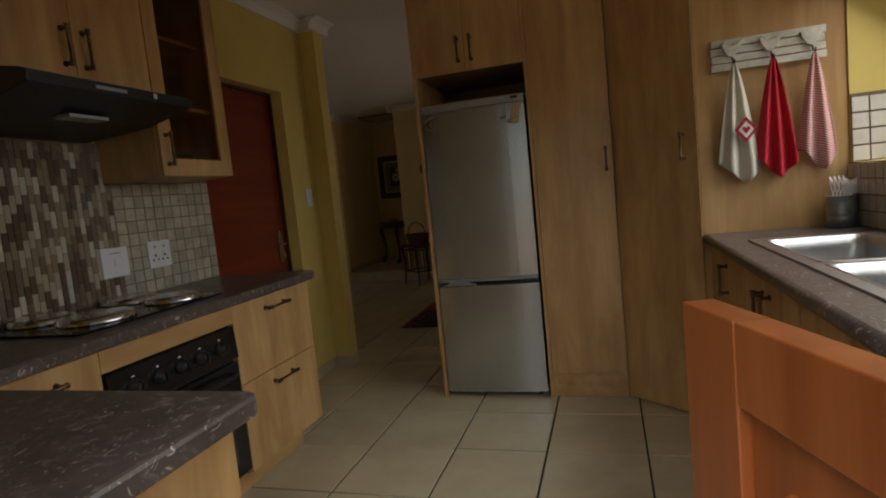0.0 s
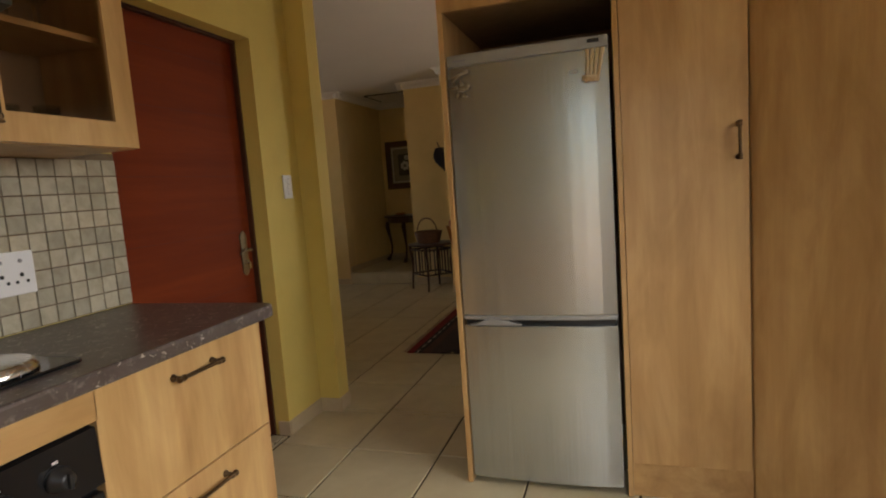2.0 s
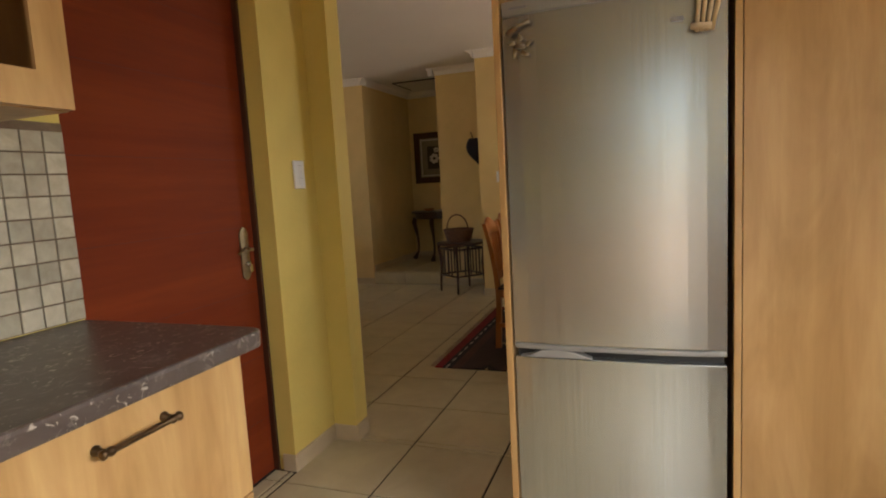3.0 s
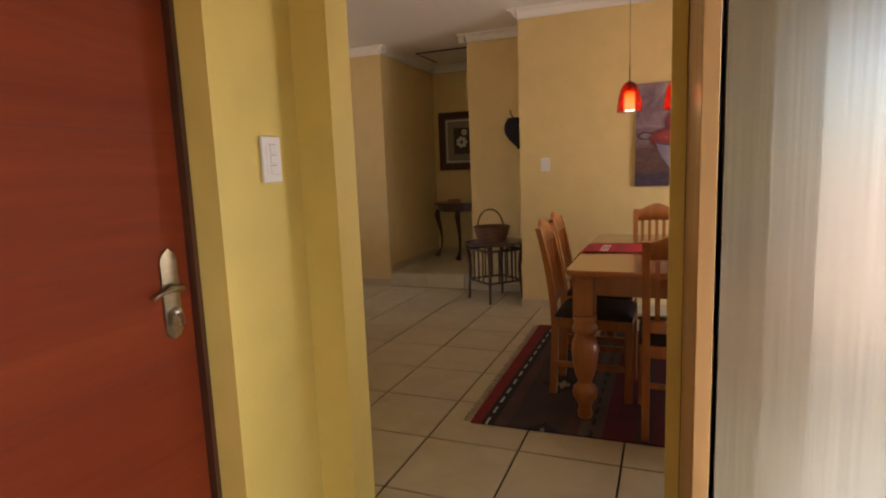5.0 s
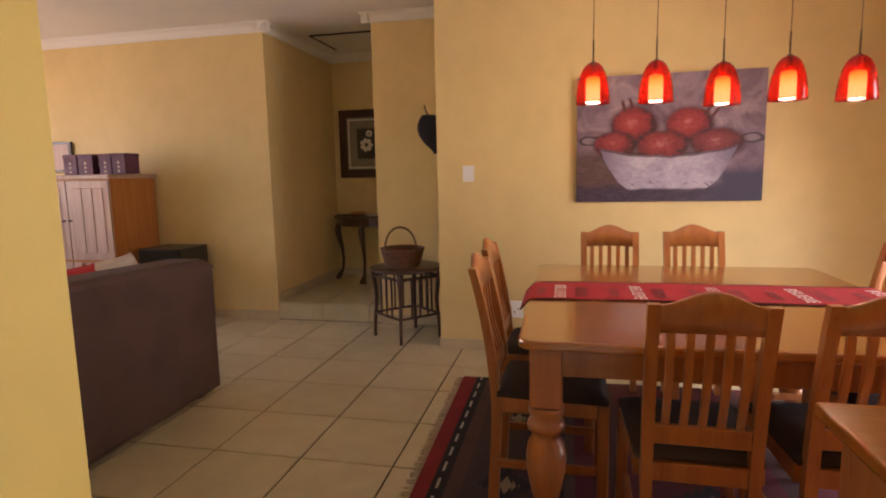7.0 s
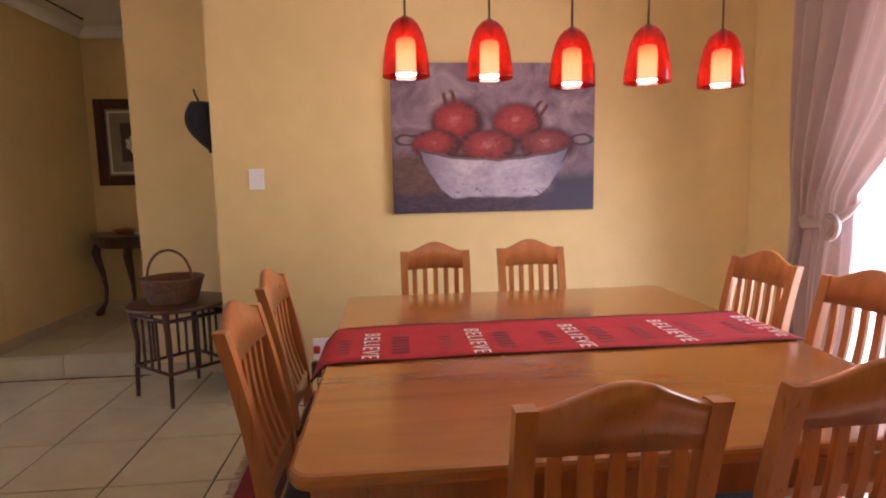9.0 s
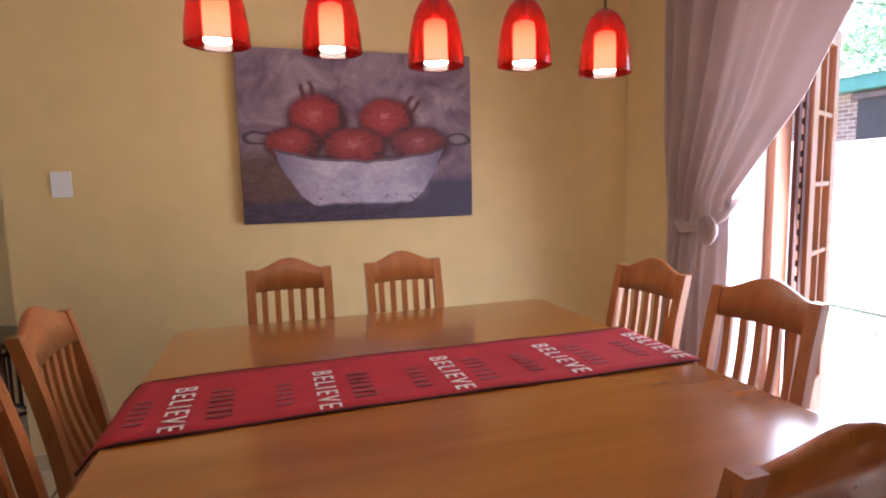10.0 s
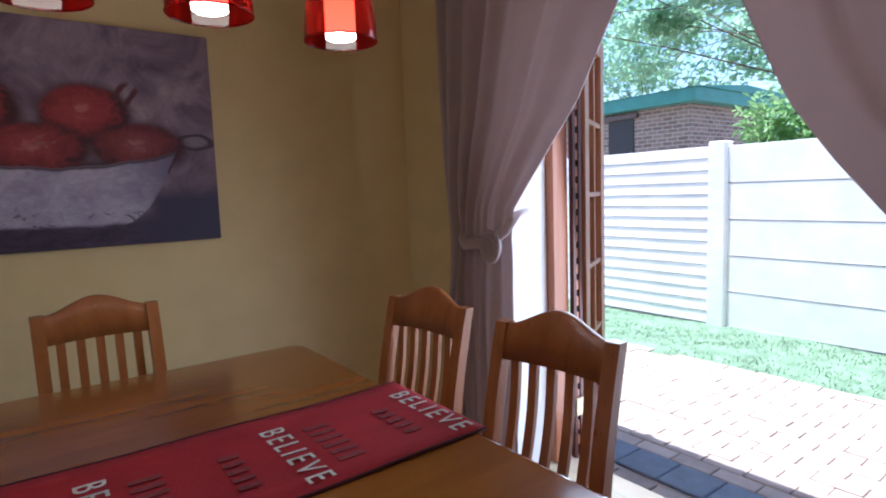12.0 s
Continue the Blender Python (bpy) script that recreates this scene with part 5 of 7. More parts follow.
def rug_material():
    m, n, l, p = nodes_of("woven_kilim_rug")
    s = n.new("ShaderNodeSeparateXYZ")
    l.new(coords(n, l), s.inputs[0])
    x, y = s.outputs[0], s.outputs[1]
    a = math_n(n, l, "DIVIDE", math_n(n, l, "ADD", x, 1.15), 2.3)
    red, black, brown, maroon, grey = (0.20, 0.010, 0.014), (0.012, 0.011, 0.014), (0.075, 0.032, 0.028), (0.10, 0.010, 0.018), (0.10, 0.075, 0.062)
    col = ramp(n, l, a, [(0.0, red), (0.030, black), (0.056, brown), (0.085, (0.05, 0.028, 0.028)), (0.20, brown), (0.228, grey), (0.245, (0.085, 0.05, 0.04)), (0.275, maroon), (0.335, (0.06, 0.02, 0.02)), (0.37, maroon),
                         (0.62, (0.06, 0.02, 0.02)), (0.66, maroon), (0.71, grey), (0.76, brown), (0.945, black), (0.97, red)], "CONSTANT")
    # white dashes on the black band, black dashes on the grey one
    dash = math_n(n, l, "GREATER_THAN", math_n(n, l, "FRACT", math_n(n, l, "MULTIPLY", y, 7.5)), 0.42)

    def band(lo, hi):
        return math_n(n, l, "MULTIPLY", math_n(n, l, "GREATER_THAN", a, lo), math_n(n, l, "LESS_THAN", a, hi))
    col = mixc(n, l, math_n(n, l, "MULTIPLY", dash, band(0.0405, 0.0455)), col, (0.42, 0.38, 0.33))
    col = mixc(n, l, math_n(n, l, "MULTIPLY", dash, band(0.2525, 0.2590)), col, black)
    # stepped medallions with a pale heart
    for cx, hw in ((0.16, 0.055), (0.50, 0.09), (0.83, 0.055)):
        u = math_n(n, l, "DIVIDE", math_n(n, l, "ABSOLUTE", math_n(n, l, "SUBTRACT", a, cx)), hw)
        v = math_n(n, l, "ABSOLUTE", math_n(n, l, "MULTIPLY_ADD", math_n(n, l, "FRACT", math_n(n, l, "MULTIPLY_ADD", y, 1.6, 0.15)), 2.0, -1.0))
        saw = math_n(n, l, "MULTIPLY", math_n(n, l, "FRACT", math_n(n, l, "MULTIPLY", u, 5.0)), 0.16)
        d = math_n(n, l, "ADD", math_n(n, l, "ADD", math_n(n, l, "MULTIPLY", u, 0.6), math_n(n, l, "MULTIPLY", v, 1.4)), saw)
        inside = math_n(n, l, "MULTIPLY", math_n(n, l, "LESS_THAN", d, 0.62), math_n(n, l, "LESS_THAN", u, 1.0))
        heart = math_n(n, l, "MULTIPLY", math_n(n, l, "LESS_THAN", d, 0.30), math_n(n, l, "LESS_THAN", u, 1.0))
        col = mixc(n, l, inside, col, black)
        col = mixc(n, l, heart, col, (0.30, 0.22, 0.13) if hw < 0.08 else (0.22, 0.05, 0.05))
    weave = noise_tex(n, l, coords(n, l, (30, 260, 60)), 1.0, 3)
    worn = ramp(n, l, noise_tex(n, l, coords(n, l), 5.0, 4), [(0.3, (0.75, 0.75, 0.75)), (0.7, (1.1, 1.1, 1.1))])
    col = mixc(n, l, 1.0, col, worn, "MULTIPLY")
    l.new(col, p.inputs["Base Color"])
    p.inputs["Roughness"].default_value = 0.95
    bump(n, l, p, weave, 0.5, 0.003)
    return m


rug = thing("rug", (-0.483, 5.675, 0), "dark red and black woven kilim rug under the table", "rug")
rb = bx(-1.15, 1.15, -0.98, 0.79, 0.001, 0.011, bevel=0.002)
bmesh.ops.transform(rb, matrix=Matrix.Translation((-0.483, 5.675, 0)) @ pose(0, 0, 0, 0, 0, 1.0), verts=rb.verts)
rbo = part("weave", rb, rug_material(), rug)
rbo.data.transform(rug.matrix_basis.inverted())
rbo.matrix_parent_inverse = Matrix.Identity(4)
fb = bmesh.new()
for k in range(190):
    yy = -0.97 + 1.75 * k / 189
    q = Matrix.Translation((-0.483, 5.675, 0)) @ pose(0, 0, 0, 0, 0, 1.0)
    j = random.uniform(-0.006, 0.006)
    tube(fb, [q @ Vector((-1.149, yy, 0.006)), q @ Vector((-1.17, yy + j, 0.005)), q @ Vector((-1.185 - random.uniform(0, 0.012), yy + 2 * j, 0.004))], 0.0018, 4)
tagged(part("fringe", fb, plain("cream_fringe", (0.42, 0.33, 0.24), 0.9), rug, "short cream knotted fringe"), kind="stuff")


# pendant lamps
def pendant(x, y, z, drop=0.0):
    p = thing("pendant_lamp", (x, y, z), "red glass pendant lamp with a lit frosted tube", "lamp", "pendant lamps over the table")
    outer = [(0.066, 0.0), (0.066, 0.012), (0.064, 0.04), (0.058, 0.08), (0.049, 0.115), (0.037, 0.14), (0.022, 0.155), (0.012, 0.158)]
    sh = part("shade", lathe(bmesh.new(), outer, 32, (x, y, z)), RED_GLASS, p, "red glass bell shade")
    sh.visible_shadow = False
    rim = bmesh.new()
    tube(rim, [(x + 0.066 * math.cos(k * math.pi / 16), y + 0.066 * math.sin(k * math.pi / 16), z) for k in range(33)], 0.0016, 6, False)
    rm = part("rim", rim, RED_GLASS, sh)
    rm.visible_shadow = False
    part("tube", lathe(bmesh.new(), [(0.024, 0.004), (0.0275, 0.006), (0.0275, 0.082), (0.025, 0.100), (0.012, 0.106)], 20, (x, y, z), True), LAMP_WHITE, p, "glowing frosted glass tube")
    part("collar", lathe(bmesh.new(), [(0.011, 0.105), (0.012, 0.15), (0.012, 0.160), (0.005, 0.164), (0.0035, 0.168), (0.0035, 0.245)], 14, (x, y, z), True), BRASS_OLD, p)
    cb_ = bmesh.new()
    tube(cb_, [(x, y, z + 0.22), (x, y, H - 0.022)], 0.0016, 6)
    part("cable", cb_, BRASS_OLD, p)
    part("ceiling_rose", lathe(bmesh.new(), [(0.03, H - 0.022), (0.03, H - 0.004), (0.026, H - 0.0008)], 16, (x, y, 0), True), CHROME, p)
    return p


for px, py, pz in ((-0.937, 5.55, 1.516), (-0.698, 5.56, 1.512), (-0.458, 5.555, 1.490), (-0.233, 5.55, 1.498), (0.0, 5.56, 1.488)):
    pendant(px, py, pz)


# painting
def painting_material():
    m, n, l, p = nodes_of("oil_painting_of_fruit_bowl")
    v0 = coords(n, l)
    nz = n.new("ShaderNodeTexNoise")
    nz.inputs["Scale"].default_value, nz.inputs["Detail"].default_value = 9.0, 4
    l.new(v0, nz.inputs["Vector"])
    va = n.new("ShaderNodeVectorMath")
    va.operation = "MULTIPLY_ADD"
    l.new(nz.outputs["Color"], va.inputs[0])
    va.inputs[1].default_value = (0.028, 0, 0.028)
    l.new(v0, va.inputs[2])
    s = n.new("ShaderNodeSeparateXYZ")
    l.new(va.outputs[0], s.inputs[0])
    x = math_n(n, l, "SUBTRACT", s.outputs[0], 0.014)
    z = math_n(n, l, "SUBTRACT", s.outputs[2], 0.014)
    big = noise_tex(n, l, v0, 5.0, 6, 0.65, 0.8)
    strokes = noise_tex(n, l, coords(n, l, (10, 1, 26)), 1.6, 5, 0.7, 1.0)

    mott = noise_tex(n, l, coords(n, l, (1, 1, 1.4)), 17.0, 6, 0.68, 1.2)

    def smooth(val, lo, hi):
        r = n.new("ShaderNodeMapRange")
        r.interpolation_type = "SMOOTHSTEP"
        l.new(val, r.inputs[0])
        r.inputs[1].default_value, r.inputs[2].default_value = lo, hi
        return r.outputs[0]

    def ell(cx, cz, rx, rz):
        u = math_n(n, l, "DIVIDE", math_n(n, l, "SUBTRACT", x, cx), rx)
        w = math_n(n, l, "DIVIDE", math_n(n, l, "SUBTRACT", z, cz), rz)
        return math_n(n, l, "SQRT", math_n(n, l, "ADD", math_n(n, l, "MULTIPLY", u, u), math_n(n, l, "MULTIPLY", w, w)))

    def both(a, b):
        return math_n(n, l, "MULTIPLY", a, b)
    bg = ramp(n, l, big, [(0.28, (0.080, 0.046, 0.078)), (0.45, (0.18, 0.118, 0.165)), (0.58, (0.27, 0.195, 0.24)), (0.72, (0.40, 0.30, 0.31))])
    col = bg
    # dark shelf, brown ground
    col = mixc(n, l, both(smooth(z, 0.36, 0.28), smooth(x, 0.05, -0.25)), col, ramp(n, l, strokes, [(0.3, (0.055, 0.030, 0.036)), (0.7, (0.15, 0.085, 0.075))]))
    col = mixc(n, l, smooth(z, 0.135, 0.075), col, ramp(n, l, strokes, [(0.3, (0.020, 0.014, 0.035)), (0.7, (0.075, 0.05, 0.09))]))
    col = mixc(n, l, both(smooth(x, 0.18, 0.36), smooth(z, 0.24, 0.16)), col, (0.035, 0.026, 0.065))
    # handles of the bowl
    for hx_, hz in ((-0.475, 0.395), (0.485, 0.385)):
        d = ell(hx_, hz, 0.07, 0.032)
        col = mixc(n, l, both(smooth(d, 1.1, 0.95), smooth(d, 0.6, 0.8)), col, (0.05, 0.035, 0.05))
        col = mixc(n, l, smooth(d, 0.66, 0.5), col, (0.21, 0.165, 0.20))
    # bowl
    depth = math_n(n, l, "SUBTRACT", z, 0.072)
    half = math_n(n, l, "ADD", 0.17, math_n(n, l, "MULTIPLY", math_n(n, l, "POWER", math_n(n, l, "MAXIMUM", depth, 0.0), 0.42), 0.42))
    side = math_n(n, l, "SUBTRACT", half, math_n(n, l, "ABSOLUTE", x))
    rim_z = math_n(n, l, "ADD", 0.288, math_n(n, l, "MULTIPLY", math_n(n, l, "POWER", math_n(n, l, "ABSOLUTE", x), 2.0), 0.33))
    bowl = both(both(smooth(side, -0.004, 0.008), smooth(depth, 0.0, 0.02)), smooth(math_n(n, l, "SUBTRACT", rim_z, z), -0.004, 0.006))
    enamel = ramp(n, l, math_n(n, l, "MULTIPLY_ADD", strokes, 0.2, math_n(n, l, "MULTIPLY_ADD", big, 0.45, math_n(n, l, "MULTIPLY", mott, 0.35))), [(0.30, (0.20, 0.155, 0.24)), (0.45, (0.34, 0.30, 0.40)), (0.6, (0.52, 0.48, 0.56))])
    enamel = mixc(n, l, smooth(math_n(n, l, "ABSOLUTE", x), 0.18, 0.42), enamel, (0.15, 0.12, 0.20))
    enamel = mixc(n, l, both(smooth(z, 0.19, 0.10), smooth(mott, 0.54, 0.66)), enamel, (0.06, 0.045, 0.065))
    shadow = smooth(math_n(n, l, "SUBTRACT", rim_z, z), -0.03, 0.0)
    col = mixc(n, l, both(both(shadow, smooth(side, -0.01, 0.0)), smooth(depth, 0.18, 0.2)), col, (0.035, 0.012, 0.02))
    fruits = ((-0.205, 0.480, 0.145, 0.122, 0.30), (0.126, 0.475, 0.145, 0.112, 0.28), (0.290, 0.362, 0.160, 0.090, 0.17), (-0.318, 0.366, 0.142, 0.082, 0.24), (-0.03, 0.348, 0.158, 0.098, 0.24))
    for fx, fz, rx, rz, lit in fruits:
        d = ell(fx, fz, rx, rz)
        hi = ell(fx - rx * 0.1, fz + rz * 0.15, rx * 0.95, rz * 0.95)
        skin = ramp(n, l, math_n(n, l, "ADD", hi, math_n(n, l, "MULTIPLY", math_n(n, l, "SUBTRACT", mott, 0.5), 1.5)), [(0.0, (lit * 0.9 + 0.20, 0.13, 0.12)), (0.22, (lit * 1.0 + 0.06, 0.042, 0.048)), (0.55, (lit * 0.85 + 0.04, 0.024, 0.032)), (0.85, (lit * 0.52 + 0.02, 0.016, 0.024)), (1.1, (0.050, 0.010, 0.018))])
        col = mixc(n, l, math_n(n, l, "MULTIPLY", smooth(d, 1.22, 0.92), 0.55), col, (0.045, 0.012, 0.022))
        col = mixc(n, l, smooth(d, 1.05, 0.86), col, skin)
    # crowns
    for cx, cz, lean in ((-0.25, 0.612, -0.3), (0.255, 0.555, 0.8)):
        dz = math_n(n, l, "SUBTRACT", z, cz)
        dx_ = math_n(n, l, "SUBTRACT", x, cx)
        spk = math_n(n, l, "ABSOLUTE", math_n(n, l, "SUBTRACT", math_n(n, l, "FRACT", math_n(n, l, "MULTIPLY", math_n(n, l, "SUBTRACT", dx_, math_n(n, l, "MULTIPLY", dz, lean)), 19.0)), 0.5))
        d = ell(cx, cz, 0.055, 0.05)
        col = mixc(n, l, both(smooth(d, 1.1, 0.6), smooth(math_n(n, l, "ADD", spk, math_n(n, l, "MULTIPLY", mott, 0.3)), 0.5, 0.26)), col, (0.09, 0.022, 0.03))
    d = ell(0.0, 0.375, 0.035, 0.03)
    col = mixc(n, l, both(smooth(d, 1.0, 0.7), smooth(strokes, 0.5, 0.56)), col, (0.30, 0.10, 0.09))
    col = mixc(n, l, bowl, col, enamel)
    edge = both(bowl, smooth(math_n(n, l, "SUBTRACT", rim_z, z), 0.016, 0.004))
    col = mixc(n, l, edge, col, (0.05, 0.035, 0.05))
    l.new(col, p.inputs["Base Color"])
    p.inputs["Roughness"].default_value = 0.5
    canvas = noise_tex(n, l, v0, 220, 2)
    bump(n, l, p, math_n(n, l, "ADD", math_n(n, l, "MULTIPLY", canvas, 0.4), strokes), 0.25, 0.003)
    return m


pic = thing("painting", (-0.417, 7.0, 1.047), "unframed canvas painting of red pomegranates in a white bowl", "painting")
cb_ = bx(-0.558, 0.558, -0.018, 0.012, 0.0, 0.797, bevel=0.003, seg=2)
can = part("canvas", cb_, painting_material(), pic)
can.matrix_parent_inverse = Matrix.Identity(4)
for a in ((-0.96, 0.126, 1.057, 1.095), (-0.96, 0.126, 1.79, 1.828)):
    part("stretcher_bar", bx(a[0], a[1], 7.0125, 7.0145, a[2], a[3]), FRAME_WOOD, pic)

# socket with plugs on the dining wall
plan_from(-0.025, -0.19, 0)
ds = thing("wall_socket", (-1.36, 7.204, 0.30), "white wall socket with a red plug and black adapter", "socket")
part("plate", bx(-1.42, -1.30, 7.195, 7.204, 0.245, 0.365, bevel=0.003), SOCKET_WHITE, ds)
for xx, zz in ((-1.385, 0.31), (-1.335, 0.31), (-1.36, 0.285)):
    hb = bmesh.new()
    tube(hb, [(xx, 7.1952, zz), (xx, 7.1938, zz)], 0.006, 10)
    part("pin_hole", hb, DARK_HOLE, ds)
part("plug", bx(-1.415, -1.38, 7.165, 7.1945, 0.285, 0.325, bevel=0.006, seg=2), CUSHION_RED, ds, "red plug")
ad = thing("adapter", (-1.40, 7.18, 0.17), "black plug-in adapter with a thin cable", "adapter")
part("case", bx(-1.43, -1.375, 7.165, 7.203, 0.15, 0.235, bevel=0.005, seg=2), BLACK_PLASTIC, ad)
hb = bmesh.new()
tube(hb, [(-1.40, 7.18, 0.15), (-1.40, 7.17, 0.08), (-1.41, 7.15, 0.02), (-1.45, 7.13, 0.006), (-1.5, 7.14, 0.005)], 0.003, 6)
part("cable", hb, BLACK_PLASTIC, ad)

# sideboard by the passage
plan_from(0.04, -0.115, 0)
sb_ = thing("sideboard", (0.1, 4.15, 0), "low honey-stained wooden sideboard against the dividing wall", "sideboard")
part("top", bx(-0.60, 0.70, 3.845, 4.46, 0.765, 0.795, bevel=0.006, seg=2), TABLE_WOOD, sb_)
part("body", bx(-0.565, 0.665, 3.85, 4.42, 0.06, 0.764, bevel=0.003), CHAIR_WOOD, sb_)
for k in range(3):
    part("door", bx(-0.55 + 0.405 * k, -0.155 + 0.405 * k, 4.42, 4.438, 0.10, 0.74, bevel=0.004), CHAIR_WOOD, sb_)
for lx in (-0.53, 0.63):
    for ly in (3.89, 4.38):
        part("foot", bx(lx - 0.03, lx + 0.03, ly - 0.03, ly + 0.03, 0.001, 0.06), CHAIR_WOOD, sb_)


# curtains
plan_from(-0.01, -0.19, 0)


def curtain(sign, label):
    """One tied-back drape; sign +1 for the side near the far wall, -1 mirrored about the door's middle."""
    mid = 5.68
    c = thing("curtain", (0.98, mid + sign * 0.95, 0.01), label, "curtain", "curtains at the french doors")
    tie = 1.02

    knots = ((0.0, 0.625), (0.5, 0.635), (1.02, 0.655), (1.13, 0.62), (1.29, 0.465), (1.474, 0.29), (1.738, 0.128), (2.0, -0.02), (2.42, -0.10))
    if sign < 0:
        knots = ((0.0, 0.64), (0.5, 0.65), (1.02, 0.60), (1.12, 0.507), (1.243, 0.413), (1.385, 0.318), (1.511, 0.265), (1.642, 0.212), (2.0, 0.08), (2.42, 0.0))

    def inner(z):
        for (z0, a0), (z1, a1) in zip(knots, knots[1:]):
            if z <= z1:
                return a0 + (a1 - a0) * (z - z0) / (z1 - z0)
        return knots[-1][1]

    def outer(z):
        return 1.02 + 0.02 * abs(z - tie)

    def fn(u, v):
        z = 0.012 + v * 2.40
        a, b = inner(z), outer(z)
        near = math.exp(-((z - tie) / 0.22) ** 2)
        y = a + (b - a) * u
        ph = 2 * math.pi * 5.6 * u ** 1.75
        drag = 1.2 * max(0, z - tie) * (1 - u)
        amp = (0.017 + 0.028 * u) * (1 - 0.35 * near) * (0.7 + 0.3 * math.sin(u * 9 + z * 0.8))
        x = 0.985 + amp * math.sin(ph + drag * 2.2) + 0.006 * math.sin(ph * 2.3 + z * 3) + 0.005 * math.sin(z * 9 + u * 14) * near - 0.018 * (1 - near)
        if z > tie:
            k = (z - tie) / (2.42 - tie)
            x -= 0.05 * math.sin(math.pi * k) * (1 - u) ** 2
        return (x, mid + sign * y, z)
    part("cloth", grid_sheet(bmesh.new(), fn, 120, 60), CURTAIN_CLOTH, c, thick=0.004)
    hb = bmesh.new()
    tube(hb, [(1.06, mid + sign * 1.0, tie + 0.05), (1.0, mid + sign * 0.98, tie), (0.945, mid + sign * 0.88, tie - 0.03), (0.94, mid + sign * 0.71, tie - 0.01), (0.955, mid + sign * 0.655, tie + 0.03), (1.0, mid + sign * 0.64, tie + 0.09), (1.05, mid + sign * 0.65, tie + 0.10)], 0.013, 8, True, 2.2)
    part("tieback", hb, CURTAIN_CLOTH, c, "matching cloth tieback band")
    hb = bmesh.new()
    ring_y = mid + sign * 0.71
    for r, o in ((0.050, 0.0), (0.036, -0.006), (0.022, -0.010)):
        tube(hb, [(0.925 + o, ring_y + r * math.cos(k * math.pi / 14), tie - 0.03 + r * 1.15 * math.sin(k * math.pi / 14)) for k in range(29)], 0.0085, 8, False)
    tube(hb, [(0.94, ring_y, tie - 0.03), (0.915, ring_y, tie - 0.03), (0.91, ring_y, tie - 0.03)], [0.05, 0.048, 0.012], 20)
    part("rosette", hb, CURTAIN_CLOTH, c, "round ribbed cloth rosette")


curtain(1, "dusty rose curtain swept aside with a rosette tieback")
curtain(-1, "dusty rose curtain swept aside beside the doors")
rod = thing("curtain_rail", (1.0, 5.75, 2.42), "plain wooden curtain rail above the french doors", "curtain rail")
hb = bmesh.new()
tube(hb, [(0.985, 4.5, 2.435), (0.985, 7.0, 2.435)], 0.014, 12)
part("pole", hb, FRAME_WOOD, rod)
for yy in (4.6, 6.9):
    hb = bmesh.new()
    tube(hb, [(1.09, yy, 2.435), (0.985, yy, 2.435)], 0.008, 8)
    part("bracket", hb, FRAME_WOOD, rod)

# french doors
fd = tagged(new("door_3"), "open wooden french doors with small panes", "door", kind="structure")
fd.matrix_basis = pose(1.3, 5.76, 0)
part("jamb", bx(1.285, 1.375, 6.395, 6.437, 0.002, 1.957, bevel=0.002), FRAME_WOOD, fd)
part("jamb", bx(1.285, 1.375, 5.083, 5.125, 0.002, 1.957, bevel=0.002), FRAME_WOOD, fd)
part("head", bx(1.285, 1.375, 5.125, 6.395, 1.915, 1.957, bevel=0.002), FRAME_WOOD, fd)
# white sheets added over the yellow wall; daylight glare put into their colour
part("reveal", bx(1.088, 1.284, 6.4375, 6.4395, 0.002, 1.957), WHITE_PAINT, fd, "added white sheet for the daylit reveal")
part("reveal", bx(1.088, 1.284, 5.0805, 5.0825, 0.002, 1.957), WHITE_PAINT, fd, "added white sheet for the daylit reveal")
part("sill", bx(1.10, 1.40, 5.083, 6.437, -0.03, -0.001), SKIRT_TILE, fd, "tiled door sill")


def leaf(h, to):
    h, to = Vector(h), Vector(to)
    a_ = (to - h).normalized()
    w = (to - h).length
    nn = Vector((-a_.y, a_.x, 0))
    m_ = Matrix(((a_.x, nn.x, 0, h.x), (a_.y, nn.y, 0, h.y), (0, 0, 1, 0), (0, 0, 0, 1)))

    def b(u0, u1, z0, z1, d=0.018, bev=0.002):
        bm = bx(u0, u1, -d, d, z0, z1, bevel=bev)
        bmesh.ops.transform(bm, matrix=m_, verts=bm.verts)
        return bm
    fr_ = part("leaf", b(0, 0.085, 0.0, 1.90), FRAME_WOOD, fd)
    part("stile", b(w - 0.085, w, 0.0, 1.90), FRAME_WOOD, fr_)
    part("rail", b(0.085, w - 0.085, 0.0, 0.19), FRAME_WOOD, fr_)
    part("rail", b(0.085, w - 0.085, 1.82, 1.90), FRAME_WOOD, fr_)
    part("muntin", b(w / 2 - 0.011, w / 2 + 0.011, 0.19, 1.82, 0.014), FRAME_WOOD, fr_)
    for k in range(1, 5):
        z = 0.19 + 1.63 * k / 5
        for u0, u1 in ((0.085, w / 2 - 0.011), (w / 2 + 0.011, w - 0.085)):
            part("muntin", b(u0, u1, z - 0.011, z + 0.011, 0.014), FRAME_WOOD, fr_)
    for k in range(5):
        z0, z1 = 0.19 + 1.63 * k / 5 + 0.011, 0.19 + 1.63 * (k + 1) / 5 - 0.011
        for u0, u1 in ((0.085, w / 2 - 0.011), (w / 2 + 0.011, w - 0.085)):
            pn_ = part("pane", b(u0, u1, z0, z1, 0.002, 0), CLEAR, fr_)
            pn_.visible_shadow = False


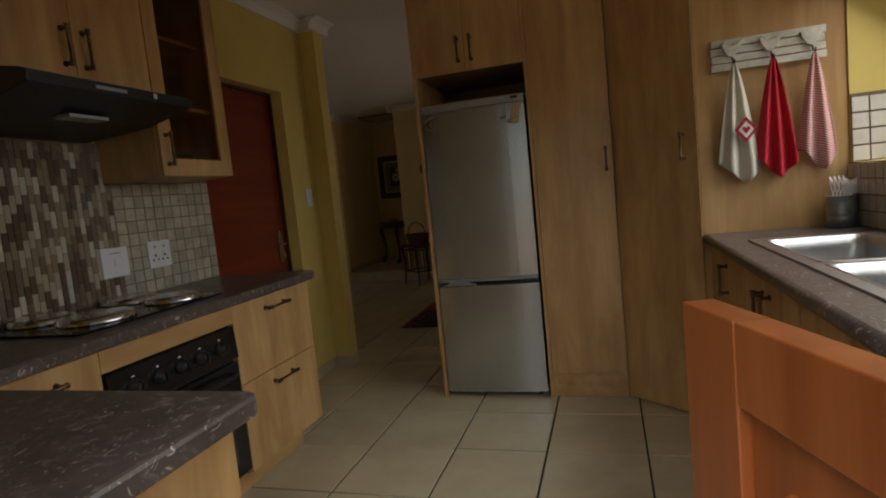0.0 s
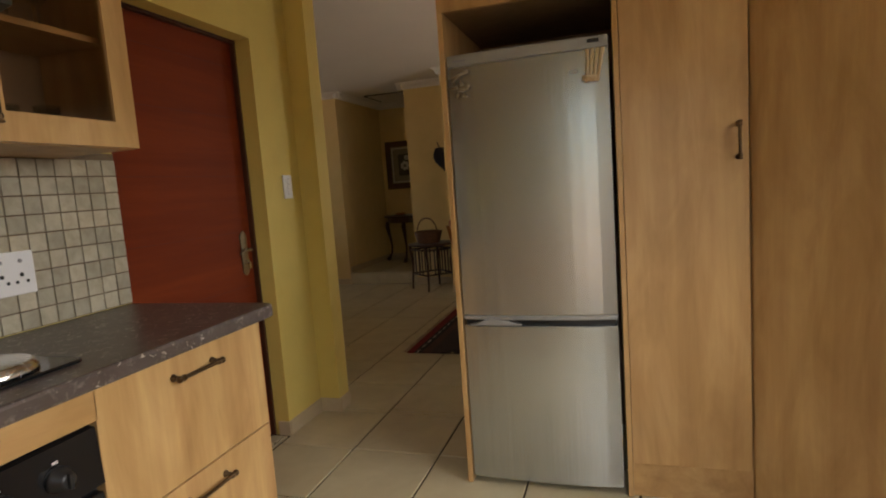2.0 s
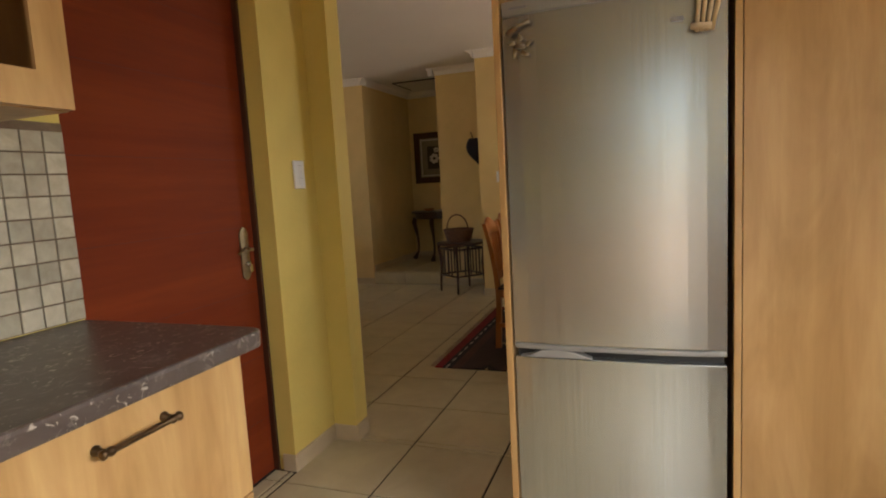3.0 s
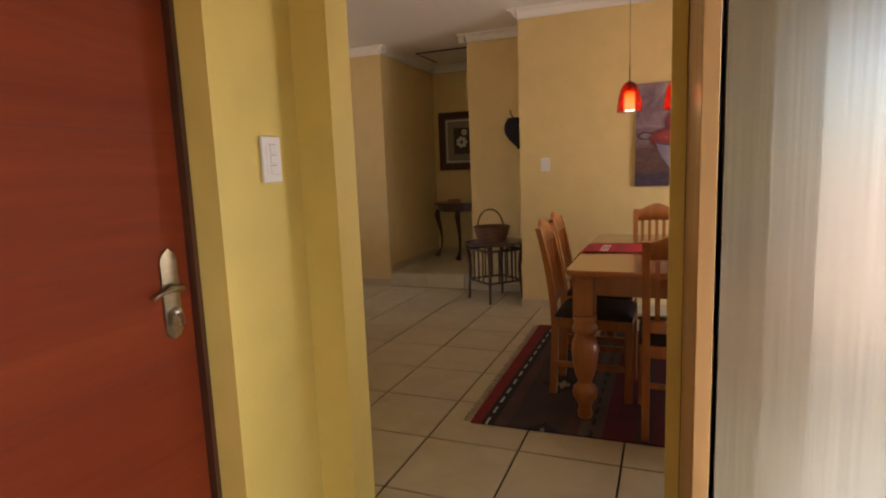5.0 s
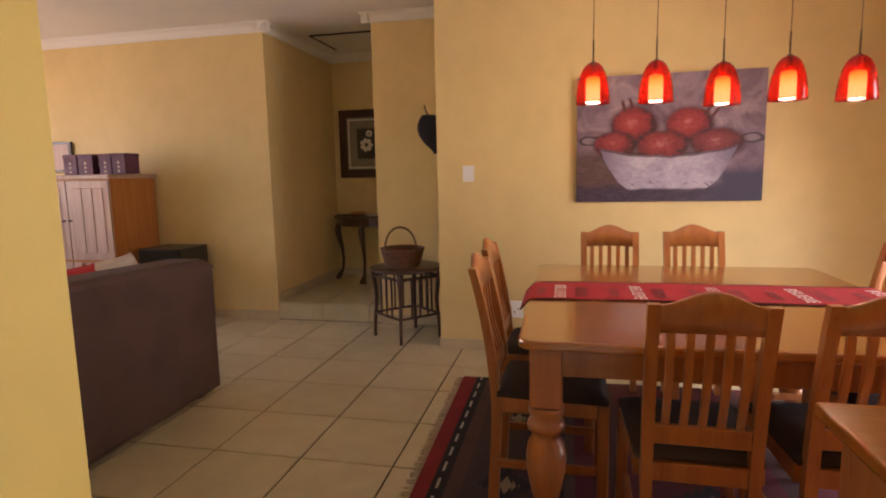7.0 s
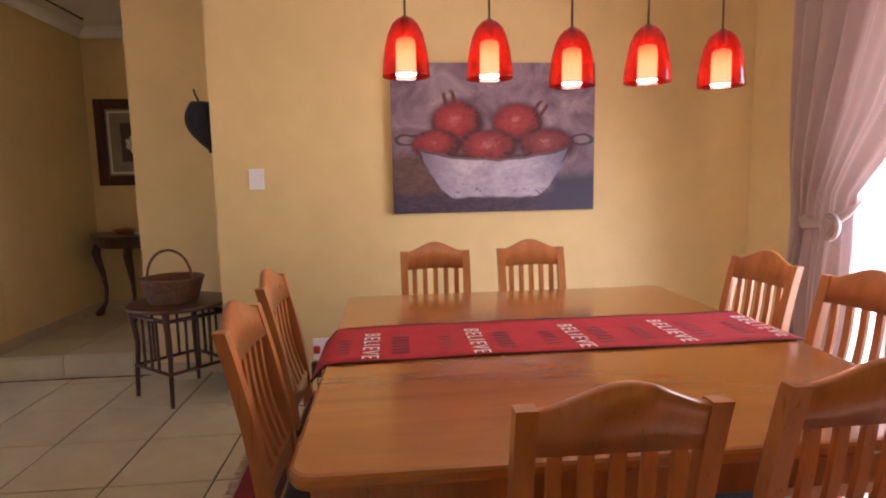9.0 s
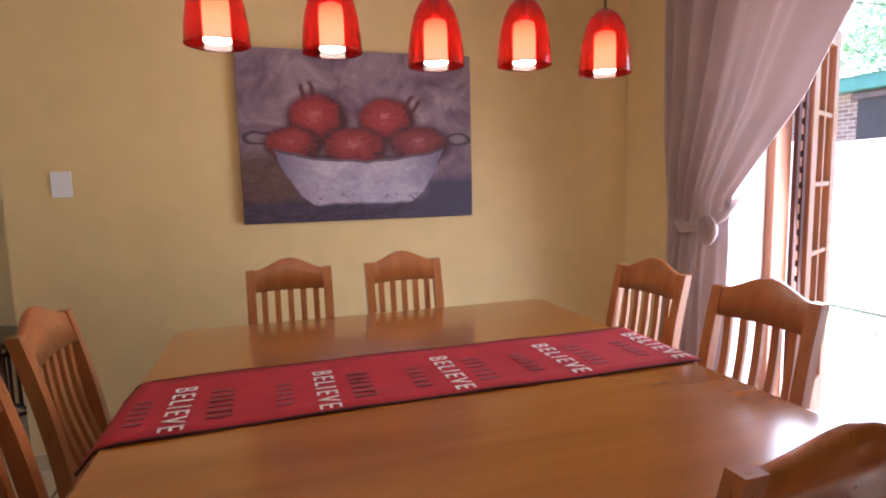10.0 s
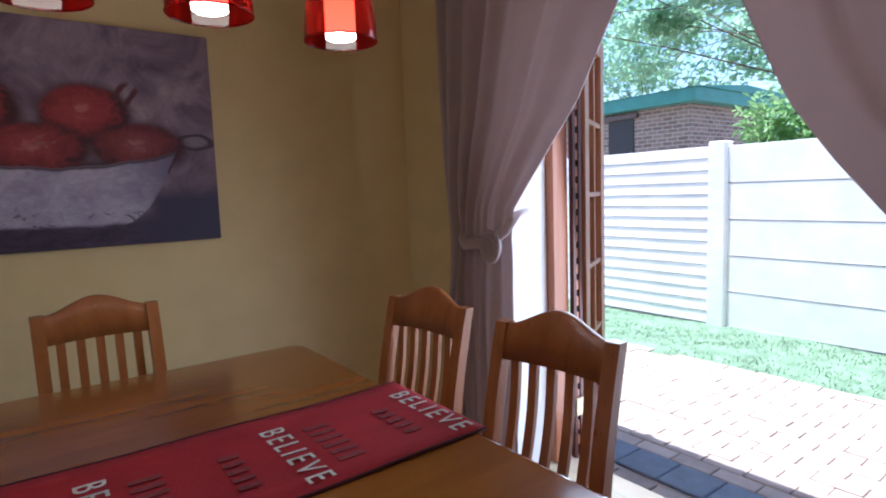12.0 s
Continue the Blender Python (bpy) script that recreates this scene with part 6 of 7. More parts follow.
leaf((1.455, 6.385, 0), (1.87, 6.605, 0))
leaf((1.40, 5.10, 0), (1.70, 4.55, 0))
gate = thing("folding_gate", (1.31, 6.36, 0), "folded brown metal security gate beside the door frame", "gate")
for gx_ in (1.380, 1.418):
    part("upright", bx(gx_, gx_ + 0.020, 6.37, 6.393, 0.005, 1.90, bevel=0.002), plain("brown_gate_enamel", (0.09, 0.028, 0.02), 0.45), gate)
for k in range(26):
    z = 0.06 + 0.07 * k
    part("link", bx(1.400, 1.418, 6.375, 6.388, z, z + 0.042, bevel=0.001), FRAME_WOOD, gate)
part("lock_box", bx(1.38, 1.438, 6.36, 6.3695, 0.20, 0.28, bevel=0.002), BRASS_PLATE, gate, "brass gate lock")

# ---- lounge and hall ----
plan_from(-0.065, -0.155, 0)
sofa = thing("sofa", (-3.4, 5.2, 0), "brown suede sofa seen from behind with cushions", "sofa")


def soft_box(x0, x1, y0, y1, z0, z1, r):
    return bx(x0, x1, y0, y1, z0, z1, bevel=r, seg=4)


part("base", soft_box(-3.85, -2.985, 4.3, 6.13, 0.04, 0.42, 0.04), SOFA_CLOTH, sofa)
bb = bmesh.new()
grid = 24
prof_pts = []
for i in range(grid + 1):
    y = 4.28 + (6.16 - 4.28) * i / grid
    k = i / grid
    prof_pts.append((y, 0.80 + 0.045 * math.sin(math.pi * (1 - k) * 0.55) - (0.03 if k > 0.97 else 0) - (0.03 if k < 0.03 else 0)))
out = [(4.28, 0.03)] + prof_pts + [(6.16, 0.03)]
part("backrest", prism(bb, out, "x", -3.20, -2.955, 0.035), SOFA_CLOTH, sofa)
part("arm", soft_box(-3.85, -3.205, 5.95, 6.15, 0.04, 0.62, 0.06), SOFA_CLOTH, sofa)
part("arm", soft_box(-3.85, -3.205, 4.29, 4.49, 0.04, 0.62, 0.06), SOFA_CLOTH, sofa)
part("seat_cushion", soft_box(-3.84, -3.205, 4.5, 5.22, 0.42, 0.55, 0.05), SOFA_CLOTH, sofa)
part("seat_cushion", soft_box(-3.84, -3.205, 5.225, 5.94, 0.42, 0.55, 0.05), SOFA_CLOTH, sofa)
for fy in (4.4, 6.05):
    for fx in (-3.78, -3.04):
        part("foot", bx(fx - 0.025, fx + 0.025, fy - 0.025, fy + 0.025, 0.001, 0.045), DARK_WOOD, sofa)


def cushion(at, rz, ry, material, label):
    def top(u, v, s):
        a, b = u * 2 - 1, v * 2 - 1
        t_ = (1 - a ** 4) * (1 - b ** 4)
        return Vector((a * 0.2 * (1 - 0.06 * (1 - b * b)), b * 0.2 * (1 - 0.06 * (1 - a * a)), s * 0.075 * math.sqrt(max(0, t_))))
    bm = bmesh.new()
    q = Matrix.Translation(at) @ pose(0, 0, 0, 90 + ry, 0, rz)
    for s in (1, -1):
        grid_sheet(bm, lambda u, v: q @ top(u, v, s), 12, 12)
    bmesh.ops.remove_doubles(bm, verts=bm.verts, dist=0.0005)
    return tagged(part("cushion", bm, material, recalc=True), label, "cushion", "cushions on the sofa")


cushion((-3.33, 5.52, 0.64), 80, -14, CUSHION_RED, "red cushion propped against the sofa back")
cushion((-3.34, 5.86, 0.645), 98, -12, CUSHION_CREAM, "cream cushion propped against the sofa back")

plan_from(-0.18, -0.19, 0)
arm_ = thing("tv_cabinet", (-4.9, 7.5, 0), "pine media cabinet with panelled double doors", "cabinet")
x0, x1 = -5.33, -4.49
part("carcass", bx(x0, x1, 7.27, 7.78, 0.05, 1.27, bevel=0.002), CAB_SIDE, arm_, "orange pine side")
part("cornice_top", bx(x0 - 0.025, x1 + 0.02, 7.235, 7.785, 1.27, 1.305, bevel=0.006, seg=2), CAB_FRONT, arm_)
part("plinth", bx(x0 - 0.01, x1 + 0.01, 7.255, 7.782, 0.001, 0.05), CAB_SIDE, arm_)
for a, b in ((x0, (x0 + x1) / 2), ((x0 + x1) / 2, x1)):
    for z0, z1 in ((0.60, 1.255), (0.07, 0.58)):
        d = part("door", bx(a + 0.004, b - 0.004, 7.25, 7.269, z0, z1, bevel=0.002), CAB_FRONT, arm_)
        wdt = (b - a - 0.008)
        for k in range(3):
            part("panel_board", bx(a + 0.055 + (wdt - 0.10) / 3 * k + 0.004, a + 0.055 + (wdt - 0.10) / 3 * (k + 1) - 0.004, 7.243, 7.2495, z0 + 0.06, z1 - 0.06, bevel=0.003), CAB_FRONT, d)
        kx = b - 0.03 if a == x0 else a + 0.03
        hb = bmesh.new()
        tube(hb, [(kx, 7.25, (z0 + z1) / 2), (kx, 7.235, (z0 + z1) / 2), (kx, 7.225, (z0 + z1) / 2), (kx, 7.222, (z0 + z1) / 2)], [0.006, 0.006, 0.013, 0.008], 12)
        part("knob", hb, DARK_WOOD, d)
for xx, w in ((-4.93, 0.14), (-4.78, 0.15), (-4.585, 0.12), (-4.455, 0.13)):
    g = thing("gift_box", (xx, 7.4, 1.305), "small purple patterned box on the cabinet", "box", "boxes on the cabinet")
    part("body", bx(xx - w / 2 + 0.003, xx + w / 2 - 0.003, 7.34, 7.50, 1.306, 1.44, bevel=0.002), PURPLE, g)
    part("lid", bx(xx - w / 2, xx + w / 2, 7.337, 7.503, 1.44, 1.475, bevel=0.003), PURPLE, g)
    for k in range(3):
        hb = bmesh.new()
        tube(hb, [(xx, 7.3398, 1.33 + 0.035 * k), (xx, 7.338, 1.33 + 0.035 * k)], 0.011, 12)
        part("dot", hb, CAB_FRONT, g, "pale printed dot")
orn = bmesh.new()
lathe(orn, [(0.03, 0), (0.032, 0.01), (0.016, 0.03), (0.03, 0.07), (0.034, 0.09), (0.014, 0.12), (0.018, 0.14), (0.001, 0.15)], 14, (-4.68, 7.42, 1.306), False)
tagged(part("ornament", orn, DARK_WOOD), "small dark carved ornament between the boxes", "ornament")
plan_from(-0.40, -0.19, 0)
pf = thing("picture_frame", (-5.24, 7.77, 1.45), "small framed picture on the lounge wall", "picture")
part("frame", prism(bmesh.new(), [(-5.42, 1.34), (-5.13, 1.34), (-5.13, 1.62), (-5.42, 1.62)], "y", 7.775, 7.797, 0.004), DARK_WOOD, pf)
part("print", bx(-5.395, -5.155, 7.772, 7.7745, 1.365, 1.595), CAB_FRONT, pf, "pale print")

plan_from(-0.12, -0.19, 0)
st = thing("side_cabinet", (-4.1, 7.55, 0), "low dark stand beside the media cabinet", "stand")
part("top", bx(-4.44, -4.0, 7.3, 7.76, 0.46, 0.49, bevel=0.003), DARK_WOOD, st)
for lx in (-4.41, -4.03):
    for ly in (7.33, 7.73):
        part("leg", bx(lx - 0.02, lx + 0.02, ly - 0.02, ly + 0.02, 0.001, 0.459), DARK_WOOD, st)
hf = thing("stereo", (-4.12, 7.53, 0.49), "black compact stereo on a low stand", "stereo")
part("case", bx(-4.42, -4.02, 7.36, 7.72, 0.4915, 0.68, bevel=0.004), BLACK_PLASTIC, hf)
part("front_panel", bx(-4.41, -4.03, 7.352, 7.359, 0.50, 0.67, bevel=0.002), STEEL_BLACK, hf)


# round side table with a basket
plan_from(-0.06, -0.23, 0)


def round_table():
    cx, cy = -2.175, 7.49
    t = thing("side_table", (cx, cy, 0), "dark wooden side table with a slatted base", "table")
    part("top", lathe(bmesh.new(), [(0.001, 0.0), (0.265, 0.0), (0.277, 0.006), (0.281, 0.014), (0.277, 0.022), (0.262, 0.026), (0.001, 0.026)], 40, (cx, cy, 0.534)), DARK_WOOD, t)
    legs = [(-2.162, 7.25), (-2.438, 7.47), (-1.925, 7.50), (-2.18, 7.73)]
    for lx, ly in legs:
        ox, oy = (lx - cx), (ly - cy)
        k = math.hypot(ox, oy)
        ox, oy = ox / k, oy / k
        bm = bmesh.new()
        pts = [(lx - ox * d, ly - oy * d, z) for d, z in ((0.0, 0.002), (0.004, 0.12), (0.014, 0.22), (0.02, 0.32), (0.008, 0.42), (-0.004, 0.48), (-0.006, 0.533))]
        tube(bm, pts, [0.012, 0.013, 0.014, 0.015, 0.017, 0.019, 0.020], 8)
        part("leg", bm, DARK_WOOD, t)
    order = [legs[0], legs[1], legs[3], legs[2]]
    for i in range(4):
        a, b = Vector(order[i]), Vector(order[(i + 1) % 4])
        for z, r in ((0.19, 0.010), (0.485, 0.012)):
            bm = bmesh.new()
            tube(bm, [(*a, z), (*b, z)], r, 8)
            part("rail", bm, DARK_WOOD, t)
        for k in (0.3, 0.5, 0.7):
            q = a.lerp(b, k)
            bm = bmesh.new()
            tube(bm, [(q.x, q.y, 0.19), (q.x, q.y, 0.485)], 0.009, 6)
            part("slat", bm, DARK_WOOD, t)


round_table()
bk = thing("basket", (-2.2, 7.48, 0.56), "brown woven wicker basket with a hoop handle", "basket")
bm = bmesh.new()
for k in range(13):
    z = 0.567 + 0.0098 * k
    r = 0.125 + 0.035 * (k / 12) ** 0.8
    tube(bm, [(-2.2 + (r + 0.003 * math.sin(q * 9 + math.pi * k)) * math.cos(q * 2 * math.pi / 36), 7.48 + (r + 0.003 * math.sin(q * 9 + math.pi * k)) * math.sin(q * 2 * math.pi / 36), z) for q in range(37)], 0.0062, 6, False)
part("weave", bm, WICKER, bk)
part("bottom", lathe(bmesh.new(), [(0.001, 0), (0.125, 0), (0.128, 0.012), (0.001, 0.012)], 24, (-2.2, 7.48, 0.5608)), WICKER, bk)
bm = bmesh.new()
tube(bm, [(-2.2 + 0.164 * math.cos(q * math.pi / 18), 7.48 + 0.164 * math.sin(q * math.pi / 18), 0.694) for q in range(37)], 0.009, 8, False)
part("rim", bm, WICKER, bk)
bm = bmesh.new()
tube(bm, [(-2.2 + 0.125 * math.cos(math.pi * q / 16), 7.44, 0.66 + 0.20 * math.sin(math.pi * q / 16) ** 0.8) for q in range(17)], 0.008, 8)
part("handle", bm, WICKER, bk)

# cap on a hook at the wall's end
plan_from(-0.037, -0.19, 0)
hk = thing("coat_hook", (-1.89, 7.32, 1.6), "dark metal double coat hook on the wall end", "hook")
bm = bmesh.new()
box(bm, -1.8905, -1.882, 7.30, 7.33, 1.58, 1.78, 0.002)
tube(bm, [(-1.888, 7.315, 1.66), (-1.93, 7.315, 1.645), (-1.965, 7.315, 1.665), (-1.985, 7.315, 1.71), (-1.99, 7.315, 1.735)], 0.006, 8)
tube(bm, [(-1.888, 7.315, 1.76), (-1.90, 7.315, 1.78), (-1.905, 7.315, 1.80)], 0.006, 8)
part("hook", bm, DARK_WOOD, hk)


def cap_fn(u, v):
    a = u * 2 * math.pi
    z = 1.665 - 0.27 * v
    w = 0.02 + 0.085 * math.sin(math.pi * min(1, 0.12 + v * 0.95)) ** 0.9
    return (-1.955 + w * math.cos(a) * (0.78 if math.cos(a) > 0 else 1.0) + 0.045 * v, 7.315 + w * 0.75 * math.sin(a) * (1 + 0.12 * math.sin(5 * a)), z)


bm = grid_sheet(bmesh.new(), cap_fn, 28, 16)
tagged(part("cap", bm, CAP_NAVY, thick=0.003), "dark navy cloth cap hung on a coat hook", "cap")

# framed flower picture and console in the hall
plan_from(-0.09, -0.19, 0)
fp_ = thing("framed_picture", (-3.02, 9.21, 1.23), "dark framed flower picture with a pale mount", "picture")
fx0, fx1, fz0, fz1 = -3.37, -2.74, 1.232, 1.955
for a in ((fx0, fx0 + 0.085, fz0, fz1), (fx1 - 0.085, fx1, fz0, fz1), (fx0 + 0.085, fx1 - 0.085, fz0, fz0 + 0.085), (fx0 + 0.085, fx1 - 0.085, fz1 - 0.085, fz1)):
    part("frame", bx(a[0], a[1], 9.185, 9.218, a[2], a[3], bevel=0.004), DARK_WOOD, fp_)
part("mount", bx(fx0 + 0.085, fx1 - 0.085, 9.203, 9.217, fz0 + 0.085, fz1 - 0.085), plain("grey_beige_mount", (0.30, 0.27, 0.21), 0.8), fp_, "grey-beige mount")
part("slip", bx(fx0 + 0.10, fx1 - 0.10, 9.201, 9.2025, fz0 + 0.10, fz1 - 0.10), PRINT_WHITE, fp_, "white slip line")
part("mount_inner", bx(fx0 + 0.115, fx1 - 0.115, 9.1995, 9.2005, fz0 + 0.115, fz1 - 0.115), plain("taupe_mount", (0.26, 0.23, 0.18), 0.8), fp_)
part("print", bx(fx0 + 0.20, fx1 - 0.20, 9.1975, 9.199, fz0 + 0.20, fz1 - 0.20), plain("dark_print", (0.06, 0.05, 0.04), 0.6), fp_, "dark flower print")
for cx, cz, r in ((-3.065, 1.58, 0.075), (-3.03, 1.70, 0.04)):
    fb = bmesh.new()
    for k in range(7):
        a = k * 2 * math.pi / 7
        q = [(cx + r * (0.25 * math.cos(a) + 0.75 * (0.5 + 0.5 * math.cos(t_ * math.pi / 5)) * math.cos(a) + 0.3 * math.sin(t_ * math.pi / 5) * -math.sin(a)), cz + r * (0.25 * math.sin(a) + 0.75 * (0.5 + 0.5 * math.cos(t_ * math.pi / 5)) * math.sin(a) + 0.3 * math.sin(t_ * math.pi / 5) * math.cos(a))) for t_ in range(10)]
        prism(fb, q, "y", 9.1945 - 0.0002 * k, 9.1972)
    part("flower", fb, PRINT_WHITE, fp_, "white painted flower")

con = thing("console_table", (-2.97, 9.0, 0.155), "dark carved half-moon console table on cabriole legs", "table")
half = [(-2.955 + 0.465 * math.cos(radians(a)), 9.205 + 0.56 * math.sin(radians(a))) for a in range(180, 361, 10)]
part("top", prism(bmesh.new(), half, "z", 0.81, 0.835, 0.006), DARK_WOOD, con)
half2 = [(-2.955 + 0.42 * math.cos(radians(a)), 9.20 + 0.51 * math.sin(radians(a))) for a in range(180, 361, 10)]
part("apron", prism(bmesh.new(), half2, "z", 0.735, 0.81, 0.004), DARK_WOOD, con)
for a in (208, 268, 332):
    c_, s_ = math.cos(radians(a)), 1.16 * math.sin(radians(a))
    bm = bmesh.new()
    pts = [(-2.955 + c_ * r, 9.195 + s_ * r, z) for r, z in ((0.435, 0.157), (0.445, 0.175), (0.43, 0.20), (0.395, 0.26), (0.385, 0.36), (0.395, 0.48), (0.42, 0.60), (0.435, 0.68), (0.42, 0.75))]
    tube(bm, pts, [0.034, 0.036, 0.026, 0.015, 0.016, 0.02, 0.028, 0.033, 0.03], 10)
    part("leg", bm, DARK_WOOD, con, "cabriole leg with a claw foot")
bowl_ = lathe(bmesh.new(), [(0.035, 0), (0.06, 0.012), (0.085, 0.035), (0.08, 0.036), (0.05, 0.014), (0.001, 0.01)], 20, (-3.12, 9.0, 0.836))
tagged(part("bowl", bowl_, CAB_SIDE), "small orange-brown bowl on the console table", "bowl")
bmg = bx(-2.98, -2.78, 8.86, 9.02, 0.836, 0.85, bevel=0.002)
tagged(part("magazine", bmg, PRINT_WHITE), "white magazine lying on the console table", "magazine")
att = thing("ceiling_hatch", (-2.9, 8.6, H - 0.02), "ceiling hatch with a thin dark edge in the hall", "hatch")
part("edge", boxes((-3.25, -2.6, 8.3, 8.312, H - 0.014, H - 0.001), (-3.25, -3.238, 8.312, 8.9, H - 0.014, H - 0.001)), DARK_HOLE, att)
part("board", bx(-3.23, -2.6, 8.32, 8.9, H - 0.011, H - 0.001), WHITE_PAINT, att)
lw = tagged(new("window_2"), "wooden framed lounge window", "window", kind="structure")
lw.matrix_basis = pose(-6.7, 5.9, 0.8)
for a in ((4.602, 4.66), (7.14, 7.198), (5.42, 5.47), (6.30, 6.35)):
    part("frame_post", bx(-6.72, -6.66, a[0], a[1], 0.802, 2.198), FRAME_WOOD, lw)
for a, b in ((4.66, 5.42), (5.47, 6.30), (6.35, 7.14)):
    for z0, z1 in ((0.802, 0.86), (2.14, 2.198)):
        part("frame_rail", bx(-6.72, -6.66, a, b, z0, z1), FRAME_WOOD, lw)
    pn = part("pane", bx(-6.692, -6.688, a, b, 0.86, 2.14), CLEAR, lw)
    pn.visible_shadow = False

# ---- outside ----
plan_from(-0.13, -0.19, 0)
GZ = -0.14
gb = bmesh.new()
grid_sheet(gb, lambda u, v: (-400 + 800 * u, -400 + 800 * v, GZ - 0.03), 4, 4)
structure("ground", gb, SAND_JOINT, "sandy ground around the house", "ground")
lawn = bmesh.new()


def lawn_edge(y):
    return 3.62 + 0.05 * math.sin(y * 3.1) + 0.03 * math.sin(y * 11)


grid_sheet(lawn, lambda u, v: (lawn_edge(0 + 16 * v) + (4.80 - lawn_edge(0 + 16 * v)) * u, 0 + 16 * v, GZ + 0.012 * math.sin(u * 9 + v * 40) - 0.01), 12, 90)
lw_ = structure("lawn", lawn, GRASS, "narrow strip of green lawn along the boundary wall", "lawn")
gr = bmesh.new()
rnd = random.Random(5)
for k in range(9000):
    y = rnd.uniform(4.8, 11)
    x = rnd.uniform(lawn_edge(y) - 0.04, 4.79)
    h, a = rnd.uniform(0.012, 0.032), rnd.uniform(0, 6.28)
    w = 0.004
    p0 = Vector((x, y, GZ - 0.008))
    t_ = Vector((rnd.uniform(-0.03, 0.03), rnd.uniform(-0.03, 0.03), h))
    s_ = Vector((math.cos(a) * w, math.sin(a) * w, 0))
    gr.faces.new([gr.verts.new(p0 - s_), gr.verts.new(p0 + s_), gr.verts.new(p0 + t_)])
tagged(part("grass", gr, GRASS), "short green lawn grass beside the paving", "grass", kind="stuff")

# boundary wall of precast concrete
fence = thing("boundary_wall", (4.9, 7.8, GZ), "white precast concrete boundary wall with posts and panels", "wall")
FX = 4.80
posts = [1.1, 3.2, 5.3, 7.44, 9.4, 11.4, 13.4]
for y in posts:
    part("post", bx(FX - 0.06, FX + 0.09, y - 0.08, y + 0.08, GZ - 0.03, 1.575, bevel=0.01), CONCRETE, fence)
for i, (a, b) in enumerate(zip(posts, posts[1:])):
    if a >= 7.4:
        for k in range(15):
            z = GZ + 0.01 + 0.1115 * k
            part("slat", prism(bmesh.new(), [(FX - 0.005, z), (FX - 0.004, z + 0.006), (FX + 0.002, z + 0.102), (FX + 0.006, z + 0.105), (FX + 0.045, z + 0.105), (FX + 0.045, z)], "y", a + 0.08, b - 0.08), CONCRETE, fence)
        part("backing", bx(FX + 0.046, FX + 0.07, a + 0.08, b - 0.08, GZ, 1.5), CONCRETE, fence)
    else:
        for k in range(5):
            z = GZ + 0.335 * k
            part("panel", prism(bmesh.new(), [(FX - 0.002, z), (FX - 0.001, z + 0.01), (FX + 0.001, z + 0.324), (FX + 0.005, z + 0.328), (FX + 0.05, z + 0.328), (FX + 0.05, z)], "y", a + 0.08, b - 0.08), CONCRETE, fence)
        part("backing", bx(FX + 0.051, FX + 0.07, a + 0.08, b - 0.08, GZ, 1.5), CONCRETE, fence)


# neighbour's brick house
def uv_box(bm, x0, x1, y0, y1, z0, z1):
    uv = bm.loops.layers.uv.verify()
    before = set(bm.faces)
    box(bm, x0, x1, y0, y1, z0, z1)
    for f in set(bm.faces) - before:
        nrm_ = f.normal if f.normal.length else f.calc_center_median()
        f.normal_update()
        for lp_ in f.loops:
            c = lp_.vert.co
            lp_[uv].uv = (c.y, c.z) if abs(f.normal.x) > 0.5 else (c.x, c.z)
    return bm


house = thing("neighbour_house", (16, 16, GZ), "grey-brown face brick house with a green roof edge", "house")
part("wall", uv_box(bmesh.new(), 14, 18.3, 12.97, 24, GZ - 0.05, 3.33), BRICK, house)
part("fascia", bx(13.6, 18.8, 12.6, 24.4, 3.31, 3.66, bevel=0.01), ROOF_GREEN, house, "green painted fascia")
part("roof", prism(bmesh.new(), [(13.55, 3.66), (18.9, 3.66), (18.9, 3.8), (16.2, 3.88)], "y", 12.55, 24.5), ROOF_GREEN, house)
hw_ = part("window", bx(13.96, 14.0, 14.69, 15.55, 1.6, 3.1), DARK_HOLE, house, "dark house window")
part("lintel", bx(13.9, 13.99, 14.55, 15.7, 3.11, 3.25), DARK_WOOD, hw_)


def foliage(name, blobs, leaves, size, material, parent, seed, kind="stuff"):
    rnd_ = random.Random(seed)
    verts, faces = [], []
    for k in range(leaves):
        c, r = rnd_.choice(blobs)
        d = Vector((rnd_.gauss(0, 1), rnd_.gauss(0, 1), rnd_.gauss(0, 1))).normalized() * (rnd_.random() ** 0.4)
        p0 = Vector(c) + Vector((d.x * r[0], d.y * r[1], d.z * r[2]))
        q = Euler((rnd_.uniform(-0.9, 0.9), rnd_.uniform(-0.9, 0.9), rnd_.uniform(0, 6.28))).to_matrix()
        s = size * rnd_.uniform(0.6, 1.4)
        i = len(verts)
        for u, v, w in ((-0.5, 0, 0), (0, 0.22, 0.06), (0.5, 0, 0), (0, -0.22, 0.06)):
            verts.append(p0 + q @ Vector((u * s, v * s, w * s)))
        faces.append((i, i + 1, i + 2, i + 3))
    me = bpy.data.meshes.new(name)
    me.from_pydata([tuple(v + ORIGIN) for v in verts], [], faces)
    me.materials.append(material)
    ob = new(name, me)
    ob.parent = parent
    ob.matrix_parent_inverse = parent.matrix_basis.inverted()
    return tagged(ob, kind=kind)


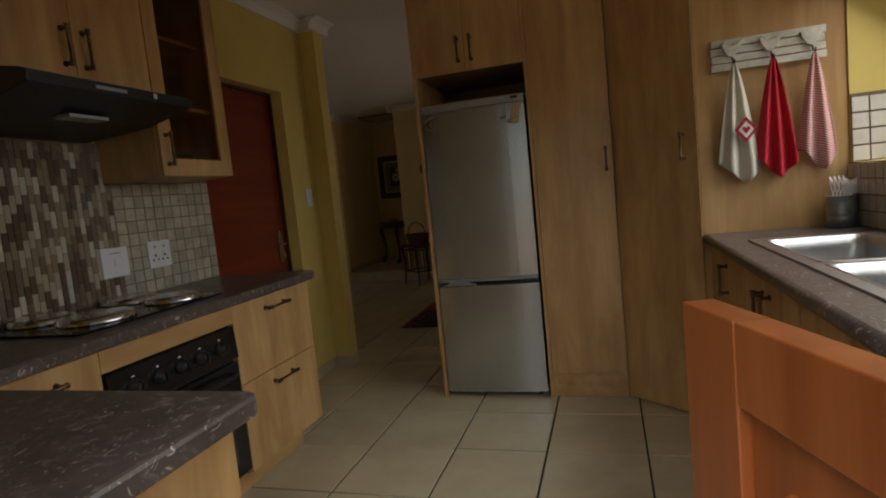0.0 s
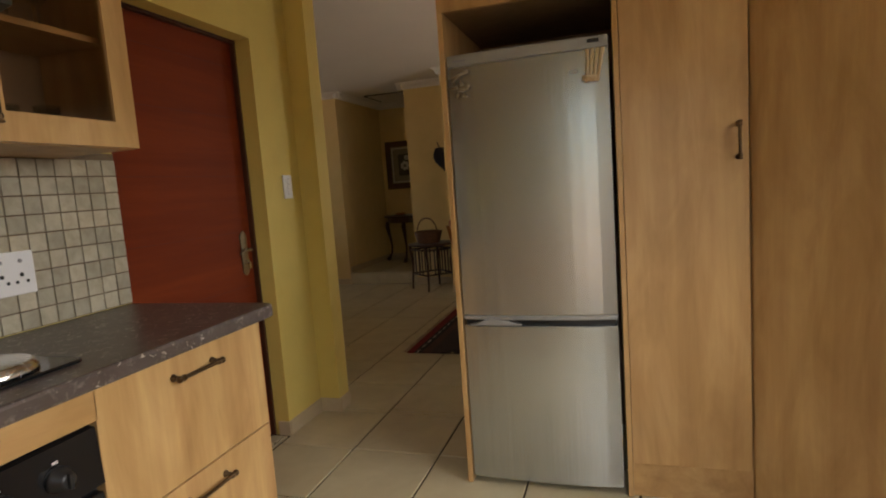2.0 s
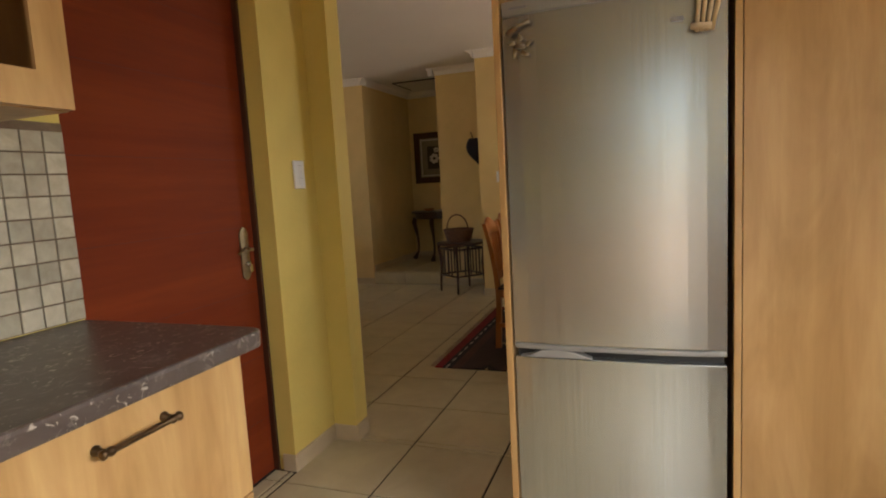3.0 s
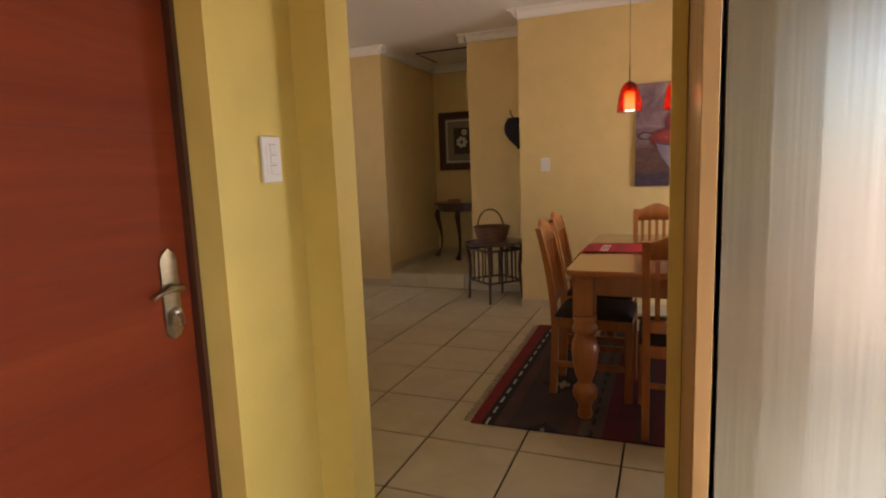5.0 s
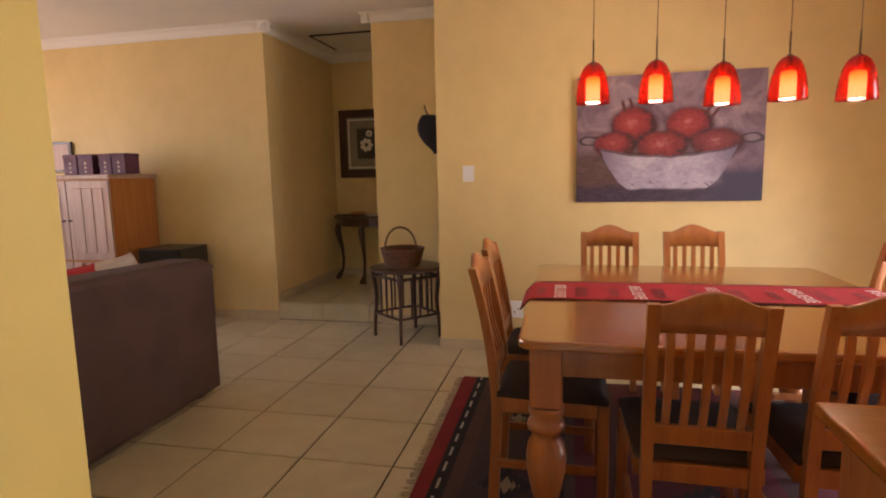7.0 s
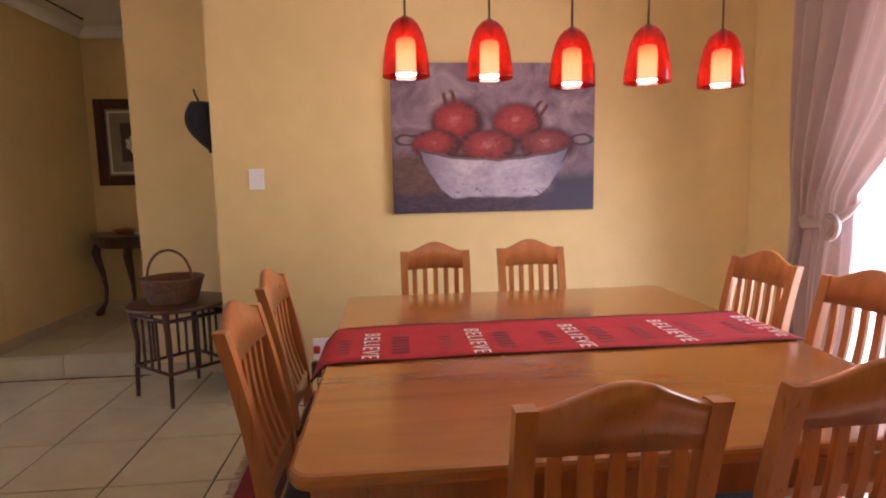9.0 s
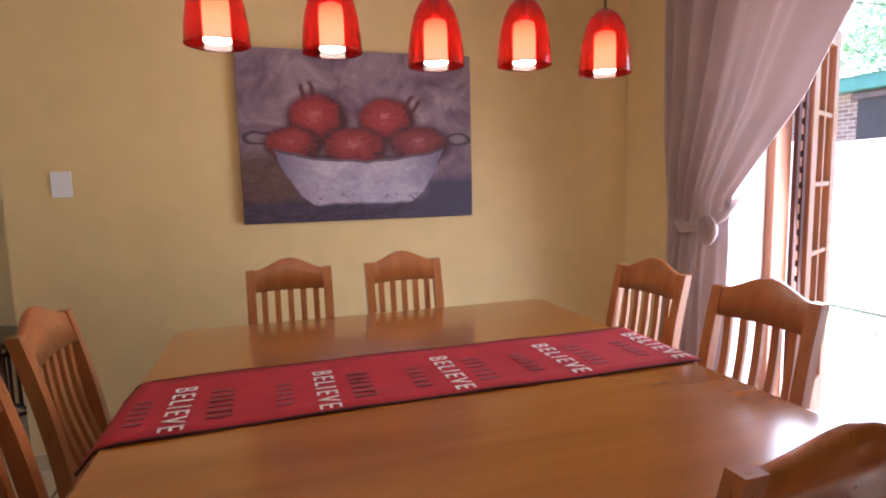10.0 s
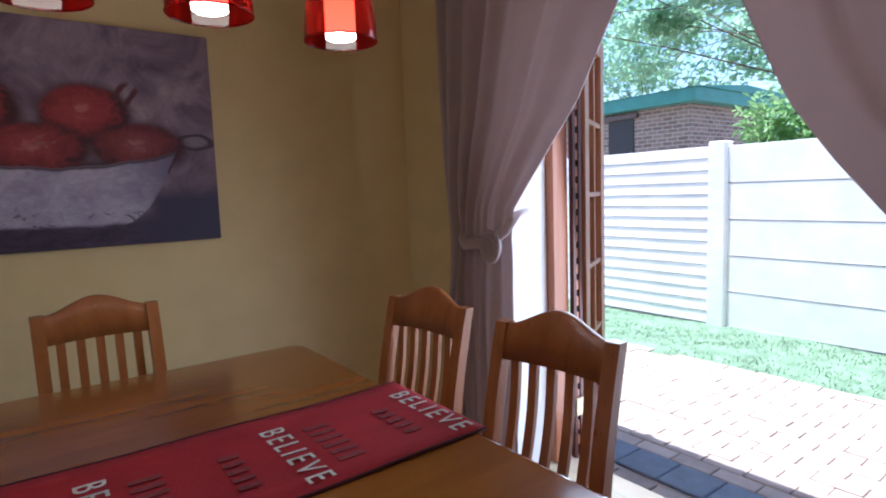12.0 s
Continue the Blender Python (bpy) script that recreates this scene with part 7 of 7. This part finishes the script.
def tree(at, height, blobs, leaves, seed, label, size=0.16):
    t = thing("tree", at, label, "tree", "trees behind the boundary wall")
    rnd_ = random.Random(seed)
    base_ = Vector(at)
    bm = bmesh.new()
    topz = base_ + Vector((0.3, -0.2, height * 0.6))
    tube(bm, [base_, base_ + Vector((0.08, 0.05, height * 0.2)), base_ + Vector((0.05, -0.1, height * 0.42)), topz], [0.22, 0.18, 0.14, 0.09], 10)
    part("trunk", bm, BARK, t)
    for c, r in blobs:
        c = Vector(c)
        st_ = base_.lerp(topz, rnd_.uniform(0.6, 0.98))
        bm = bmesh.new()
        m_ = st_.lerp(c, 0.5) + Vector((rnd_.uniform(-0.3, 0.3), rnd_.uniform(-0.3, 0.3), rnd_.uniform(0, 0.4)))
        tube(bm, [st_, m_, c], [0.02, 0.011, 0.004], 7)
        part("limb", bm, BARK, t)
        for q in range(3):
            e = c + Vector((rnd_.uniform(-1, 1) * r[0], rnd_.uniform(-1, 1) * r[1], rnd_.uniform(-0.8, 0.6) * r[2])) * 0.8
            bm = bmesh.new()
            tube(bm, [m_.lerp(c, 0.6), m_.lerp(e, 0.7), e], [0.008, 0.005, 0.002], 5)
            part("twig", bm, BARK, t)
    foliage("crown", blobs, leaves, size, LEAF, t, seed)
    return t


rt = random.Random(11)
bl = [((9.0 + rt.uniform(-2.2, 2.4), 10.2 + rt.uniform(-2.6, 3.2), 5.0 + rt.uniform(-1.1, 1.6)), (rt.uniform(0.5, 1.0), rt.uniform(0.5, 1.0), rt.uniform(0.25, 0.5))) for k in range(26)]
tree((10.6, 7.9, GZ), 6.5, bl, 14000, 3, "leafy green tree overhanging the boundary wall", 0.15)
bl = [((20.0 + rt.uniform(-4, 4), 19.5 + rt.uniform(-7, 5), 6.0 + rt.uniform(-1.5, 3)), (rt.uniform(1.0, 1.9), rt.uniform(1.0, 1.9), rt.uniform(0.6, 1.2))) for k in range(22)]
tree((21, 19, GZ), 7.5, bl, 9000, 4, "tall pale green tree behind the brick house", 0.3)
bush = thing("bush", (6.6, 8.0, GZ), "glossy green bush behind the boundary wall", "bush")
bl = [((6.6 + rt.uniform(-0.5, 0.7), 7.38 + rt.uniform(-0.75, 0.45), 1.2 + rt.uniform(-0.7, 0.72)), (0.38, 0.36, 0.36)) for k in range(22)]
for k in range(6):
    bm = bmesh.new()
    c = bl[k][0]
    tube(bm, [(6.5 + 0.05 * k, 7.7 + 0.04 * k, GZ - 0.02), (6.5 + 0.03 * k, 7.72, 0.6), c], [0.03, 0.02, 0.008], 6)
    part("stem", bm, BARK, bush)
foliage("leaves", bl, 6000, 0.11, LEAF_BRIGHT, bush, 9)
hb_ = thing("hedge", (30, 20, GZ), "distant green tree line beyond the houses", "trees", kind="stuff")
bl = [((34 + 6 * math.sin(k), -20 + 3.2 * k, 3 + rt.uniform(-1, 3.5)), (3, 3, 2.2)) for k in range(26)]
foliage("far_crowns", bl, 7000, 0.7, LEAF, hb_, 12)

# ---- tiles, paving bricks and other pieces ----
plan_from()
TILE, TX, TY = 0.433, -0.463, 2.747
lay_tiles(-1.73, 1.317, -0.35, 3.65, TX, TY, TILE, TILE, floor)
lay_tiles(-1.835, -1.735, 2.410, 3.262, TX, TY, TILE, TILE, floor)
lay_tiles(-6.7, 1.30, 3.65, 7.615, TX, TY, TILE, TILE, floor)
lay_tiles(-3.53, -1.3, 7.615, 9.03, -3.11, 7.615, TILE, TILE, step, 0.155)
for k, xx in enumerate((-3.53, -3.11, -2.68)):
    w = (0.42, 0.43, 0.105)[k]
    me = bpy.data.meshes.new("riser_tile")
    bm = bx(-w / 2 + 0.002, w / 2 - 0.002, -0.006, 0.006, 0.002, 0.141, bevel=0.002)
    bm.to_mesh(me)
    bm.free()
    me.materials.append(FLOOR_TILE)
    piece("riser_tile", me, (xx + w / 2, 7.622, 0), step)


def wall_tiles(y0, y1, z0, z1, w, h, mesh_mat, name, stagger, parent, joint=0.004, x=-1.7235, limit=10 ** 6):
    bm = bx(0, 0.0055, -w / 2 + joint / 2, w / 2 - joint / 2, -h / 2 + joint / 2, h / 2 - joint / 2, bevel=0.0012)
    me = bpy.data.meshes.new(name)
    bm.to_mesh(me)
    bm.free()
    me.materials.append(mesh_mat)
    cols, rows = int(round((y1 - y0) / w)), int((z1 - z0) / h)
    rnd_ = random.Random(7)
    for i in range(cols):
        off = stagger * h * (i % 2)
        for j in range(rows):
            zc = z0 + h * (j + 0.5) + off
            if zc + h / 2 > z1 + 0.002:
                continue
            piece(name, me, (x + rnd_.uniform(-0.0006, 0.0006), y0 + w * (i + 0.5), zc), parent)


wall_tiles(1.790, 2.402, 0.893, 1.391, 0.0556, 0.0553, WALL_TILE, "wall_tile", 0.0, splash)
wall_tiles(1.067, 1.787, 0.893, 1.561, 0.024, 0.066, MOSAIC, "mosaic_tile", 0.5, splash, 0.002)
# sink side tiles under and beside the window
ss = structure("sink_splashback", boxes((1.309, 1.3165, -0.34, 2.685, 0.901, 1.164)), WALL_GROUT, "tiled splashback behind the sink", "splashback")
rv = structure("window_reveal_tiles", boxes((1.319, 1.548, 2.668, 2.6745, 1.167, 1.45)), WALL_GROUT, "tiled lower part of the window reveal", "tiles")
sink_tile = bpy.data.meshes.new("wall_tile")
for i in range(12):
    for j in range(4):
        piece("wall_tile", sink_tile, (1.3085, 2.65 - 0.065 * i, 0.935 + 0.065 * j), ss)
bm = bx(-0.004, 0.0, -0.030, 0.030, -0.030, 0.030, bevel=0.0012)
bm.to_mesh(sink_tile)
bm.free()
sink_tile.materials.append(WALL_TILE)
me = bpy.data.meshes.new("reveal_tile")
bm = bx(-0.030, 0.030, -0.004, 0.0, -0.030, 0.030, bevel=0.0012)
bm.to_mesh(me)
bm.free()
# whiter copy of the splashback tile: window daylight put into the colour
me.materials.append(tile_material("daylit_reveal_tile", (0.62, 0.60, 0.54), (0.72, 0.70, 0.64), 0.3, 20, 0.1))
for i in range(3):
    for j in range(4):
        piece("wall_tile", me, (1.351 + 0.0655 * i, 2.6675, 1.20 + 0.068 * j), rv)

# paving: bricks by the door as pieces, the rest joined
plan_from(-0.13, -0.19, 0)
paving = structure("paving", boxes((1.36, 3.66, -1.0, 14.0, GZ - 0.06, GZ - 0.012)), SAND_JOINT, "buff brick paving beside the house", "paving")
bm = bx(-0.098, 0.098, -0.048, 0.048, -0.03, 0.0, bevel=0.004)
pm = bpy.data.meshes.new("paving_brick")
bm.to_mesh(pm)
bm.free()
pm.materials.append(PAVER)
pd_ = bpy.data.meshes.new("paving_brick")
bm = bx(-0.108, 0.108, -0.108, 0.108, -0.03, 0.0, bevel=0.005)
bm.to_mesh(pd_)
bm.free()
pd_.materials.append(PAVER_DARK)
rest_v, rest_f = [], []
rp = random.Random(21)
count = 0
for k in range(30):
    piece("edge_brick", pd_, (1.955, 3.2 + 0.222 * k, GZ + 0.001), paving)
for i in range(22):
    for j in range(-14, 120):
        x, y = (1.46 if i < 4 else 1.712) + 0.101 * i, 0.102 + 0.202 * j * 0.5 + (0.101 if i % 2 else 0)
        if j % 2 or x > lawn_edge(y) + 0.05 or y < 2.5 or y > 12.5:
            continue
        z = GZ + rp.uniform(-0.003, 0.003)
        if count < 300 and 4.7 < y < 7.5 and x < 3.6:
            piece("paving_brick", pm, (x, y, z), paving, 90)
            count += 1
        else:
            o = len(rest_v)
            for a, b in ((-0.048, -0.098), (0.048, -0.098), (0.048, 0.098), (-0.048, 0.098)):
                rest_v.append((x + a, y + b, z - 0.03))
            for a, b in ((-0.046, -0.096), (0.046, -0.096), (0.046, 0.096), (-0.046, 0.096)):
                rest_v.append((x + a, y + b, z))
            rest_f.append((o + 4, o + 5, o + 6, o + 7))
            for q in range(4):
                rest_f.append((o + q, o + (q + 1) % 4, o + 4 + (q + 1) % 4, o + 4 + q))
me = bpy.data.meshes.new("paving_field")
me.from_pydata([tuple(Vector(v) + ORIGIN) for v in rest_v], [], rest_f)
me.materials.append(PAVER)
pf_ = new("paving_field", me)
pf_.parent = paving
pf_.matrix_parent_inverse = paving.matrix_basis.inverted()
tagged(pf_, kind="stuff")
